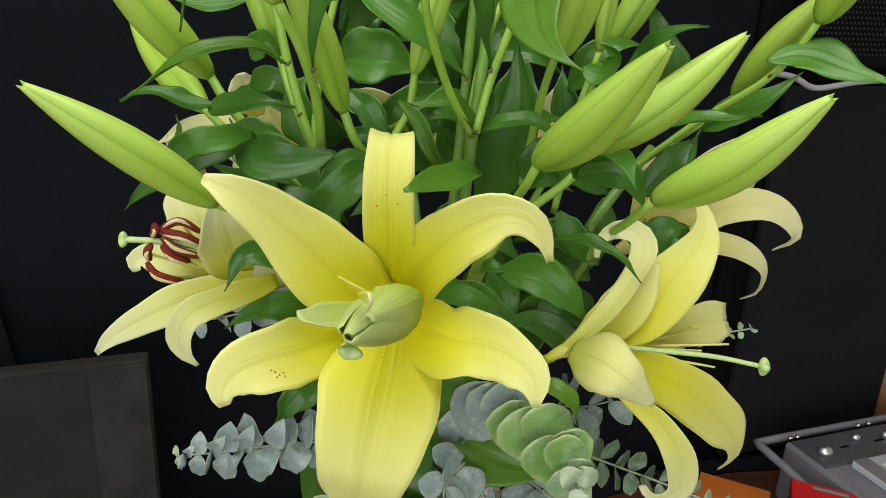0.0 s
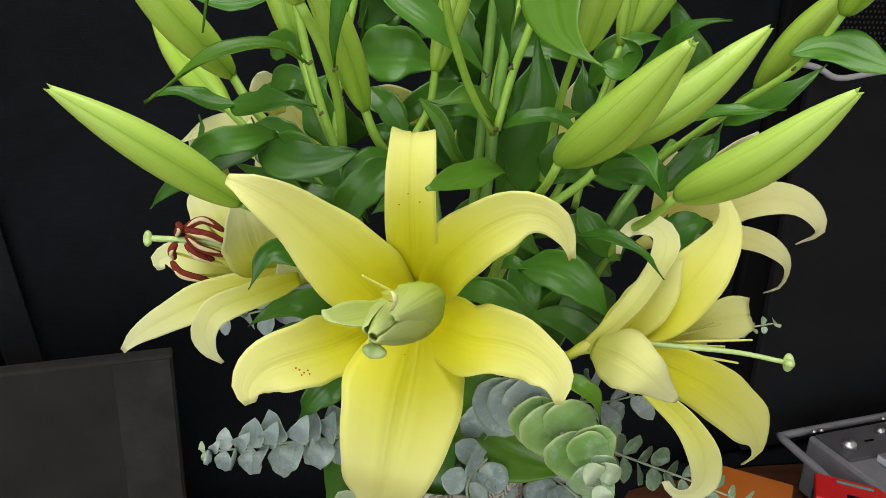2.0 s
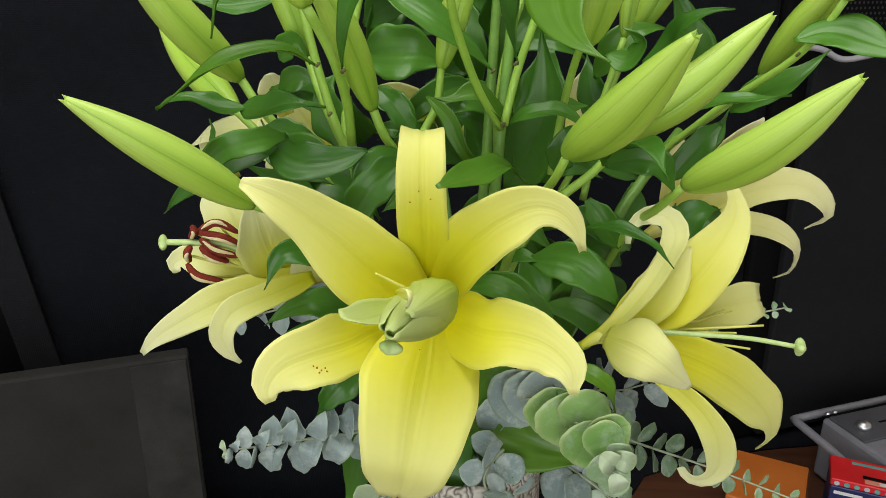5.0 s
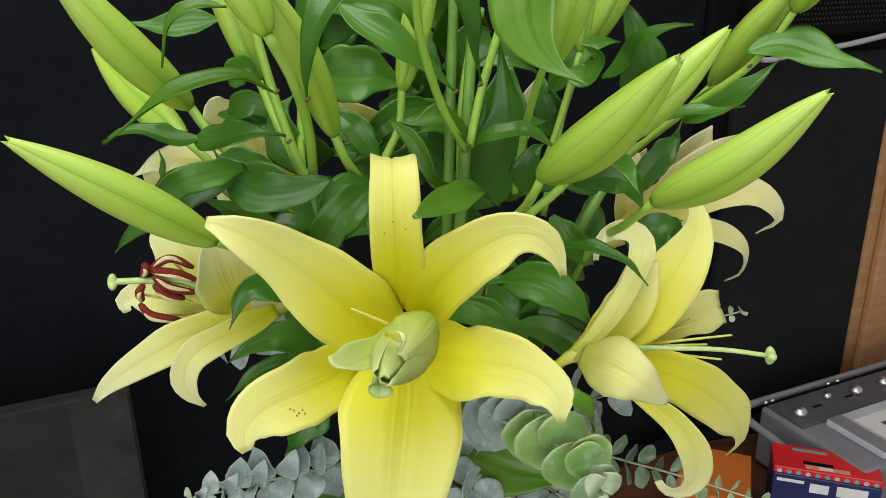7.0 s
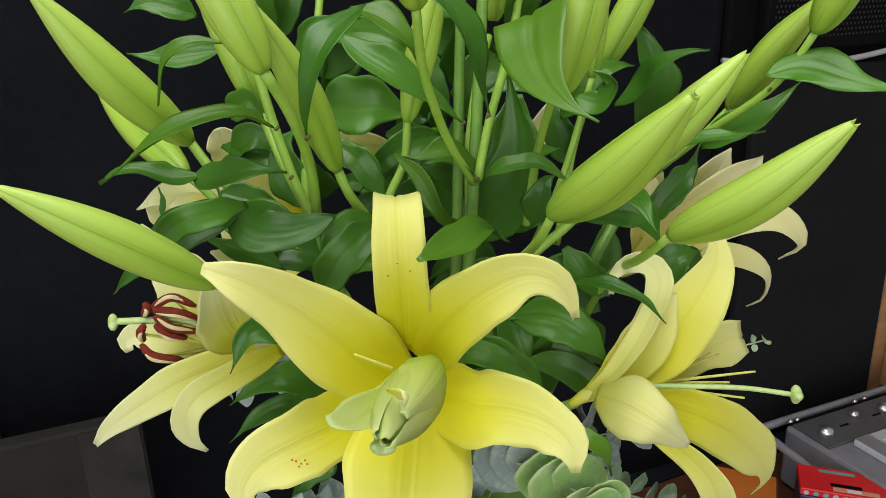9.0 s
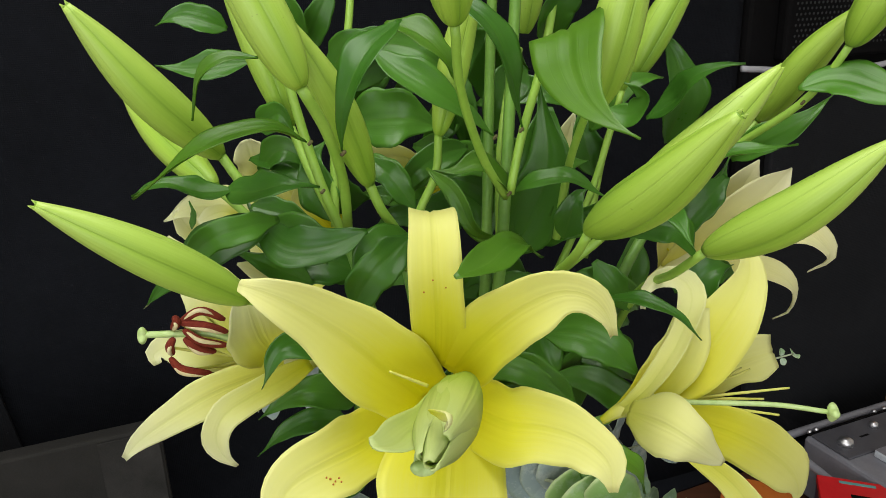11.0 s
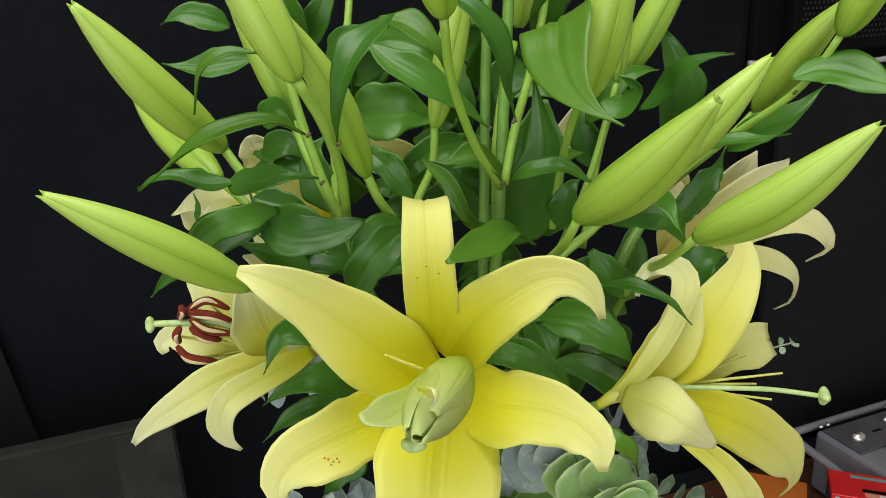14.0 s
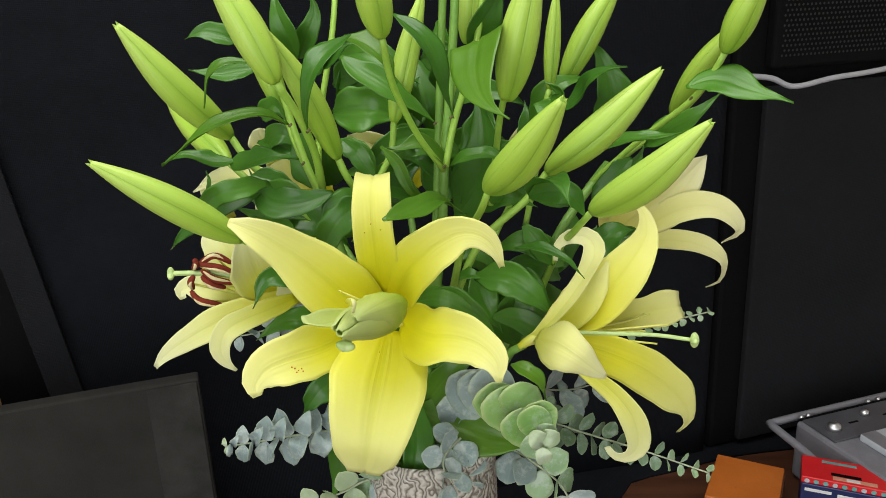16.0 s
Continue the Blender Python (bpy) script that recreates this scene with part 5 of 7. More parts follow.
tube("pedicel", [(0.0996, 0.5000, 1.4627), (0.0805, 0.4900, 1.4042), (0.0528, 0.4700, 1.3527)], 0.00204, 0.00238, STEM_PALE, tall_lily)
tube("stem", [(0.0335, 0.4700, 1.5551), (0.0281, 0.4600, 1.4924), (0.0202, 0.4350, 1.4183), (0.0166, 0.4350, 1.3692), (0.0090, 0.4350, 1.3084), (0.0040, 0.4420, 1.1900), (0.0032, 0.4396, 1.0300)], 0.00306, 0.00382, STEM, tall_lily)
tube("stem", [(0.0244, 0.5000, 1.5567), (0.0194, 0.4900, 1.4906), (0.0145, 0.4700, 1.4109), (0.0114, 0.4600, 1.3617), (0.0061, 0.4500, 1.3022), (0.0000, 0.4500, 1.1900), (0.0000, 0.4460, 1.0300)], 0.00289, 0.00382, STEM, tall_lily)
blade("leaf", [(0.0450, 0.4320, 1.4821), (0.0457, 0.4050, 1.5054), (0.0425, 0.3830, 1.4927), (0.0439, 0.3620, 1.4806), (0.0502, 0.3430, 1.4726), (0.0599, 0.3300, 1.4674)], 0.036, (-0.4000, 0.7000, 0.6000), LEAF_LIGHT, tall_lily, shape="leaf", cup=0.06, ruffle=0.02)
blade("leaf", [(0.0269, 0.4750, 1.3701), (0.0405, 0.4680, 1.3965), (0.0486, 0.4650, 1.4307), (0.0443, 0.4700, 1.4754)], 0.0336, (-0.2000, -1.0000, 0.2000), LEAF, tall_lily, shape="leaf", cup=0.16, ruffle=0.12)
blade("leaf", [(0.0234, 0.4300, 1.4203), (0.0078, 0.4220, 1.4385), (-0.0077, 0.4160, 1.4377), (-0.0197, 0.4140, 1.4387)], 0.0151, (0.1000, -0.5000, 0.8500), LEAF_LIGHT, tall_lily, shape="leaf", cup=0.2, ruffle=0.12)
blade("leaf", [(-0.0203, 0.4140, 1.4393), (-0.0082, 0.4040, 1.4289), (0.0017, 0.4000, 1.4100), (0.0250, 0.4050, 1.4036)], 0.0092, (-0.5000, -0.7000, 0.5000), LEAF_LIGHT, tall_lily, shape="leaf", twist=30, cup=0.16, ruffle=0.12)
blade("leaf", [(0.0246, 0.4300, 1.4218), (0.0368, 0.4240, 1.4292), (0.0522, 0.4200, 1.4304), (0.0732, 0.4200, 1.4179)], 0.0118, (0.0000, -0.6000, 0.8000), LEAF, tall_lily, shape="leaf", cup=0.16, ruffle=0.12)
blade("leaf", [(-0.0310, 0.3850, 1.5127), (-0.0465, 0.3660, 1.5006), (-0.0561, 0.3620, 1.4812), (-0.0595, 0.3740, 1.4589)], 0.0166, (-0.5000, -0.8000, 0.3000), LEAF, tall_lily, shape="leaf", cup=0.16, ruffle=0.12)
blade("leaf", [(-0.0381, 0.4050, 1.5110), (-0.0239, 0.3980, 1.5066), (-0.0121, 0.3950, 1.4959), (-0.0059, 0.4000, 1.4820)], 0.0166, (0.2000, -0.6000, 0.8000), LEAF_LIGHT, tall_lily, shape="leaf", cup=0.16, ruffle=0.12)
blade("leaf", [(-0.0461, 0.4400, 1.4967), (-0.0315, 0.4320, 1.4860), (-0.0095, 0.4300, 1.4718), (0.0165, 0.4400, 1.4493)], 0.0196, (0.1000, -0.7000, 0.7000), LEAF, tall_lily, shape="leaf", cup=0.16, ruffle=0.12)
blade("leaf", [(-0.0628, 0.4900, 1.4521), (-0.0452, 0.4820, 1.4550), (-0.0290, 0.4800, 1.4547), (-0.0092, 0.4900, 1.4464)], 0.0353, (0.0000, -1.0000, 0.3000), LEAF, tall_lily, shape="leaf", cup=0.16, ruffle=0.12)
blade("leaf", [(-0.0077, 0.4200, 1.5226), (0.0101, 0.4120, 1.5088), (0.0198, 0.4120, 1.4875), (0.0281, 0.4250, 1.4546)], 0.0182, (0.5000, -0.6000, 0.5000), LEAF, tall_lily, shape="leaf", cup=0.16, ruffle=0.12)
blade("leaf", [(-0.0712, 0.4700, 1.4824), (-0.0576, 0.4600, 1.5010), (-0.0442, 0.4600, 1.5055)], 0.0166, (-0.2000, -0.8000, 0.5000), LEAF, tall_lily, shape="leaf", cup=0.16, ruffle=0.12)
blade("leaf", [(0.0471, 0.4600, 1.4968), (0.0481, 0.4500, 1.5117), (0.0552, 0.4500, 1.5226), (0.0659, 0.4600, 1.5389)], 0.0257, (0.3000, -0.9000, 0.2000), LEAF, tall_lily, shape="leaf", cup=0.16, ruffle=0.12)
blade("leaf", [(-0.0134, 0.3380, 1.4104), (0.0014, 0.3520, 1.4106), (0.0170, 0.3750, 1.4117), (0.0347, 0.4000, 1.3951)], 0.0182, (-0.1000, -0.6000, 0.8000), LEAF_LIGHT, tall_lily, shape="leaf", cup=0.16, ruffle=0.12)
blade("leaf", [(-0.0561, 0.4700, 1.4360), (-0.0444, 0.4600, 1.4290), (-0.0347, 0.4560, 1.4211), (-0.0282, 0.4550, 1.4050)], 0.0166, (0.3000, -0.9000, 0.3000), LEAF, tall_lily, shape="leaf", cup=0.16, ruffle=0.12)
blade("leaf", [(0.0177, 0.5000, 1.3731), (0.0121, 0.5100, 1.4077), (0.0172, 0.5200, 1.4417)], 0.0257, (0.0000, -1.0000, 0.2000), LEAF, tall_lily, shape="leaf", cup=0.16, ruffle=0.12)
blade("leaf", [(0.0533, 0.4400, 1.3912), (0.0558, 0.4350, 1.4057), (0.0587, 0.4350, 1.4151), (0.0668, 0.4400, 1.4197)], 0.0168, (-0.3000, -1.0000, 0.2000), LEAF, tall_lily, shape="leaf", cup=0.16, ruffle=0.12)
blade("leaf", [(-0.0204, 0.4500, 1.3676), (-0.0364, 0.4400, 1.3741), (-0.0494, 0.4400, 1.3663)], 0.0166, (0.0000, -0.8000, 0.6000), LEAF, tall_lily, shape="leaf", cup=0.16, ruffle=0.12)
blade("leaf", [(-0.0191, 0.4800, 1.3707), (-0.0218, 0.4800, 1.3889), (-0.0106, 0.4900, 1.4032), (0.0043, 0.5000, 1.4142)], 0.0196, (0.0000, -1.0000, 0.3000), LEAF, tall_lily, shape="leaf", cup=0.16, ruffle=0.12)
blade("leaf", [(-0.0664, 0.5000, 1.3957), (-0.0720, 0.4900, 1.4130), (-0.0720, 0.4900, 1.4276)], 0.0257, (0.0000, -1.0000, 0.2000), LEAF, tall_lily, shape="leaf", cup=0.16, ruffle=0.12)


# ---- the leaning stem of long buds ----

leaning_lily = thing("lily_stem", "leaning lily stem with long green buds", "lily", "cut lilies in the vase")
bud(leaning_lily, (-0.1319, 0.4550, 1.4433), (-0.1815, 0.4100, 1.5233), 0.0113, (0, -0.003, -0.003))
bud(leaning_lily, (-0.1427, 0.4780, 1.4201), (-0.2161, 0.5650, 1.4651), 0.0106, (0, 0, -0.003))
bud(leaning_lily, (-0.0742, 0.3680, 1.4878), (-0.1067, 0.3650, 1.5543), 0.0104, (0, 0, 0.004))
bud(leaning_lily, (-0.0955, 0.4740, 1.4540), (-0.1261, 0.4750, 1.5435), 0.0089, (0, 0, 0.004))
bud(leaning_lily, (-0.0511, 0.4240, 1.4310), (-0.0814, 0.3850, 1.5169), 0.0087, (0.003, -0.003, 0.002))
tube("pedicel", [(-0.1319, 0.4550, 1.4433), (-0.1196, 0.4500, 1.4262), (-0.0979, 0.4500, 1.4006), (-0.0758, 0.4500, 1.3721)], 0.00272, 0.00323, STEM_PALE, leaning_lily)
tube("pedicel", [(-0.1427, 0.4780, 1.4201), (-0.1234, 0.4700, 1.4030), (-0.0879, 0.4650, 1.3635)], 0.00255, 0.00289, STEM_PALE, leaning_lily)
tube("pedicel", [(-0.0742, 0.3680, 1.4878), (-0.0662, 0.3850, 1.4641), (-0.0629, 0.4100, 1.4342), (-0.0648, 0.4350, 1.3970)], 0.00255, 0.00272, STEM_PALE, leaning_lily)
tube("pedicel", [(-0.0955, 0.4740, 1.4540), (-0.0847, 0.4600, 1.4291), (-0.0694, 0.4500, 1.3975)], 0.00238, 0.00255, STEM_PALE, leaning_lily)
tube("pedicel", [(-0.0930, 0.4400, 1.4986), (-0.0827, 0.4400, 1.4487), (-0.0739, 0.4400, 1.4165), (-0.0658, 0.4400, 1.3957)], 0.00238, 0.00272, STEM_PALE, leaning_lily)
tube("pedicel", [(-0.0511, 0.4240, 1.4310), (-0.0458, 0.4250, 1.4169), (-0.0379, 0.4300, 1.4014), (-0.0341, 0.4350, 1.3793)], 0.00255, 0.00272, STEM_PALE, leaning_lily)
tube("stem", [(-0.0658, 0.4400, 1.3957), (-0.0551, 0.4400, 1.3529), (-0.0388, 0.4400, 1.2894), (-0.0150, 0.4420, 1.1900), (-0.0120, 0.4396, 1.0300)], 0.00306, 0.00382, STEM, leaning_lily)
tube("stem", [(-0.0341, 0.4350, 1.3793), (-0.0243, 0.4350, 1.3095), (-0.0080, 0.4500, 1.1900), (-0.0064, 0.4460, 1.0300)], 0.00289, 0.00382, STEM, leaning_lily)
blade("leaf", [(-0.0809, 0.4200, 1.4550), (-0.0976, 0.4050, 1.4652), (-0.1256, 0.3980, 1.4590), (-0.1634, 0.4020, 1.4343)], 0.0151, (-0.1000, -0.5000, 0.8500), LEAF_LIGHT, leaning_lily, shape="leaf", cup=0.16, ruffle=0.12)
blade("leaf", [(-0.1192, 0.4200, 1.4322), (-0.1327, 0.4120, 1.4337), (-0.1493, 0.4080, 1.4400), (-0.1658, 0.4080, 1.4340)], 0.0143, (0.0000, -0.6000, 0.8000), LEAF, leaning_lily, shape="leaf", cup=0.16, ruffle=0.12)
blade("leaf", [(-0.1240, 0.4200, 1.4316), (-0.1073, 0.4100, 1.4333), (-0.0906, 0.4050, 1.4372), (-0.0748, 0.4100, 1.4338)], 0.0196, (0.0000, -0.7000, 0.7000), LEAF, leaning_lily, shape="leaf", cup=0.16, ruffle=0.12)
blade("leaf", [(-0.1279, 0.4900, 1.5068), (-0.1389, 0.4860, 1.5117), (-0.1519, 0.4840, 1.5147), (-0.1651, 0.4840, 1.5103)], 0.0182, (0.0000, -0.8000, 0.6000), LEAF, leaning_lily, shape="leaf", cup=0.16, ruffle=0.12)
blade("leaf", [(-0.1287, 0.5500, 1.4836), (-0.1469, 0.5500, 1.4818), (-0.1670, 0.5500, 1.4801), (-0.1887, 0.5500, 1.4838)], 0.0212, (0.0000, -0.8000, 0.6000), LEAF, leaning_lily, shape="leaf", cup=0.16, ruffle=0.12)
blade("leaf", [(-0.0962, 0.4000, 1.4980), (-0.1104, 0.3950, 1.4990), (-0.1228, 0.3950, 1.4905), (-0.1295, 0.4000, 1.4706)], 0.0076, (-0.4000, -0.6000, 0.6000), LEAF_LIGHT, leaning_lily, shape="leaf", cup=0.16, ruffle=0.12)
blade("leaf", [(-0.0877, 0.5000, 1.4926), (-0.0927, 0.4900, 1.5122), (-0.0975, 0.4900, 1.5275), (-0.1003, 0.5000, 1.5455)], 0.0182, (-0.2000, -1.0000, 0.2000), LEAF, leaning_lily, shape="leaf", cup=0.16, ruffle=0.12)
blade("leaf", [(-0.0889, 0.5100, 1.4918), (-0.0780, 0.5000, 1.5113), (-0.0719, 0.5000, 1.5265), (-0.0754, 0.5000, 1.5417)], 0.0166, (0.2000, -1.0000, 0.2000), LEAF, leaning_lily, shape="leaf", cup=0.16, ruffle=0.12)
blade("leaf", [(-0.0677, 0.4700, 1.4884), (-0.0542, 0.4600, 1.4977), (-0.0449, 0.4600, 1.5032), (-0.0359, 0.4600, 1.5043)], 0.0196, (-0.2000, -0.8000, 0.5000), LEAF, leaning_lily, shape="leaf", cup=0.16, ruffle=0.12)
tube("pedicel", [(-0.0580, 0.5200, 1.5447), (-0.0608, 0.5000, 1.5075), (-0.0715, 0.4800, 1.4493), (-0.0738, 0.4600, 1.3978)], 0.00221, 0.00255, STEM_PALE, leaning_lily)
blade("leaf", [(-0.1212, 0.5000, 1.4243), (-0.1071, 0.4900, 1.4368), (-0.0960, 0.4880, 1.4352), (-0.0870, 0.4900, 1.4211)], 0.0182, (-0.2000, -0.8000, 0.5000), LEAF, leaning_lily, shape="leaf", cup=0.16, ruffle=0.12)
blade("leaf", [(-0.0746, 0.4700, 1.3981), (-0.0827, 0.4700, 1.4189), (-0.0851, 0.4750, 1.4345), (-0.0749, 0.4800, 1.4462)], 0.0227, (-0.2000, -1.0000, 0.3000), LEAF, leaning_lily, shape="leaf", cup=0.16, ruffle=0.12)
blade("leaf", [(-0.1114, 0.4700, 1.4529), (-0.0994, 0.4600, 1.4635), (-0.0914, 0.4600, 1.4508)], 0.0168, (-0.2000, -1.0000, 0.3000), LEAF, leaning_lily, shape="leaf", cup=0.16, ruffle=0.12)
blade("leaf", [(-0.1104, 0.4600, 1.3834), (-0.0872, 0.4500, 1.3832), (-0.0671, 0.4500, 1.3761), (-0.0519, 0.4500, 1.3582)], 0.0336, (0.0000, -0.8000, 0.6000), LEAF, leaning_lily, shape="leaf", cup=0.16, ruffle=0.12)
blade("leaf", [(-0.1093, 0.4180, 1.4171), (-0.0939, 0.4040, 1.4069), (-0.0737, 0.3990, 1.4069), (-0.0524, 0.4030, 1.4123)], 0.0213, (-0.363, -0.773, 0.519), LEAF, leaning_lily, widths=((0, 0.22), (0.25, 0.85), (0.5, 1.0), (0.8, 0.72), (1, 0.06)), cup=0.14, ruffle=0.12)
blade("leaf", [(-0.0319, 0.4040, 1.4074), (-0.0422, 0.3960, 1.4010), (-0.0531, 0.3920, 1.3899), (-0.0630, 0.3980, 1.3728)], 0.0212, (0.311, -0.798, 0.516), LEAF, leaning_lily, widths=((0, 0.22), (0.25, 0.85), (0.5, 1.0), (0.8, 0.72), (1, 0.06)), cup=0.14, ruffle=0.12)
blade("leaf", [(-0.0973, 0.4100, 1.4185), (-0.1107, 0.3980, 1.4188), (-0.1256, 0.3930, 1.4154), (-0.1449, 0.3970, 1.4005)], 0.0155, (0.644, -0.700, 0.308), LEAF, leaning_lily, widths=((0, 0.22), (0.25, 0.85), (0.5, 1.0), (0.8, 0.72), (1, 0.06)), cup=0.14, ruffle=0.12)
blade("leaf", [(-0.0504, 0.4450, 1.4395), (-0.0401, 0.4380, 1.4307), (-0.0278, 0.4380, 1.4121)], 0.0146, (-0.198, -0.857, 0.476), LEAF, leaning_lily, widths=((0, 0.22), (0.25, 0.85), (0.5, 1.0), (0.8, 0.72), (1, 0.06)), cup=0.14, ruffle=0.12)


# ---- the lily at the back with buds above it ----

back_lily = thing("lily_stem", "pale yellow lily with recurved petals and tall green buds behind", "lily", "cut lilies in the vase")
flower = tube("flower", [(0.1399, 0.5600, 1.3107), (0.1570, 0.5600, 1.3206), (0.1740, 0.5600, 1.3304)], 0.004, 0.012, TEPAL_CREAM, back_lily, "pale throat of the flower")
blade("tepal", [(0.1642, 0.5600, 1.3193), (0.1916, 0.5450, 1.3419), (0.2192, 0.5350, 1.3577), (0.2437, 0.5300, 1.3569), (0.2599, 0.5300, 1.3385), (0.2476, 0.5350, 1.3252)], 0.025, (0.2000, -0.7000, 0.7000), TEPAL_CREAM, flower, cup=0.12)
blade("tepal", [(0.1673, 0.5700, 1.3136), (0.2103, 0.5800, 1.3149), (0.2456, 0.5880, 1.3073), (0.2678, 0.5900, 1.2919), (0.2674, 0.5900, 1.2720), (0.2553, 0.5920, 1.2637)], 0.021, (0.3000, -0.7000, 0.6000), TEPAL_CREAM, flower, cup=0.12)
blade("tepal", [(0.1545, 0.5600, 1.3233), (0.1810, 0.5500, 1.3483), (0.2073, 0.5450, 1.3709), (0.2352, 0.5500, 1.3976)], 0.05, (0.3000, -0.9000, 0.2000), TEPAL_CREAM, flower, cup=0.12)
blade("tepal", [(0.1582, 0.5800, 1.3143), (0.1627, 0.5800, 1.3354), (0.1655, 0.5850, 1.3601), (0.1633, 0.5900, 1.3847)], 0.034, (0.4000, -0.9000, 0.1000), TEPAL_CREAM, flower, cup=0.12)
blade("tepal", [(0.1658, 0.5750, 1.3272), (0.1880, 0.5700, 1.3500), (0.2047, 0.5650, 1.3764), (0.2213, 0.5700, 1.3995)], 0.04, (0.3000, -0.9000, 0.2000), TEPAL_CREAM, flower, cup=0.12)
blade("tepal", [(0.1630, 0.5800, 1.3301), (0.1684, 0.6000, 1.3507), (0.1821, 0.6000, 1.3770)], 0.03, (0.4000, -0.9000, 0.1000), TEPAL, flower, cup=0.12)
bud(back_lily, (0.2016, 0.5350, 1.4348), (0.2346, 0.4900, 1.5065), 0.0107, (0, 0, 0.004))
bud(back_lily, (0.2178, 0.4670, 1.4874), (0.2339, 0.4400, 1.5386), 0.0107, (0, 0, 0.004))
bud(back_lily, (0.1146, 0.5400, 1.4621), (0.1590, 0.5400, 1.5405), 0.0107, (0, 0, 0.004))
tube("pedicel", [(0.2178, 0.4670, 1.4874), (0.2105, 0.4750, 1.4684), (0.1983, 0.4850, 1.4495), (0.1698, 0.5100, 1.4190), (0.1342, 0.5300, 1.3795)], 0.00221, 0.00255, STEM_PALE, back_lily)
tube("pedicel", [(0.2016, 0.5350, 1.4348), (0.1788, 0.5300, 1.4151), (0.1432, 0.5300, 1.3886)], 0.00221, 0.00255, STEM_PALE, back_lily)
tube("pedicel", [(0.1146, 0.5400, 1.4621), (0.0974, 0.5300, 1.4181), (0.0817, 0.5100, 1.3534)], 0.00221, 0.00255, STEM_PALE, back_lily)
tube("stem", [(0.1517, 0.5400, 1.3956), (0.1282, 0.5200, 1.3727), (0.1055, 0.5000, 1.3461), (0.0789, 0.4800, 1.2969), (0.0260, 0.4480, 1.1900), (0.0208, 0.4444, 1.0300)], 0.00357, 0.00382, STEM, back_lily)
blade("leaf", [(0.1936, 0.4720, 1.4634), (0.2114, 0.4650, 1.4693), (0.2283, 0.4450, 1.4639), (0.2525, 0.4280, 1.4557)], 0.0257, (0.0000, -0.6000, 0.8000), LEAF, back_lily, shape="leaf", cup=0.06, ruffle=0.12)
blade("leaf", [(0.1747, 0.5100, 1.4149), (0.1907, 0.5000, 1.4289), (0.2091, 0.4900, 1.4422), (0.2246, 0.4900, 1.4567)], 0.0196, (0.0000, -0.8000, 0.6000), LEAF, back_lily, shape="leaf", cup=0.16, ruffle=0.12)
blade("leaf", [(0.1351, 0.5000, 1.4118), (0.1499, 0.4850, 1.4234), (0.1693, 0.4750, 1.4281), (0.1963, 0.4700, 1.4313)], 0.0182, (0.0000, -0.5000, 0.9000), LEAF, back_lily, shape="leaf", cup=0.16, ruffle=0.12)
blade("leaf", [(0.1466, 0.5200, 1.3659), (0.1565, 0.5100, 1.3889), (0.1667, 0.5100, 1.4005), (0.1787, 0.5200, 1.4163)], 0.0196, (0.2000, -1.0000, 0.2000), LEAF, back_lily, shape="leaf", cup=0.16, ruffle=0.12)
blade("leaf", [(0.1045, 0.4650, 1.4515), (0.1160, 0.4550, 1.4617), (0.1209, 0.4450, 1.4752), (0.1326, 0.4360, 1.4816), (0.1430, 0.4300, 1.4833)], 0.0168, (-0.2000, -0.6000, 0.7000), LEAF, back_lily, shape="leaf", cup=0.16, ruffle=0.12)
blade("leaf", [(0.1491, 0.5600, 1.4170), (0.1554, 0.5500, 1.4494), (0.1479, 0.5500, 1.4775), (0.1370, 0.5600, 1.4935)], 0.0319, (0.3000, -1.0000, 0.1000), LEAF, back_lily, shape="leaf", cup=0.16, ruffle=0.12)
blade("leaf", [(0.0873, 0.4900, 1.4531), (0.0988, 0.4800, 1.4505), (0.1064, 0.4750, 1.4621), (0.0937, 0.4800, 1.4706)], 0.0168, (-0.2000, -0.7000, 0.7000), LEAF, back_lily, shape="leaf", twist=40, cup=0.16, ruffle=0.12)
blade("leaf", [(0.0881, 0.5300, 1.4331), (0.0995, 0.5200, 1.4560), (0.1134, 0.5200, 1.4659), (0.1346, 0.5300, 1.4657)], 0.0196, (-0.2000, -0.8000, 0.5000), LEAF, back_lily, shape="leaf", cup=0.16, ruffle=0.12)
blade("leaf", [(0.0952, 0.5400, 1.4002), (0.0869, 0.5400, 1.4275), (0.0848, 0.5500, 1.4486)], 0.0227, (0.0000, -1.0000, 0.2000), LEAF, back_lily, shape="leaf", cup=0.16, ruffle=0.12)
blade("leaf", [(0.1206, 0.5300, 1.3608), (0.1149, 0.5200, 1.3347), (0.1009, 0.5200, 1.3104), (0.0820, 0.5200, 1.3010)], 0.0242, (0.2000, -0.9000, 0.4000), LEAF, back_lily, shape="leaf", cup=0.16, ruffle=0.12)


# ---- the lily half hidden at the back ----

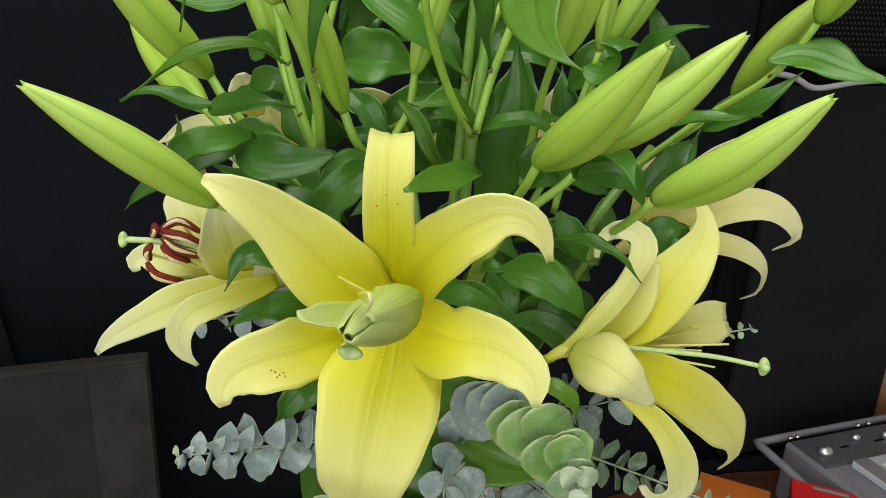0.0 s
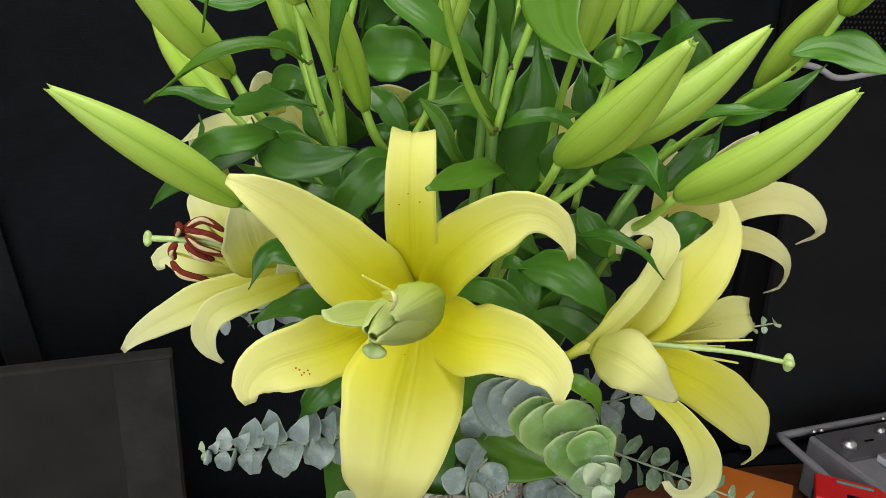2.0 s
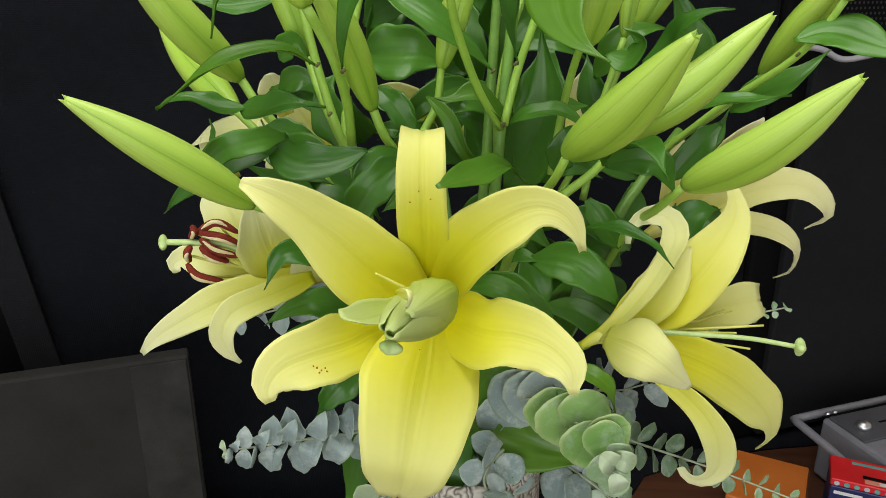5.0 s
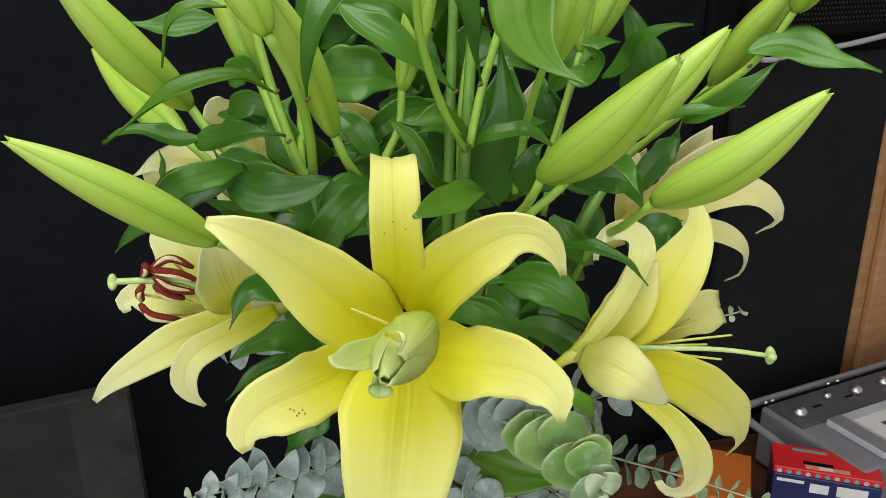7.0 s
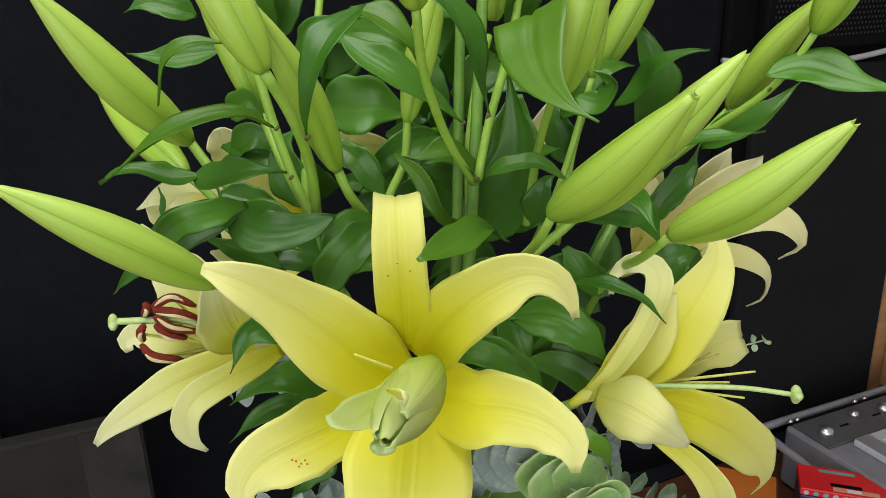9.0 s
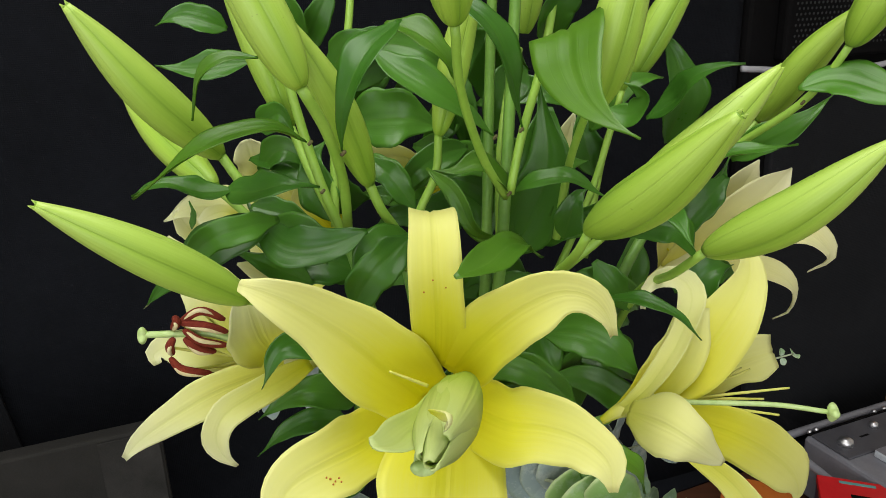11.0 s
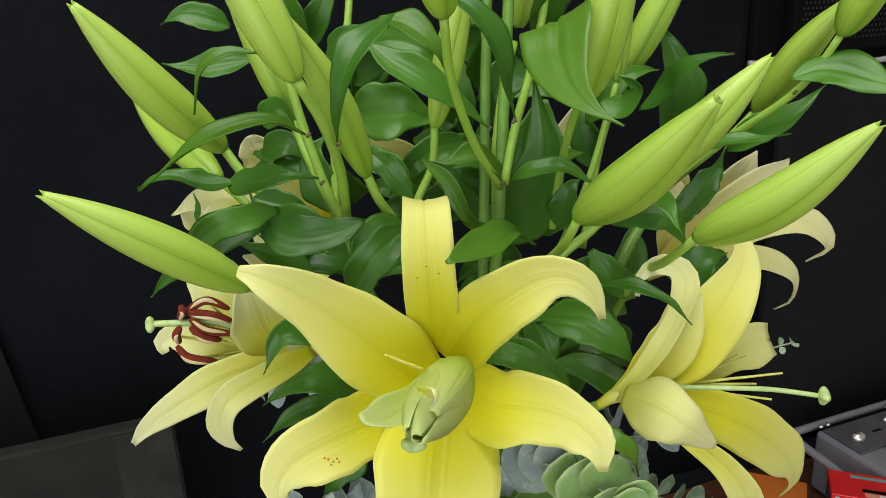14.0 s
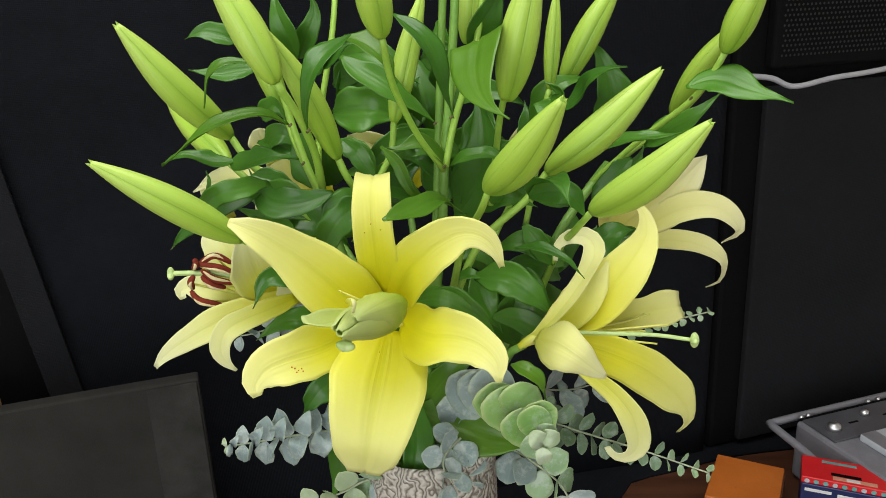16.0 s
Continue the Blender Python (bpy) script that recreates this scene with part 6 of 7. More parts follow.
hidden_lily = thing("lily_stem", "cream-yellow lily half hidden behind leaves", "lily", "cut lilies in the vase")
flower = tube("flower", [(-0.0772, 0.5500, 1.3369), (-0.0891, 0.5550, 1.3512), (-0.0966, 0.5600, 1.3603)], 0.004, 0.012, TEPAL_PALE, hidden_lily, "pale throat of the flower")
blade("tepal", [(-0.0899, 0.5600, 1.3524), (-0.1057, 0.5650, 1.3797), (-0.1226, 0.5650, 1.4078), (-0.1384, 0.5700, 1.4305)], 0.042, (-0.3000, -0.9000, 0.3000), TEPAL_PALE, flower, cup=0.1)
blade("tepal", [(-0.0882, 0.5500, 1.3526), (-0.1137, 0.5300, 1.3739), (-0.1419, 0.5200, 1.3941), (-0.1693, 0.5200, 1.3974), (-0.1901, 0.5250, 1.3875)], 0.034, (-0.2000, -0.7000, 0.7000), TEPAL_PALE, flower, cup=0.12)
blade("tepal", [(-0.0884, 0.5500, 1.3501), (-0.1012, 0.5300, 1.3563), (-0.1211, 0.5200, 1.3719), (-0.1341, 0.5150, 1.3903), (-0.1405, 0.5200, 1.4057)], 0.03, (-0.3000, -0.9000, 0.3000), TEPAL_PALE, flower, cup=0.12)
blade("tepal", [(-0.0946, 0.5700, 1.3471), (-0.0992, 0.5800, 1.3707), (-0.1044, 0.5850, 1.3904), (-0.1055, 0.5900, 1.4048)], 0.036, (-0.2000, -1.0000, 0.1000), TEPAL, flower, cup=0.1)
blade("tepal", [(-0.0842, 0.5400, 1.3503), (-0.1012, 0.5250, 1.3454), (-0.1224, 0.5150, 1.3492), (-0.1432, 0.5100, 1.3611)], 0.034, (-0.2000, -0.8000, 0.5000), TEPAL_PALE, flower, cup=0.12)
blade("tepal", [(-0.1281, 0.5550, 1.4037), (-0.1335, 0.5480, 1.4202), (-0.1364, 0.5450, 1.4345)], 0.0245, (0.358, -0.895, -0.265), TEPAL_OUTER, flower, widths=((0, 0.4), (0.4, 0.9), (0.7, 1.0), (0.92, 0.6), (1, 0.25)), cup=0.16, ruffle=0.12)
blade("tepal", [(-0.1631, 0.5350, 1.3613), (-0.1728, 0.5250, 1.3796), (-0.1808, 0.5220, 1.3953)], 0.0163, (0.546, -0.822, -0.165), TEPAL_OUTER, flower, widths=((0, 0.4), (0.4, 0.9), (0.7, 1.0), (0.92, 0.6), (1, 0.25)), cup=0.16, ruffle=0.1)
blade("tepal", [(-0.0830, 0.5450, 1.3692), (-0.0938, 0.5360, 1.3906), (-0.0996, 0.5320, 1.4095)], 0.0316, (0.356, -0.911, -0.206), TEPAL, flower, widths=((0, 0.4), (0.4, 0.9), (0.7, 1.0), (0.92, 0.6), (1, 0.25)), cup=0.14, ruffle=0.1)
blade("tepal", [(-0.1144, 0.5000, 1.3593), (-0.1241, 0.4950, 1.3747), (-0.1278, 0.4950, 1.3877)], 0.0132, (0.396, -0.917, -0.051), TEPAL_OUTER, flower, widths=((0, 0.4), (0.4, 0.9), (0.7, 1.0), (0.92, 0.6), (1, 0.25)), cup=0.14, ruffle=0.1)
blade("tepal", [(-0.0259, 0.5850, 1.3922), (-0.0412, 0.5800, 1.4081), (-0.0581, 0.5800, 1.4202)], 0.0212, (0.296, -0.955, -0.022), TEPAL_PALE, flower, widths=((0, 0.4), (0.4, 0.9), (0.7, 1.0), (0.92, 0.6), (1, 0.25)), cup=0.14, ruffle=0.08)
blade("tepal", [(-0.1316, 0.5050, 1.3867), (-0.1441, 0.4980, 1.3995), (-0.1609, 0.4980, 1.3938)], 0.0109, (0.560, -0.825, 0.080), TEPAL_PALE, flower, widths=((0, 0.4), (0.4, 0.9), (0.7, 1.0), (0.92, 0.6), (1, 0.25)), cup=0.14, ruffle=0.08)
blade("tepal", [(-0.1268, 0.4750, 1.3961), (-0.1167, 0.4700, 1.3854), (-0.1079, 0.4700, 1.3687)], 0.009, (0.056, -0.878, 0.476), TEPAL_PALE, flower, widths=((0, 0.4), (0.4, 0.9), (0.7, 1.0), (0.92, 0.6), (1, 0.25)), cup=0.14, ruffle=0.08)
blade("tepal", [(-0.1216, 0.4800, 1.3873), (-0.1086, 0.4760, 1.3773), (-0.0955, 0.4760, 1.3680)], 0.0078, (0.037, -0.908, 0.417), TEPAL_OUTER, flower, widths=((0, 0.4), (0.4, 0.9), (0.7, 1.0), (0.92, 0.6), (1, 0.25)), cup=0.14, ruffle=0.08)
tube("stem", [(-0.0772, 0.5500, 1.3369), (-0.0491, 0.5000, 1.3028), (-0.0200, 0.4550, 1.1900), (-0.0160, 0.4500, 1.0300)], 0.00306, 0.00382, STEM, hidden_lily)

rear_lily = thing("lily_stem", "cream-yellow lily glimpsed between the stems at the back", "lily", "cut lilies in the vase")
flower = tube("flower", [(-0.0200, 0.6000, 1.3630), (-0.0218, 0.6000, 1.3763), (-0.0236, 0.6000, 1.3895)], 0.004, 0.012, TEPAL_PALE, rear_lily, "pale throat of the flower")
blade("tepal", [(-0.0232, 0.6000, 1.3790), (-0.0326, 0.5900, 1.3970), (-0.0481, 0.5800, 1.4121), (-0.0674, 0.5800, 1.4203)], 0.036, (-0.2000, -0.9000, 0.3000), TEPAL_PALE, flower, cup=0.12)
blade("tepal", [(-0.0216, 0.6000, 1.3789), (-0.0164, 0.5900, 1.3964), (-0.0102, 0.5850, 1.4123), (-0.0058, 0.5900, 1.4253)], 0.03, (0.0000, -1.0000, 0.2000), TEPAL_PALE, flower, cup=0.12)
blade("tepal", [(0.0587, 0.6300, 1.3556), (0.0779, 0.6300, 1.3822), (0.0910, 0.6250, 1.4067), (0.0975, 0.6200, 1.4316)], 0.026, (0.0000, -1.0000, 0.2000), TEPAL_PALE, flower, cup=0.12)
blade("tepal", [(-0.0119, 0.6000, 1.3680), (-0.0044, 0.6000, 1.3835), (-0.0016, 0.6000, 1.3990), (-0.0045, 0.6000, 1.4120)], 0.022, (0.0000, -1.0000, 0.2000), TEPAL, flower, cup=0.12)
tube("stem", [(-0.0200, 0.6000, 1.3630), (-0.0085, 0.5300, 1.3105), (0.0000, 0.4620, 1.1900), (0.0000, 0.4556, 1.0300)], 0.00306, 0.00382, STEM, rear_lily)


# ---- eucalyptus ----
silver_sprig = thing("eucalyptus_sprig", "silver-grey eucalyptus sprig with crowded pointed leaves", "eucalyptus", "eucalyptus sprigs")
tube("twig", [(-0.0321, 0.4550, 1.2131), (-0.0600, 0.4300, 1.2201), (-0.0904, 0.4100, 1.2277), (-0.1175, 0.4000, 1.2289), (-0.1451, 0.3920, 1.2295)], 0.0013, 0.0006, TWIG, silver_sprig, n=20, sides=6)
blade("leaf", [(-0.1444, 0.3922, 1.2294), (-0.1449, 0.3922, 1.2330), (-0.1469, 0.3962, 1.2342)], 0.0048, (-0.29, -1.0, -0.01), EUC_TIP, silver_sprig, shape="oval", cup=0.16, ruffle=0.08, groove=0.1, nu=12, nv=10, thick=0.0006)
blade("leaf", [(-0.1444, 0.3922, 1.2294), (-0.1432, 0.3912, 1.2268), (-0.1438, 0.3952, 1.2209)], 0.0054, (-0.29, -1.0, 0.45), EUC_TIP, silver_sprig, shape="oval", cup=0.16, ruffle=0.08, groove=0.1, nu=12, nv=10, thick=0.0006)
blade("leaf", [(-0.1398, 0.3936, 1.2293), (-0.1336, 0.3836, 1.2398), (-0.1325, 0.3876, 1.2416)], 0.0065, (-0.2, -1.0, 0.07), EUC, silver_sprig, shape="oval", cup=0.16, ruffle=0.08, groove=0.1, nu=12, nv=10, thick=0.0006)
blade("leaf", [(-0.1398, 0.3936, 1.2293), (-0.1376, 0.3826, 1.2315), (-0.1409, 0.3866, 1.2243)], 0.0077, (-0.48, -1.0, 0.03), EUC, silver_sprig, shape="oval", cup=0.16, ruffle=0.08, groove=0.1, nu=12, nv=10, thick=0.0006)
blade("leaf", [(-0.1329, 0.3956, 1.2292), (-0.1321, 0.3956, 1.2369), (-0.1326, 0.3996, 1.2422)], 0.0105, (-0.03, -1.0, 0.02), EUC, silver_sprig, shape="oval", cup=0.16, ruffle=0.08, groove=0.1, nu=12, nv=10, thick=0.0006)
blade("leaf", [(-0.1329, 0.3956, 1.2292), (-0.1331, 0.3946, 1.2224), (-0.1350, 0.3986, 1.2124)], 0.0112, (-0.14, -1.0, 0.34), EUC, silver_sprig, shape="oval", cup=0.16, ruffle=0.08, groove=0.1, nu=12, nv=10, thick=0.0006)
blade("leaf", [(-0.1260, 0.3976, 1.2290), (-0.1185, 0.3876, 1.2414), (-0.1157, 0.3916, 1.2453)], 0.0108, (-0.16, -1.0, 0.3), EUC, silver_sprig, shape="oval", cup=0.16, ruffle=0.08, groove=0.1, nu=12, nv=10, thick=0.0006)
blade("leaf", [(-0.1260, 0.3976, 1.2290), (-0.1246, 0.3866, 1.2286), (-0.1283, 0.3906, 1.2187)], 0.0098, (-0.43, -1.0, 0.18), EUC, silver_sprig, shape="oval", cup=0.16, ruffle=0.08, groove=0.1, nu=12, nv=10, thick=0.0006)
blade("leaf", [(-0.1175, 0.4000, 1.2289), (-0.1160, 0.4000, 1.2392), (-0.1157, 0.4040, 1.2470)], 0.0161, (-0.19, -1.0, 0.08), EUC, silver_sprig, shape="oval", cup=0.16, ruffle=0.08, groove=0.1, nu=12, nv=10, thick=0.0006)
blade("leaf", [(-0.1175, 0.4000, 1.2289), (-0.1180, 0.3990, 1.2196), (-0.1201, 0.4030, 1.2070)], 0.0151, (-0.18, -1.0, 0.43), EUC, silver_sprig, shape="oval", cup=0.16, ruffle=0.08, groove=0.1, nu=12, nv=10, thick=0.0006)
blade("leaf", [(-0.1098, 0.4029, 1.2285), (-0.1031, 0.3929, 1.2434), (-0.1004, 0.3969, 1.2497)], 0.0127, (-0.16, -1.0, 0.16), EUC, silver_sprig, shape="oval", cup=0.16, ruffle=0.08, groove=0.1, nu=12, nv=10, thick=0.0006)
blade("leaf", [(-0.1098, 0.4029, 1.2285), (-0.1107, 0.3919, 1.2266), (-0.1161, 0.3959, 1.2152)], 0.0123, (-0.35, -1.0, 0.39), EUC, silver_sprig, shape="oval", cup=0.16, ruffle=0.08, groove=0.1, nu=12, nv=10, thick=0.0006)
blade("leaf", [(-0.1013, 0.4060, 1.2281), (-0.1045, 0.4060, 1.2400), (-0.1087, 0.4100, 1.2495)], 0.0181, (-0.37, -1.0, 0.22), EUC, silver_sprig, shape="oval", cup=0.16, ruffle=0.08, groove=0.1, nu=12, nv=10, thick=0.0006)
blade("leaf", [(-0.1013, 0.4060, 1.2281), (-0.1007, 0.4050, 1.2166), (-0.1015, 0.4090, 1.2017)], 0.0162, (-0.33, -1.0, 0.5), EUC, silver_sprig, shape="oval", cup=0.16, ruffle=0.08, groove=0.1, nu=12, nv=10, thick=0.0006)
blade("leaf", [(-0.0927, 0.4091, 1.2278), (-0.0865, 0.3991, 1.2436), (-0.0838, 0.4031, 1.2509)], 0.0145, (-0.14, -1.0, 0.07), EUC, silver_sprig, shape="oval", cup=0.16, ruffle=0.08, groove=0.1, nu=12, nv=10, thick=0.0006)
blade("leaf", [(-0.0927, 0.4091, 1.2278), (-0.0934, 0.3981, 1.2245), (-0.0981, 0.4021, 1.2120)], 0.0152, (-0.06, -1.0, 0.09), EUC, silver_sprig, shape="oval", cup=0.16, ruffle=0.08, groove=0.1, nu=12, nv=10, thick=0.0006)
blade("leaf", [(-0.0845, 0.4140, 1.2261), (-0.0831, 0.4140, 1.2381), (-0.0827, 0.4180, 1.2476)], 0.0181, (-0.51, -1.0, 0.04), EUC, silver_sprig, shape="oval", cup=0.16, ruffle=0.08, groove=0.1, nu=12, nv=10, thick=0.0006)
blade("leaf", [(-0.0845, 0.4140, 1.2261), (-0.0813, 0.4130, 1.2161), (-0.0791, 0.4170, 1.2028)], 0.0156, (-0.15, -1.0, 0.04), EUC, silver_sprig, shape="oval", cup=0.16, ruffle=0.08, groove=0.1, nu=12, nv=10, thick=0.0006)
blade("leaf", [(-0.0755, 0.4200, 1.2239), (-0.0707, 0.4100, 1.2401), (-0.0691, 0.4140, 1.2480)], 0.0166, (-0.52, -1.0, 0.32), EUC, silver_sprig, shape="oval", cup=0.16, ruffle=0.08, groove=0.1, nu=12, nv=10, thick=0.0006)
blade("leaf", [(-0.0755, 0.4200, 1.2239), (-0.0777, 0.4090, 1.2209), (-0.0833, 0.4130, 1.2087)], 0.0168, (0.07, -1.0, 0.34), EUC, silver_sprig, shape="oval", cup=0.16, ruffle=0.08, groove=0.1, nu=12, nv=10, thick=0.0006)
blade("leaf", [(-0.0662, 0.4260, 1.2216), (-0.0698, 0.4260, 1.2333), (-0.0741, 0.4300, 1.2427)], 0.0178, (0.08, -1.0, 0.37), EUC, silver_sprig, shape="oval", cup=0.16, ruffle=0.08, groove=0.1, nu=12, nv=10, thick=0.0006)
blade("leaf", [(-0.0662, 0.4260, 1.2216), (-0.0637, 0.4250, 1.2105), (-0.0621, 0.4290, 1.1962)], 0.0185, (0.06, -1.0, 0.27), EUC, silver_sprig, shape="oval", cup=0.16, ruffle=0.08, groove=0.1, nu=12, nv=10, thick=0.0006)
blade("leaf", [(-0.0569, 0.4329, 1.2193), (-0.0522, 0.4229, 1.2351), (-0.0500, 0.4269, 1.2427)], 0.0146, (-0.26, -1.0, -0.02), EUC, silver_sprig, shape="oval", cup=0.16, ruffle=0.08, groove=0.1, nu=12, nv=10, thick=0.0006)
blade("leaf", [(-0.0569, 0.4329, 1.2193), (-0.0582, 0.4219, 1.2159), (-0.0623, 0.4259, 1.2034)], 0.0134, (0.08, -1.0, 0.1), EUC, silver_sprig, shape="oval", cup=0.16, ruffle=0.08, groove=0.1, nu=12, nv=10, thick=0.0006)
blade("leaf", [(-0.0464, 0.4425, 1.2165), (-0.0496, 0.4425, 1.2272), (-0.0534, 0.4465, 1.2356)], 0.0158, (-0.04, -1.0, 0.12), EUC, silver_sprig, shape="oval", cup=0.16, ruffle=0.08, groove=0.1, nu=12, nv=10, thick=0.0006)
blade("leaf", [(-0.0464, 0.4425, 1.2165), (-0.0434, 0.4415, 1.2067), (-0.0411, 0.4455, 1.1938)], 0.0154, (-0.49, -1.0, 0.49), EUC, silver_sprig, shape="oval", cup=0.16, ruffle=0.08, groove=0.1, nu=12, nv=10, thick=0.0006)
twig_root = thing("eucalyptus_sprig", "fresh green eucalyptus sprig with overlapping round leaves", "eucalyptus", "eucalyptus sprigs")
tube("twig", [(0.0126, 0.4400, 1.2451), (0.0386, 0.4000, 1.2627), (0.0577, 0.3800, 1.2640), (0.0721, 0.3560, 1.2640), (0.0773, 0.3320, 1.2590)], 0.0013, 0.0007, TWIG, twig_root, n=20, sides=6)
blade("leaf", [(0.0478, 0.4160, 1.2669), (0.0335, 0.4120, 1.2575), (0.0195, 0.4150, 1.2438)], 0.0373, (0.05, -1, 0.35), EUC, twig_root, shape="round", cup=0.10, ruffle=0.05, nu=14, nv=12, thick=0.0006)
blade("leaf", [(0.0346, 0.4200, 1.2537), (0.0263, 0.4160, 1.2407), (0.0183, 0.4190, 1.2230)], 0.0354, (0.05, -1, 0.35), EUC, twig_root, shape="round", cup=0.10, ruffle=0.05, nu=14, nv=12, thick=0.0006)
blade("leaf", [(0.0546, 0.4080, 1.2739), (0.0424, 0.4040, 1.2623), (0.0308, 0.4070, 1.2463)], 0.0372, (0.05, -1, 0.35), EUC, twig_root, shape="round", cup=0.10, ruffle=0.05, nu=14, nv=12, thick=0.0006)
blade("leaf", [(0.0437, 0.4040, 1.2507), (0.0503, 0.4000, 1.2686), (0.0577, 0.4030, 1.2820)], 0.0350, (0.05, -1, 0.35), EUC, twig_root, shape="round", cup=0.10, ruffle=0.05, nu=14, nv=12, thick=0.0006)
blade("leaf", [(0.0623, 0.3900, 1.2733), (0.0524, 0.3860, 1.2624), (0.0432, 0.3890, 1.2468)], 0.0333, (0.05, -1, 0.35), EUC_LIME, twig_root, shape="round", cup=0.10, ruffle=0.05, nu=14, nv=12, thick=0.0006)
blade("leaf", [(0.0664, 0.3800, 1.2784), (0.0593, 0.3760, 1.2641), (0.0531, 0.3790, 1.2449)], 0.0367, (0.05, -1, 0.35), EUC_LIME, twig_root, shape="round", cup=0.10, ruffle=0.05, nu=14, nv=12, thick=0.0006)
blade("leaf", [(0.0588, 0.3740, 1.2591), (0.0683, 0.3700, 1.2724), (0.0789, 0.3730, 1.2810)], 0.0304, (0.05, -1, 0.35), EUC_LIME, twig_root, shape="round", cup=0.10, ruffle=0.05, nu=14, nv=12, thick=0.0006)
blade("leaf", [(0.0759, 0.3640, 1.2689), (0.0681, 0.3600, 1.2589), (0.0615, 0.3630, 1.2439)], 0.0293, (0.05, -1, 0.35), EUC_LIME, twig_root, shape="round", cup=0.10, ruffle=0.05, nu=14, nv=12, thick=0.0006)
blade("leaf", [(0.0698, 0.3580, 1.2608), (0.0789, 0.3540, 1.2695), (0.0894, 0.3570, 1.2735)], 0.0239, (0.05, -1, 0.35), EUC_LIME, twig_root, shape="round", cup=0.10, ruffle=0.05, nu=14, nv=12, thick=0.0006)
blade("leaf", [(0.0852, 0.3520, 1.2716), (0.0745, 0.3480, 1.2692), (0.0652, 0.3510, 1.2620)], 0.0226, (0.05, -1, 0.35), EUC_LIME, twig_root, shape="round", cup=0.10, ruffle=0.05, nu=14, nv=12, thick=0.0006)
blade("leaf", [(0.0793, 0.3440, 1.2613), (0.0735, 0.3400, 1.2568), (0.0693, 0.3430, 1.2471)], 0.0178, (0.05, -1, 0.35), EUC_GREEN, twig_root, shape="round", cup=0.10, ruffle=0.05, nu=14, nv=12, thick=0.0006)
blade("leaf", [(0.0746, 0.3420, 1.2657), (0.0802, 0.3380, 1.2675), (0.0876, 0.3410, 1.2644)], 0.0134, (0.05, -1, 0.35), EUC_GREEN, twig_root, shape="round", cup=0.10, ruffle=0.05, nu=14, nv=12, thick=0.0006)
blade("leaf", [(0.0773, 0.3370, 1.2655), (0.0823, 0.3330, 1.2668), (0.0889, 0.3360, 1.2631)], 0.0121, (0.05, -1, 0.35), EUC_TIP, twig_root, shape="round", cup=0.10, ruffle=0.05, nu=14, nv=12, thick=0.0006)
blade("leaf", [(0.0791, 0.3360, 1.2606), (0.0738, 0.3320, 1.2675), (0.0701, 0.3350, 1.2694)], 0.0129, (0.05, -1, 0.35), EUC_TIP, twig_root, shape="round", cup=0.10, ruffle=0.05, nu=14, nv=12, thick=0.0006)
blade("leaf", [(0.0770, 0.3280, 1.2632), (0.0774, 0.3240, 1.2607), (0.0795, 0.3270, 1.2530)], 0.0108, (0.05, -1, 0.35), EUC_TIP, twig_root, shape="round", cup=0.10, ruffle=0.05, nu=14, nv=12, thick=0.0006)
# all but the tip leaves wear the colour with shade painted in
euc_sprig("thin silver-green eucalyptus sprig", [(0.0766, 0.4600, 1.2123), (0.1145, 0.4400, 1.2068), (0.1584, 0.4200, 1.2017), (0.2061, 0.4000, 1.1928)], 0.023, 0.0075, 15, (EUC_SHADED, EUC_SHADED, EUC_SHADED, EUC_GREEN), seed=8, cross=0.55, long=1.25)
euc_sprig("silver eucalyptus sprig drooping over the vase rim", [(0.0134, 0.4400, 1.2106), (0.0181, 0.4100, 1.2094), (0.0229, 0.3900, 1.1986), (0.0227, 0.3850, 1.1585)], 0.026, 0.02, 6, (EUC, EUC), seed=12)
euc_sprig("silver eucalyptus sprig drooping over the vase rim", [(0.0607, 0.4200, 1.2068), (0.0842, 0.4000, 1.1998), (0.0996, 0.3900, 1.1871), (0.1074, 0.3850, 1.1565)], 0.026, 0.019, 7, (EUC, EUC_GREEN, EUC), seed=15)
euc_sprig("silver eucalyptus sprig drooping over the vase rim", [(-0.0258, 0.4400, 1.2217), (-0.0121, 0.4200, 1.2087), (-0.0075, 0.4000, 1.1924), (-0.0294, 0.4000, 1.1782)], 0.026, 0.018, 2, (EUC, EUC), seed=17)
euc_sprig("silver eucalyptus sprig drooping over the vase rim", [(0.0250, 0.4020, 1.2256), (0.0159, 0.3880, 1.2239), (0.0127, 0.3780, 1.2185), (0.0197, 0.3720, 1.2066)], 0.021, 0.015, 5, (EUC, EUC), seed=31)
euc_sprig("young yellow-green eucalyptus sprig", [(-0.0298, 0.4100, 1.1861), (-0.0453, 0.4000, 1.1934), (-0.0609, 0.3900, 1.1910), (-0.0813, 0.3850, 1.1855)], 0.0234, 0.0156, 5, (EUC_GREEN, EUC_TIP), seed=19)
euc_sprig("grey eucalyptus sprig seen through the lilies", [(0.0941, 0.5000, 1.2105), (0.1208, 0.5200, 1.1990), (0.1422, 0.5300, 1.1986)], 0.0338, 0.0234, 4, (EUC, EUC), seed=21)
euc_sprig("small eucalyptus tip behind the lilies", [(0.1636, 0.5200, 1.2518), (0.2016, 0.5200, 1.2612), (0.2372, 0.5200, 1.2694)], 0.01, 0.006, 10, (EUC_GREEN, EUC_GREEN), seed=23)
euc_sprig("narrow silver eucalyptus sprig beneath the lily", [(-0.0929, 0.5000, 1.2841), (-0.1193, 0.4900, 1.2816), (-0.1435, 0.4900, 1.2748), (-0.1555, 0.4900, 1.2726)], 0.026, 0.013, 5, (EUC, EUC), seed=25)

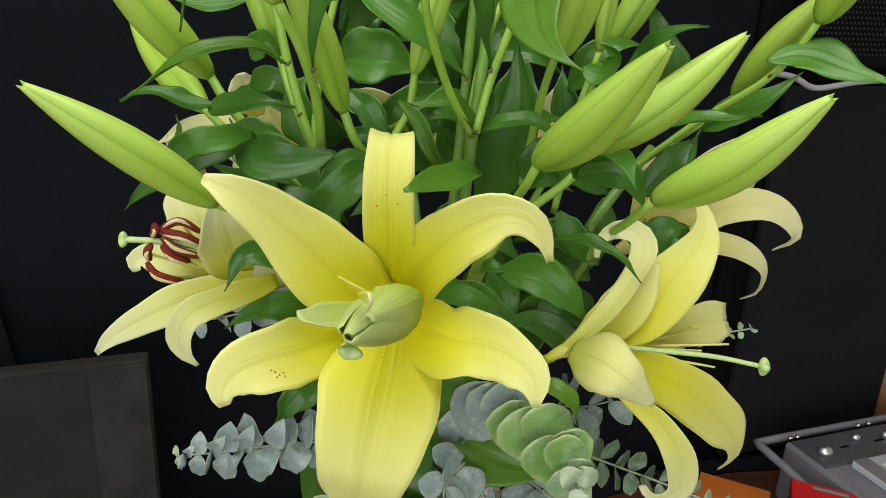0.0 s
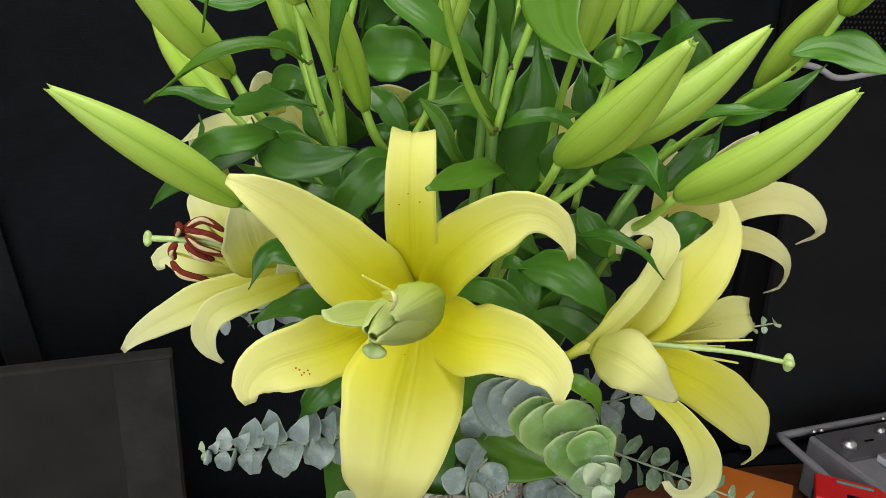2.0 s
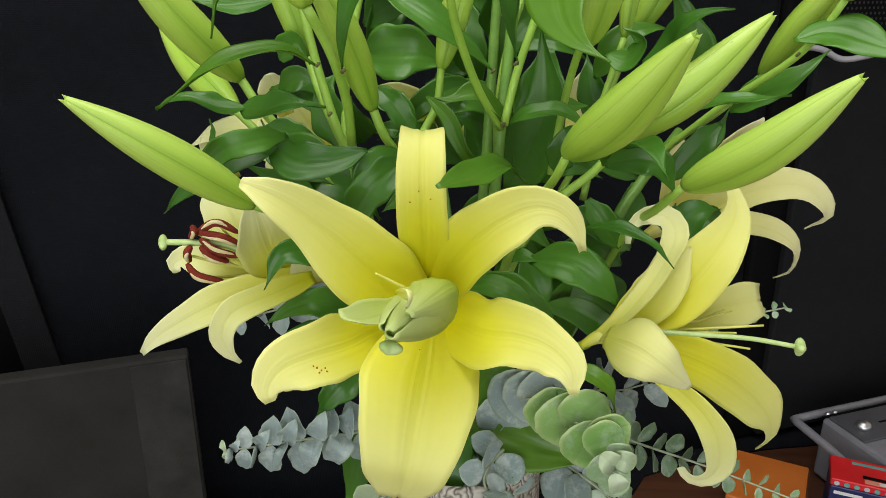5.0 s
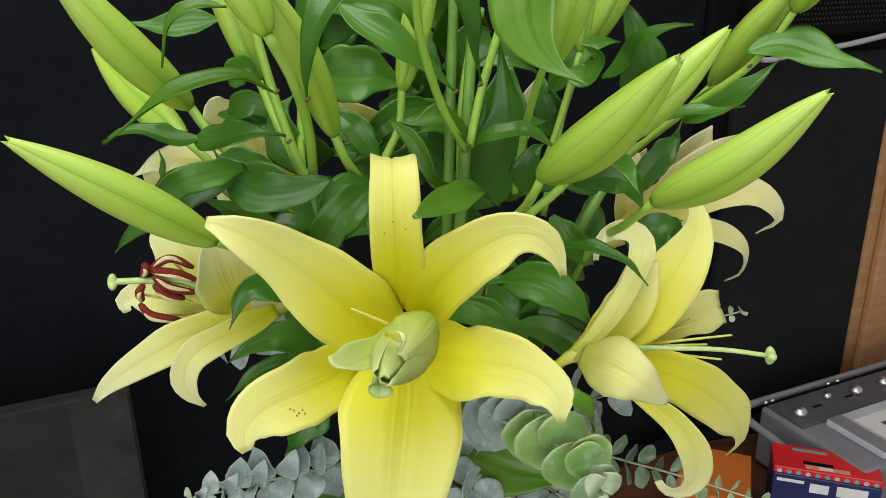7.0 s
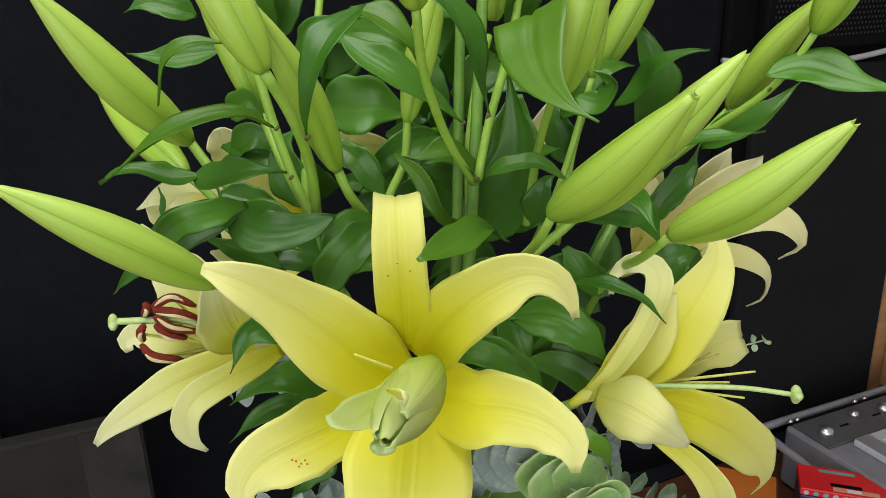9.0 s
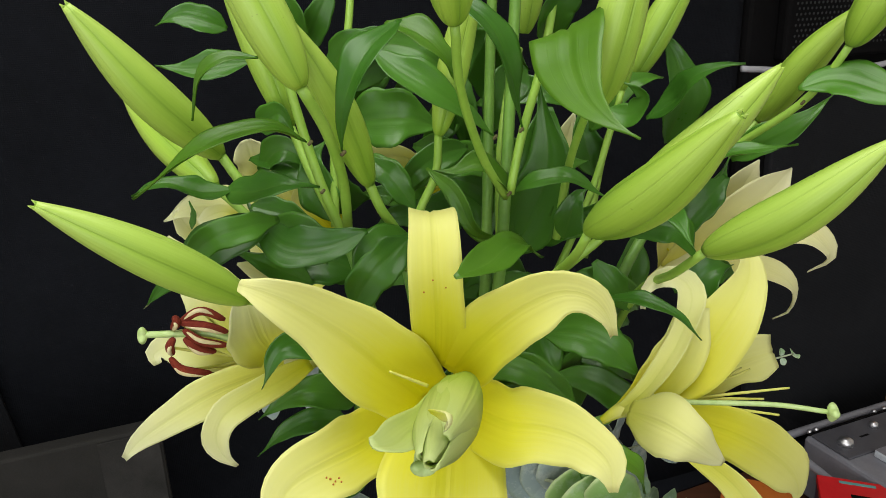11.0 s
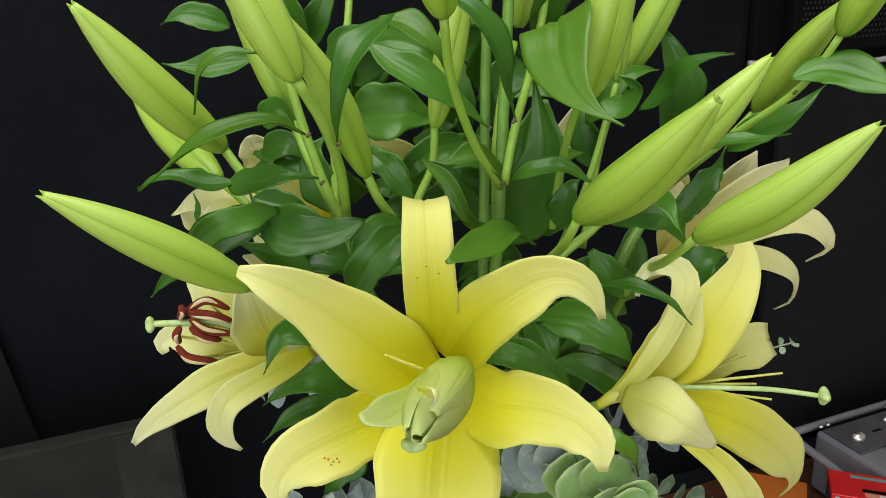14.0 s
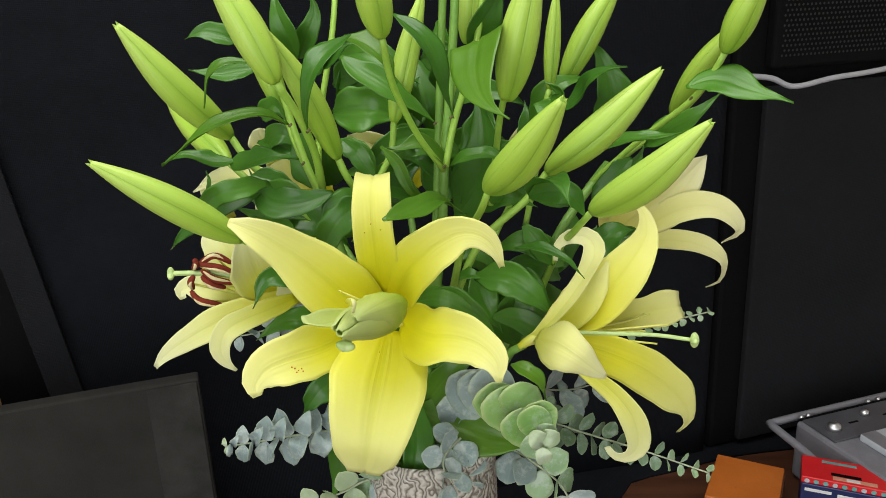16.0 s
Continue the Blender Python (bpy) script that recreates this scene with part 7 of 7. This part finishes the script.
specks = bmesh.new()
for *at, sr in ((-0.0718, 0.3286, 1.3220, 0.0006), (-0.0697, 0.3287, 1.3205, 0.0005), (-0.0682, 0.3307, 1.3207, 0.0005), (-0.0734, 0.3283, 1.3230, 0.0005), (-0.0705, 0.3271, 1.3201, 0.0005), (-0.0672, 0.3297, 1.3194, 0.0005), (-0.0225, 0.3515, 1.4045, 0.0004), (-0.0169, 0.3519, 1.4005, 0.0004), (-0.0267, 0.3512, 1.3992, 0.0004), (-0.0230, 0.3518, 1.3201, 0.0004)):
    bmesh.ops.create_icosphere(specks, subdivisions=1, radius=sr, matrix=Matrix.Translation(at))
finish("pollen_specks", specks, SPECK, front_lily, "rust-coloured pollen specks")
blade("leaf", [(-0.1155, 0.4400, 1.4178), (-0.0949, 0.4350, 1.4128), (-0.0779, 0.4300, 1.4065)], 0.0168, (0.0000, -0.8000, 0.5000), LEAF, leaning_lily, shape="leaf", cup=0.16, ruffle=0.12)
blade("leaf", [(-0.1190, 0.4500, 1.4037), (-0.0973, 0.4400, 1.3914), (-0.0774, 0.4400, 1.3832)], 0.0168, (0.0000, -0.8000, 0.5000), LEAF, leaning_lily, shape="leaf", cup=0.16, ruffle=0.12)

# brown scars where leaves and pedicels join
knob("leaf_scar", (0.0209, 0.4230, 1.4227), 0.0013, SCAR, tall_lily, "brown leaf scar", lobes=2)
knob("leaf_scar", (0.0267, 0.4200, 1.4562), 0.0013, SCAR, tall_lily, "brown leaf scar", lobes=2)
knob("leaf_scar", (0.0154, 0.4360, 1.4501), 0.0013, SCAR, tall_lily, "brown leaf scar", lobes=2)
knob("leaf_scar", (-0.0769, 0.4050, 1.4572), 0.0013, SCAR, leaning_lily, "brown leaf scar", lobes=2)
knob("leaf_scar", (-0.0589, 0.3720, 1.4582), 0.0013, SCAR, leaning_lily, "brown leaf scar", lobes=2)
knob("leaf_scar", (-0.0752, 0.4250, 1.4279), 0.0013, SCAR, leaning_lily, "brown leaf scar", lobes=2)
knob("leaf_scar", (0.1982, 0.4740, 1.4552), 0.0013, SCAR, back_lily, "brown leaf scar", lobes=2)


# ---- vase ----

def lathe(name, profile, centre, material, parent=None, label="", sides=64):
    bm = bmesh.new()
    rings = [[bm.verts.new((centre[0] + r * math.cos(2 * math.pi * k / sides), centre[1] + r * math.sin(2 * math.pi * k / sides), z)) for k in range(sides)] for r, z in profile]
    for a, b in zip(rings, rings[1:]):
        for k in range(sides):
            bm.faces.new([a[k], a[(k + 1) % sides], b[(k + 1) % sides], b[k]])
    bm.faces.new(rings[0])
    bm.faces.new(rings[-1])
    return finish(name, bm, material, parent, label)


TABLE_TOP = 0.73
vase = lathe("vase", [(0.042, TABLE_TOP), (0.050, TABLE_TOP + 0.006), (0.058, 0.85), (0.061, 0.95), (0.058, 1.05), (0.052, 1.13), (0.051, 1.203), (0.0530, 1.211), (0.0505, 1.215), (0.047, 1.211), (0.047, 1.10), (0.054, 0.95), (0.045, 0.75)], (0.0, 0.43), VASE)
tagged(vase, "tall white ceramic vase with black incised swirls, on the table", "vase")


# ---- the room ----
def cloth(name, x0, x1, z0, z1, y, folds, depth, material, label, m, thick=0.006, seed=2, lean=0.0):
    """A hanging cloth with soft vertical folds."""
    rnd = random.Random(seed)
    ph = [rnd.uniform(0, 6.28) for _ in range(4)]
    nx, nz = 90, 24
    bm = bmesh.new()
    g = [[], []]
    for s in (0, 1):
        for i in range(nx + 1):
            u = i / nx
            col = []
            for j in range(nz + 1):
                w = j / nz
                f = depth * (math.sin(6.28 * folds * u + ph[0] + 0.4 * math.sin(3 * w + ph[1])) * 0.6 + math.sin(6.28 * folds * 2.3 * u + ph[2]) * 0.25 + 0.2 * math.sin(5 * u + 4 * w + ph[3]))
                col.append(bm.verts.new((x0 + (x1 - x0) * u + lean * (1 - u if x1 - x0 > 0.5 else 1) * (z0 + (z1 - z0) * w - 1.1), y + f + s * thick, z0 + (z1 - z0) * w)))
            g[s].append(col)
    for s in (0, 1):
        for i in range(nx):
            for j in range(nz):
                q = [g[s][i][j], g[s][i + 1][j], g[s][i + 1][j + 1], g[s][i][j + 1]]
                bm.faces.new(q if s == 0 else q[::-1])
    for i in range(nx):
        for j in (0, nz):
            bm.faces.new([g[0][i][j], g[0][i + 1][j], g[1][i + 1][j], g[1][i][j]])
    for j in range(nz):
        for i in (0, nx):
            bm.faces.new([g[0][i][j], g[0][i][j + 1], g[1][i][j + 1], g[1][i][j]])
    bmesh.ops.transform(bm, matrix=m, verts=bm.verts)
    return tagged(finish(name, bm, material), label, "backdrop cloth")


X0, X1, Y0, Y1, H = -1.9, 2.1, -2.5, 1.75, 2.6
for nm, lo, hi, mt in (("floor", (X0 - 0.1, Y0 - 0.1, -0.05), (X1 + 0.1, Y1 + 0.1, 0.0), FLOOR), ("ceiling", (X0 - 0.1, Y0 - 0.1, H), (X1 + 0.1, Y1 + 0.1, H + 0.1), WALL), ("wall_north", (X0, Y1, 0.0), (X1, Y1 + 0.1, H), WALL), ("wall_west", (X0 - 0.1, Y0, 0.0), (X0, Y1, H), WALL), ("wall_east", (X1, Y0, 0.0), (X1 + 0.1, Y1, H), WALL)):
    tagged(box(nm, lo, hi, mt), kind="structure", category=nm.split("_")[0], label="plain painted room surface" if mt is WALL else "plain wooden floor")
south = bmesh.new()
for lo, hi in (((X0, Y0 - 0.1, 0.0), (-1.82, Y0, H)), ((1.02, Y0 - 0.1, 0.0), (X1, Y0, H)), ((-1.82, Y0 - 0.1, 0.0), (1.02, Y0, 0.38)), ((-1.82, Y0 - 0.1, 2.52), (1.02, Y0, H))):
    box_bm(south, lo, hi)
tagged(finish("wall_south", south, WALL, smooth=False), "plain painted wall with a wide window opening", "wall", kind="structure")


# ---- table and black backdrop, standing at a slight angle ----
ROOM = pose(0.455, 1.14, 0.0, 0, 0, 15)
table = box("table", (-1.5, -0.95, TABLE_TOP - 0.035), (0.85, 0.50, TABLE_TOP), TABLE, bevel=0.005, m=ROOM)
tagged(table, "dark reddish-brown wooden table with a plain top", "table")
for lx in (-1.44, 0.73):
    for ly in (-0.9, 0.38):
        box("leg", (lx, ly, 0.0), (lx + 0.06, ly + 0.06, TABLE_TOP - 0.035), TABLE, table, 0.004, m=ROOM)
cloth("backdrop_cloth", -1.026, -0.012, TABLE_TOP + 0.006, 2.35, 0.0, 1.6, 0.006, CURTAIN, "black cloth backdrop hanging almost flat behind the flowers", ROOM, seed=4, lean=-0.13)
cloth("grey_cloth_strip", -1.056, -1.014, TABLE_TOP + 0.006, 2.35, -0.014, 0.5, 0.002, CURTAIN_GREY, "narrow charcoal cloth strip hanging beside the backdrop", ROOM, seed=5, lean=-0.13)
cloth("side_cloth", -1.50, -1.050, TABLE_TOP + 0.006, 2.35, 0.02, 2.0, 0.004, BLACK, "dark black cloth hanging past the charcoal strip", ROOM, seed=9, lean=-0.13)
post = box("wooden_post", (-1.25, -0.08, TABLE_TOP + 0.001), (-1.105, -0.02, 1.065), OAK, bevel=0.004, m=ROOM)
tagged(post, "short brown wooden post in front of the black cloth", "post")
sheet = bmesh.new()
cols = []
for i in range(61):
    x = -1.45 + 2.25 * i / 60
    front = -0.30 if x < -0.42 else min(-0.30 + (x + 0.42) * 1.05, -0.035)
    cols.append([(x, front + (0.44 - front) * j / 8 + 0.006 * math.sin(19 * x + 1), TABLE_TOP + 0.0005 + 0.0045 * k) for k in (0, 1) for j in range(9)])
cols = [[sheet.verts.new(ROOM @ Vector(q)) for q in c] for c in cols]
for a, b in zip(cols, cols[1:]):
    for k in (0, 9):
        for j in range(8):
            sheet.faces.new([a[k + j], b[k + j], b[k + j + 1], a[k + j + 1]])
    sheet.faces.new([a[0], b[0], b[9], a[9]])
    sheet.faces.new([a[8], b[8], b[17], a[17]])
tagged(finish("table_cloth", sheet, CURTAIN), "black cloth laid over the back of the table", "cloth")

# ---- speaker cabinet and cable ----
BOX = pose(0.455, 1.135, 0.0, 0, 0, 19.5)
speaker = thing("speaker_cabinet", "large black speaker cabinet with perforated grille above a cloth front", "speaker")
box("cabinet", (0.0, 0.004, TABLE_TOP + 0.006), (0.395, 0.42, 2.1), BLACK, speaker, 0.008, m=BOX)
box("front_cloth", (0.052, -0.012, TABLE_TOP + 0.02), (0.392, 0.003, 1.378), SPEAKER_CLOTH, speaker, 0.004, m=BOX, label="black cloth front")
box("grille_frame", (0.050, -0.018, 1.405), (0.394, 0.003, 2.08), BLACK, speaker, 0.005, m=BOX)
dots = []
for i in range(38):
    for j in range(64):
        dots.append((0.064 + 0.0078 * (i + 0.5 * (j % 2)), -0.0195, 1.425 + 0.0074 * j))
ring = [(math.cos(k * math.pi / 3) * 0.0021, math.sin(k * math.pi / 3) * 0.0021) for k in range(6)]
me = bpy.data.meshes.new("perforation")
me.from_pydata([BOX @ Vector((x + a, y, z + b)) for x, y, z in dots for a, b in ring], [], [[n * 6 + k for k in range(6)] for n in range(len(dots))])
me.materials.append(GRILLE)
ob = new("perforation", me)
ob.parent = speaker
tagged(ob, "grey dots of the perforated grille", kind="stuff")
cable = tube("cable", [BOX @ Vector(q) for q in ((-0.03, -0.024, 1.402), (0.04, -0.026, 1.394), (0.085, -0.027, 1.378), (0.16, -0.027, 1.386), (0.25, -0.027, 1.392), (0.38, -0.026, 1.408))], 0.0044, 0.0044, CABLE, n=40)
tagged(cable, "light grey cable strung across the black speaker", "cable")
side_panel = box("wooden_cabinet", (0.426, 0.01, TABLE_TOP + 0.006), (0.64, 0.38, 2.0), OAK, bevel=0.006, m=BOX)
box("door", (0.449, -0.006, TABLE_TOP + 0.03), (0.62, 0.0095, 1.96), OAK, side_panel, 0.004, m=BOX, label="tan wooden door")
tagged(side_panel, "tan wooden cabinet beside the speaker", "cabinet")

# ---- grey felt board standing on the table ----
PANEL = pose(-0.303, 0.76, 0.0, 0, 0, 19.5)
board = box("felt_board", (-0.62, 0.0, TABLE_TOP + 0.0005), (0.0, 0.022, 1.098), FELT, bevel=0.003, m=PANEL)
tagged(board, "dark grey felt-covered board standing on the table", "board")
# band of slightly lighter, mottled felt along the right edge
box("edge_band", (-0.062, -0.0025, TABLE_TOP + 0.01), (-0.003, -0.0002, 1.094), FELT_PALE, board, 0.0008, m=PANEL, label="lighter mottled band along the edge")

# ---- portable cassette player lying on the table ----
PLAYER = pose(0.526, 1.066, 0.0, 0, 0, 19.5)
player = thing("cassette_player", "grey portable cassette player with chrome knobs lying on its back", "cassette player")
bm = bmesh.new()
box_bm(bm, (0.038, -0.215, TABLE_TOP + 0.006), (0.50, -0.02, 0.838), 0.006)
bmesh.ops.transform(bm, matrix=PLAYER, verts=bm.verts)
body = finish("body", bm, GREY_METAL, player, smooth=False)
box("control_strip", (0.044, -0.098, 0.8385), (0.495, -0.028, 0.8425), GREY_DARK, player, 0.001, m=PLAYER, label="dark grey control strip")
box("rear_groove", (0.044, -0.026, 0.8385), (0.495, -0.0215, 0.8415), BLACK, player, 0.0005, m=PLAYER)
tape = box("tape_door", (0.085, -0.205, 0.8385), (0.47, -0.105, 0.850), PAPER, player, 0.002, m=PLAYER, label="pale grey tape door")
box("window_slot", (0.150, -0.158, 0.8503), (0.40, -0.148, 0.8512), GREY_DARK, tape, m=PLAYER)
box("door_lip", (0.120, -0.200, 0.8503), (0.45, -0.125, 0.8506), WHITE, tape, m=PLAYER)
box("side_lip", (0.086, -0.204, 0.8503), (0.114, -0.106, 0.8506), GREY_METAL, tape, m=PLAYER)
def player_knob(x, y, r, h):
    bm = bmesh.new()
    bmesh.ops.create_cone(bm, cap_ends=True, segments=20, radius1=r, radius2=r * 0.85, depth=h, matrix=PLAYER @ Matrix.Translation((x, y, 0.8428 + h / 2)))
    bmesh.ops.bevel(bm, geom=[e for e in bm.edges if abs(e.verts[0].co.z - e.verts[1].co.z) < 1e-5 and e.verts[0].co.z > 0.8428 + h * 0.9], offset=r * 0.2, segments=2, affect="EDGES")
    finish("knob", bm, CHROME, player, "round chrome knob")
for q in ((0.069, -0.069, 0.0115, 0.010), (0.148, -0.052, 0.0070, 0.008), (0.205, -0.060, 0.0105, 0.010), (0.270, -0.060, 0.0105, 0.010), (0.335, -0.060, 0.0105, 0.010)):
    player_knob(*q)
for q in (0.050, 0.064, 0.190, 0.212):
    bm = bmesh.new()
    bmesh.ops.create_uvsphere(bm, u_segments=10, v_segments=6, radius=0.004, matrix=PLAYER @ Matrix.Translation((q, -0.0185, 0.8405)))
    finish("button", bm, CHROME, player, "small chrome button")
for q in (0.105, 0.175):
    box("marking", (q, -0.066, 0.8426), (q + 0.018, -0.062, 0.8429), BLACK, player, m=PLAYER)
handle = tube("handle", [PLAYER @ Vector(q) for q in ((0.53, 0.0, 0.83), (0.30, 0.0, 0.83), (0.03, 0.0, 0.83), (0.004, -0.006, 0.83), (0.0, -0.03, 0.83), (0.0, -0.09, 0.825), (0.002, -0.145, 0.815), (0.045, -0.15, 0.81))], 0.0065, 0.0065, GREY_METAL, player, "grey tubular carrying handle", n=48, sides=12)

# ---- cartons ----
CARTON = pose(0.540, 0.966, 0.0, 0, 0, -22.5)
carton = thing("carton", "red and navy printed cardboard carton standing on the table", "carton")
box("upper_sleeve", (0.0, -0.060, 0.824), (0.142, 0.0, 0.835), RED, carton, 0.0015, m=CARTON, label="red upper part")
box("lower_sleeve", (0.001, -0.061, TABLE_TOP + 0.001), (0.141, -0.001, 0.8238), BLUE, carton, 0.0015, m=CARTON, label="navy lower part")
for k in range(11):
    bm = bmesh.new()
    bmesh.ops.create_circle(bm, cap_ends=True, radius=0.0036, segments=12, matrix=CARTON @ Matrix.Translation((0.008 + 0.0125 * k, -0.0604, 0.8285)) @ Matrix.Rotation(radians(90), 4, "X"))
    finish("printed_dot", bm, TEAL if k % 3 else PAPER, carton, "teal printed dot")
for lo, hi, mt in (((0.028, -0.014, 0.8352), (0.075, -0.008, 0.8356), TEAL), ((0.040, -0.045, 0.8352), (0.080, -0.038, 0.8356), BLACK), ((0.042, -0.056, 0.8352), (0.100, -0.047, 0.8356), PEACH), ((0.098, -0.020, 0.8352), (0.116, -0.008, 0.8356), GREY_DARK), ((0.060, -0.055, 0.8357), (0.078, -0.048, 0.8359), WHITE), ((0.006, -0.0614, 0.812), (0.042, -0.0611, 0.817), WHITE), ((0.050, -0.0614, 0.800), (0.075, -0.0611, 0.815), WHITE), ((0.085, -0.0614, 0.800), (0.125, -0.0611, 0.817), WHITE)):
    box("printed_bar", lo, hi, mt, carton, m=CARTON)
ORANGE_AT = pose(0.440, 1.049, 0.0, 0, 0, -26)
box_ob = box("orange_box", (0.0, -0.125, TABLE_TOP + 0.001), (0.104, 0.0, 0.785), ORANGE, bevel=0.002, m=ORANGE_AT)
tagged(box_ob, "plain orange cardboard box lying on the table", "box")
box("end_flap", (0.1045, -0.12, TABLE_TOP + 0.003), (0.1065, -0.004, 0.782), TABLE, box_ob, m=ORANGE_AT, label="brown end flap")
box("printed_patch", (0.035, -0.085, 0.7853), (0.085, -0.02, 0.7856), ORANGE, box_ob, m=ORANGE_AT)
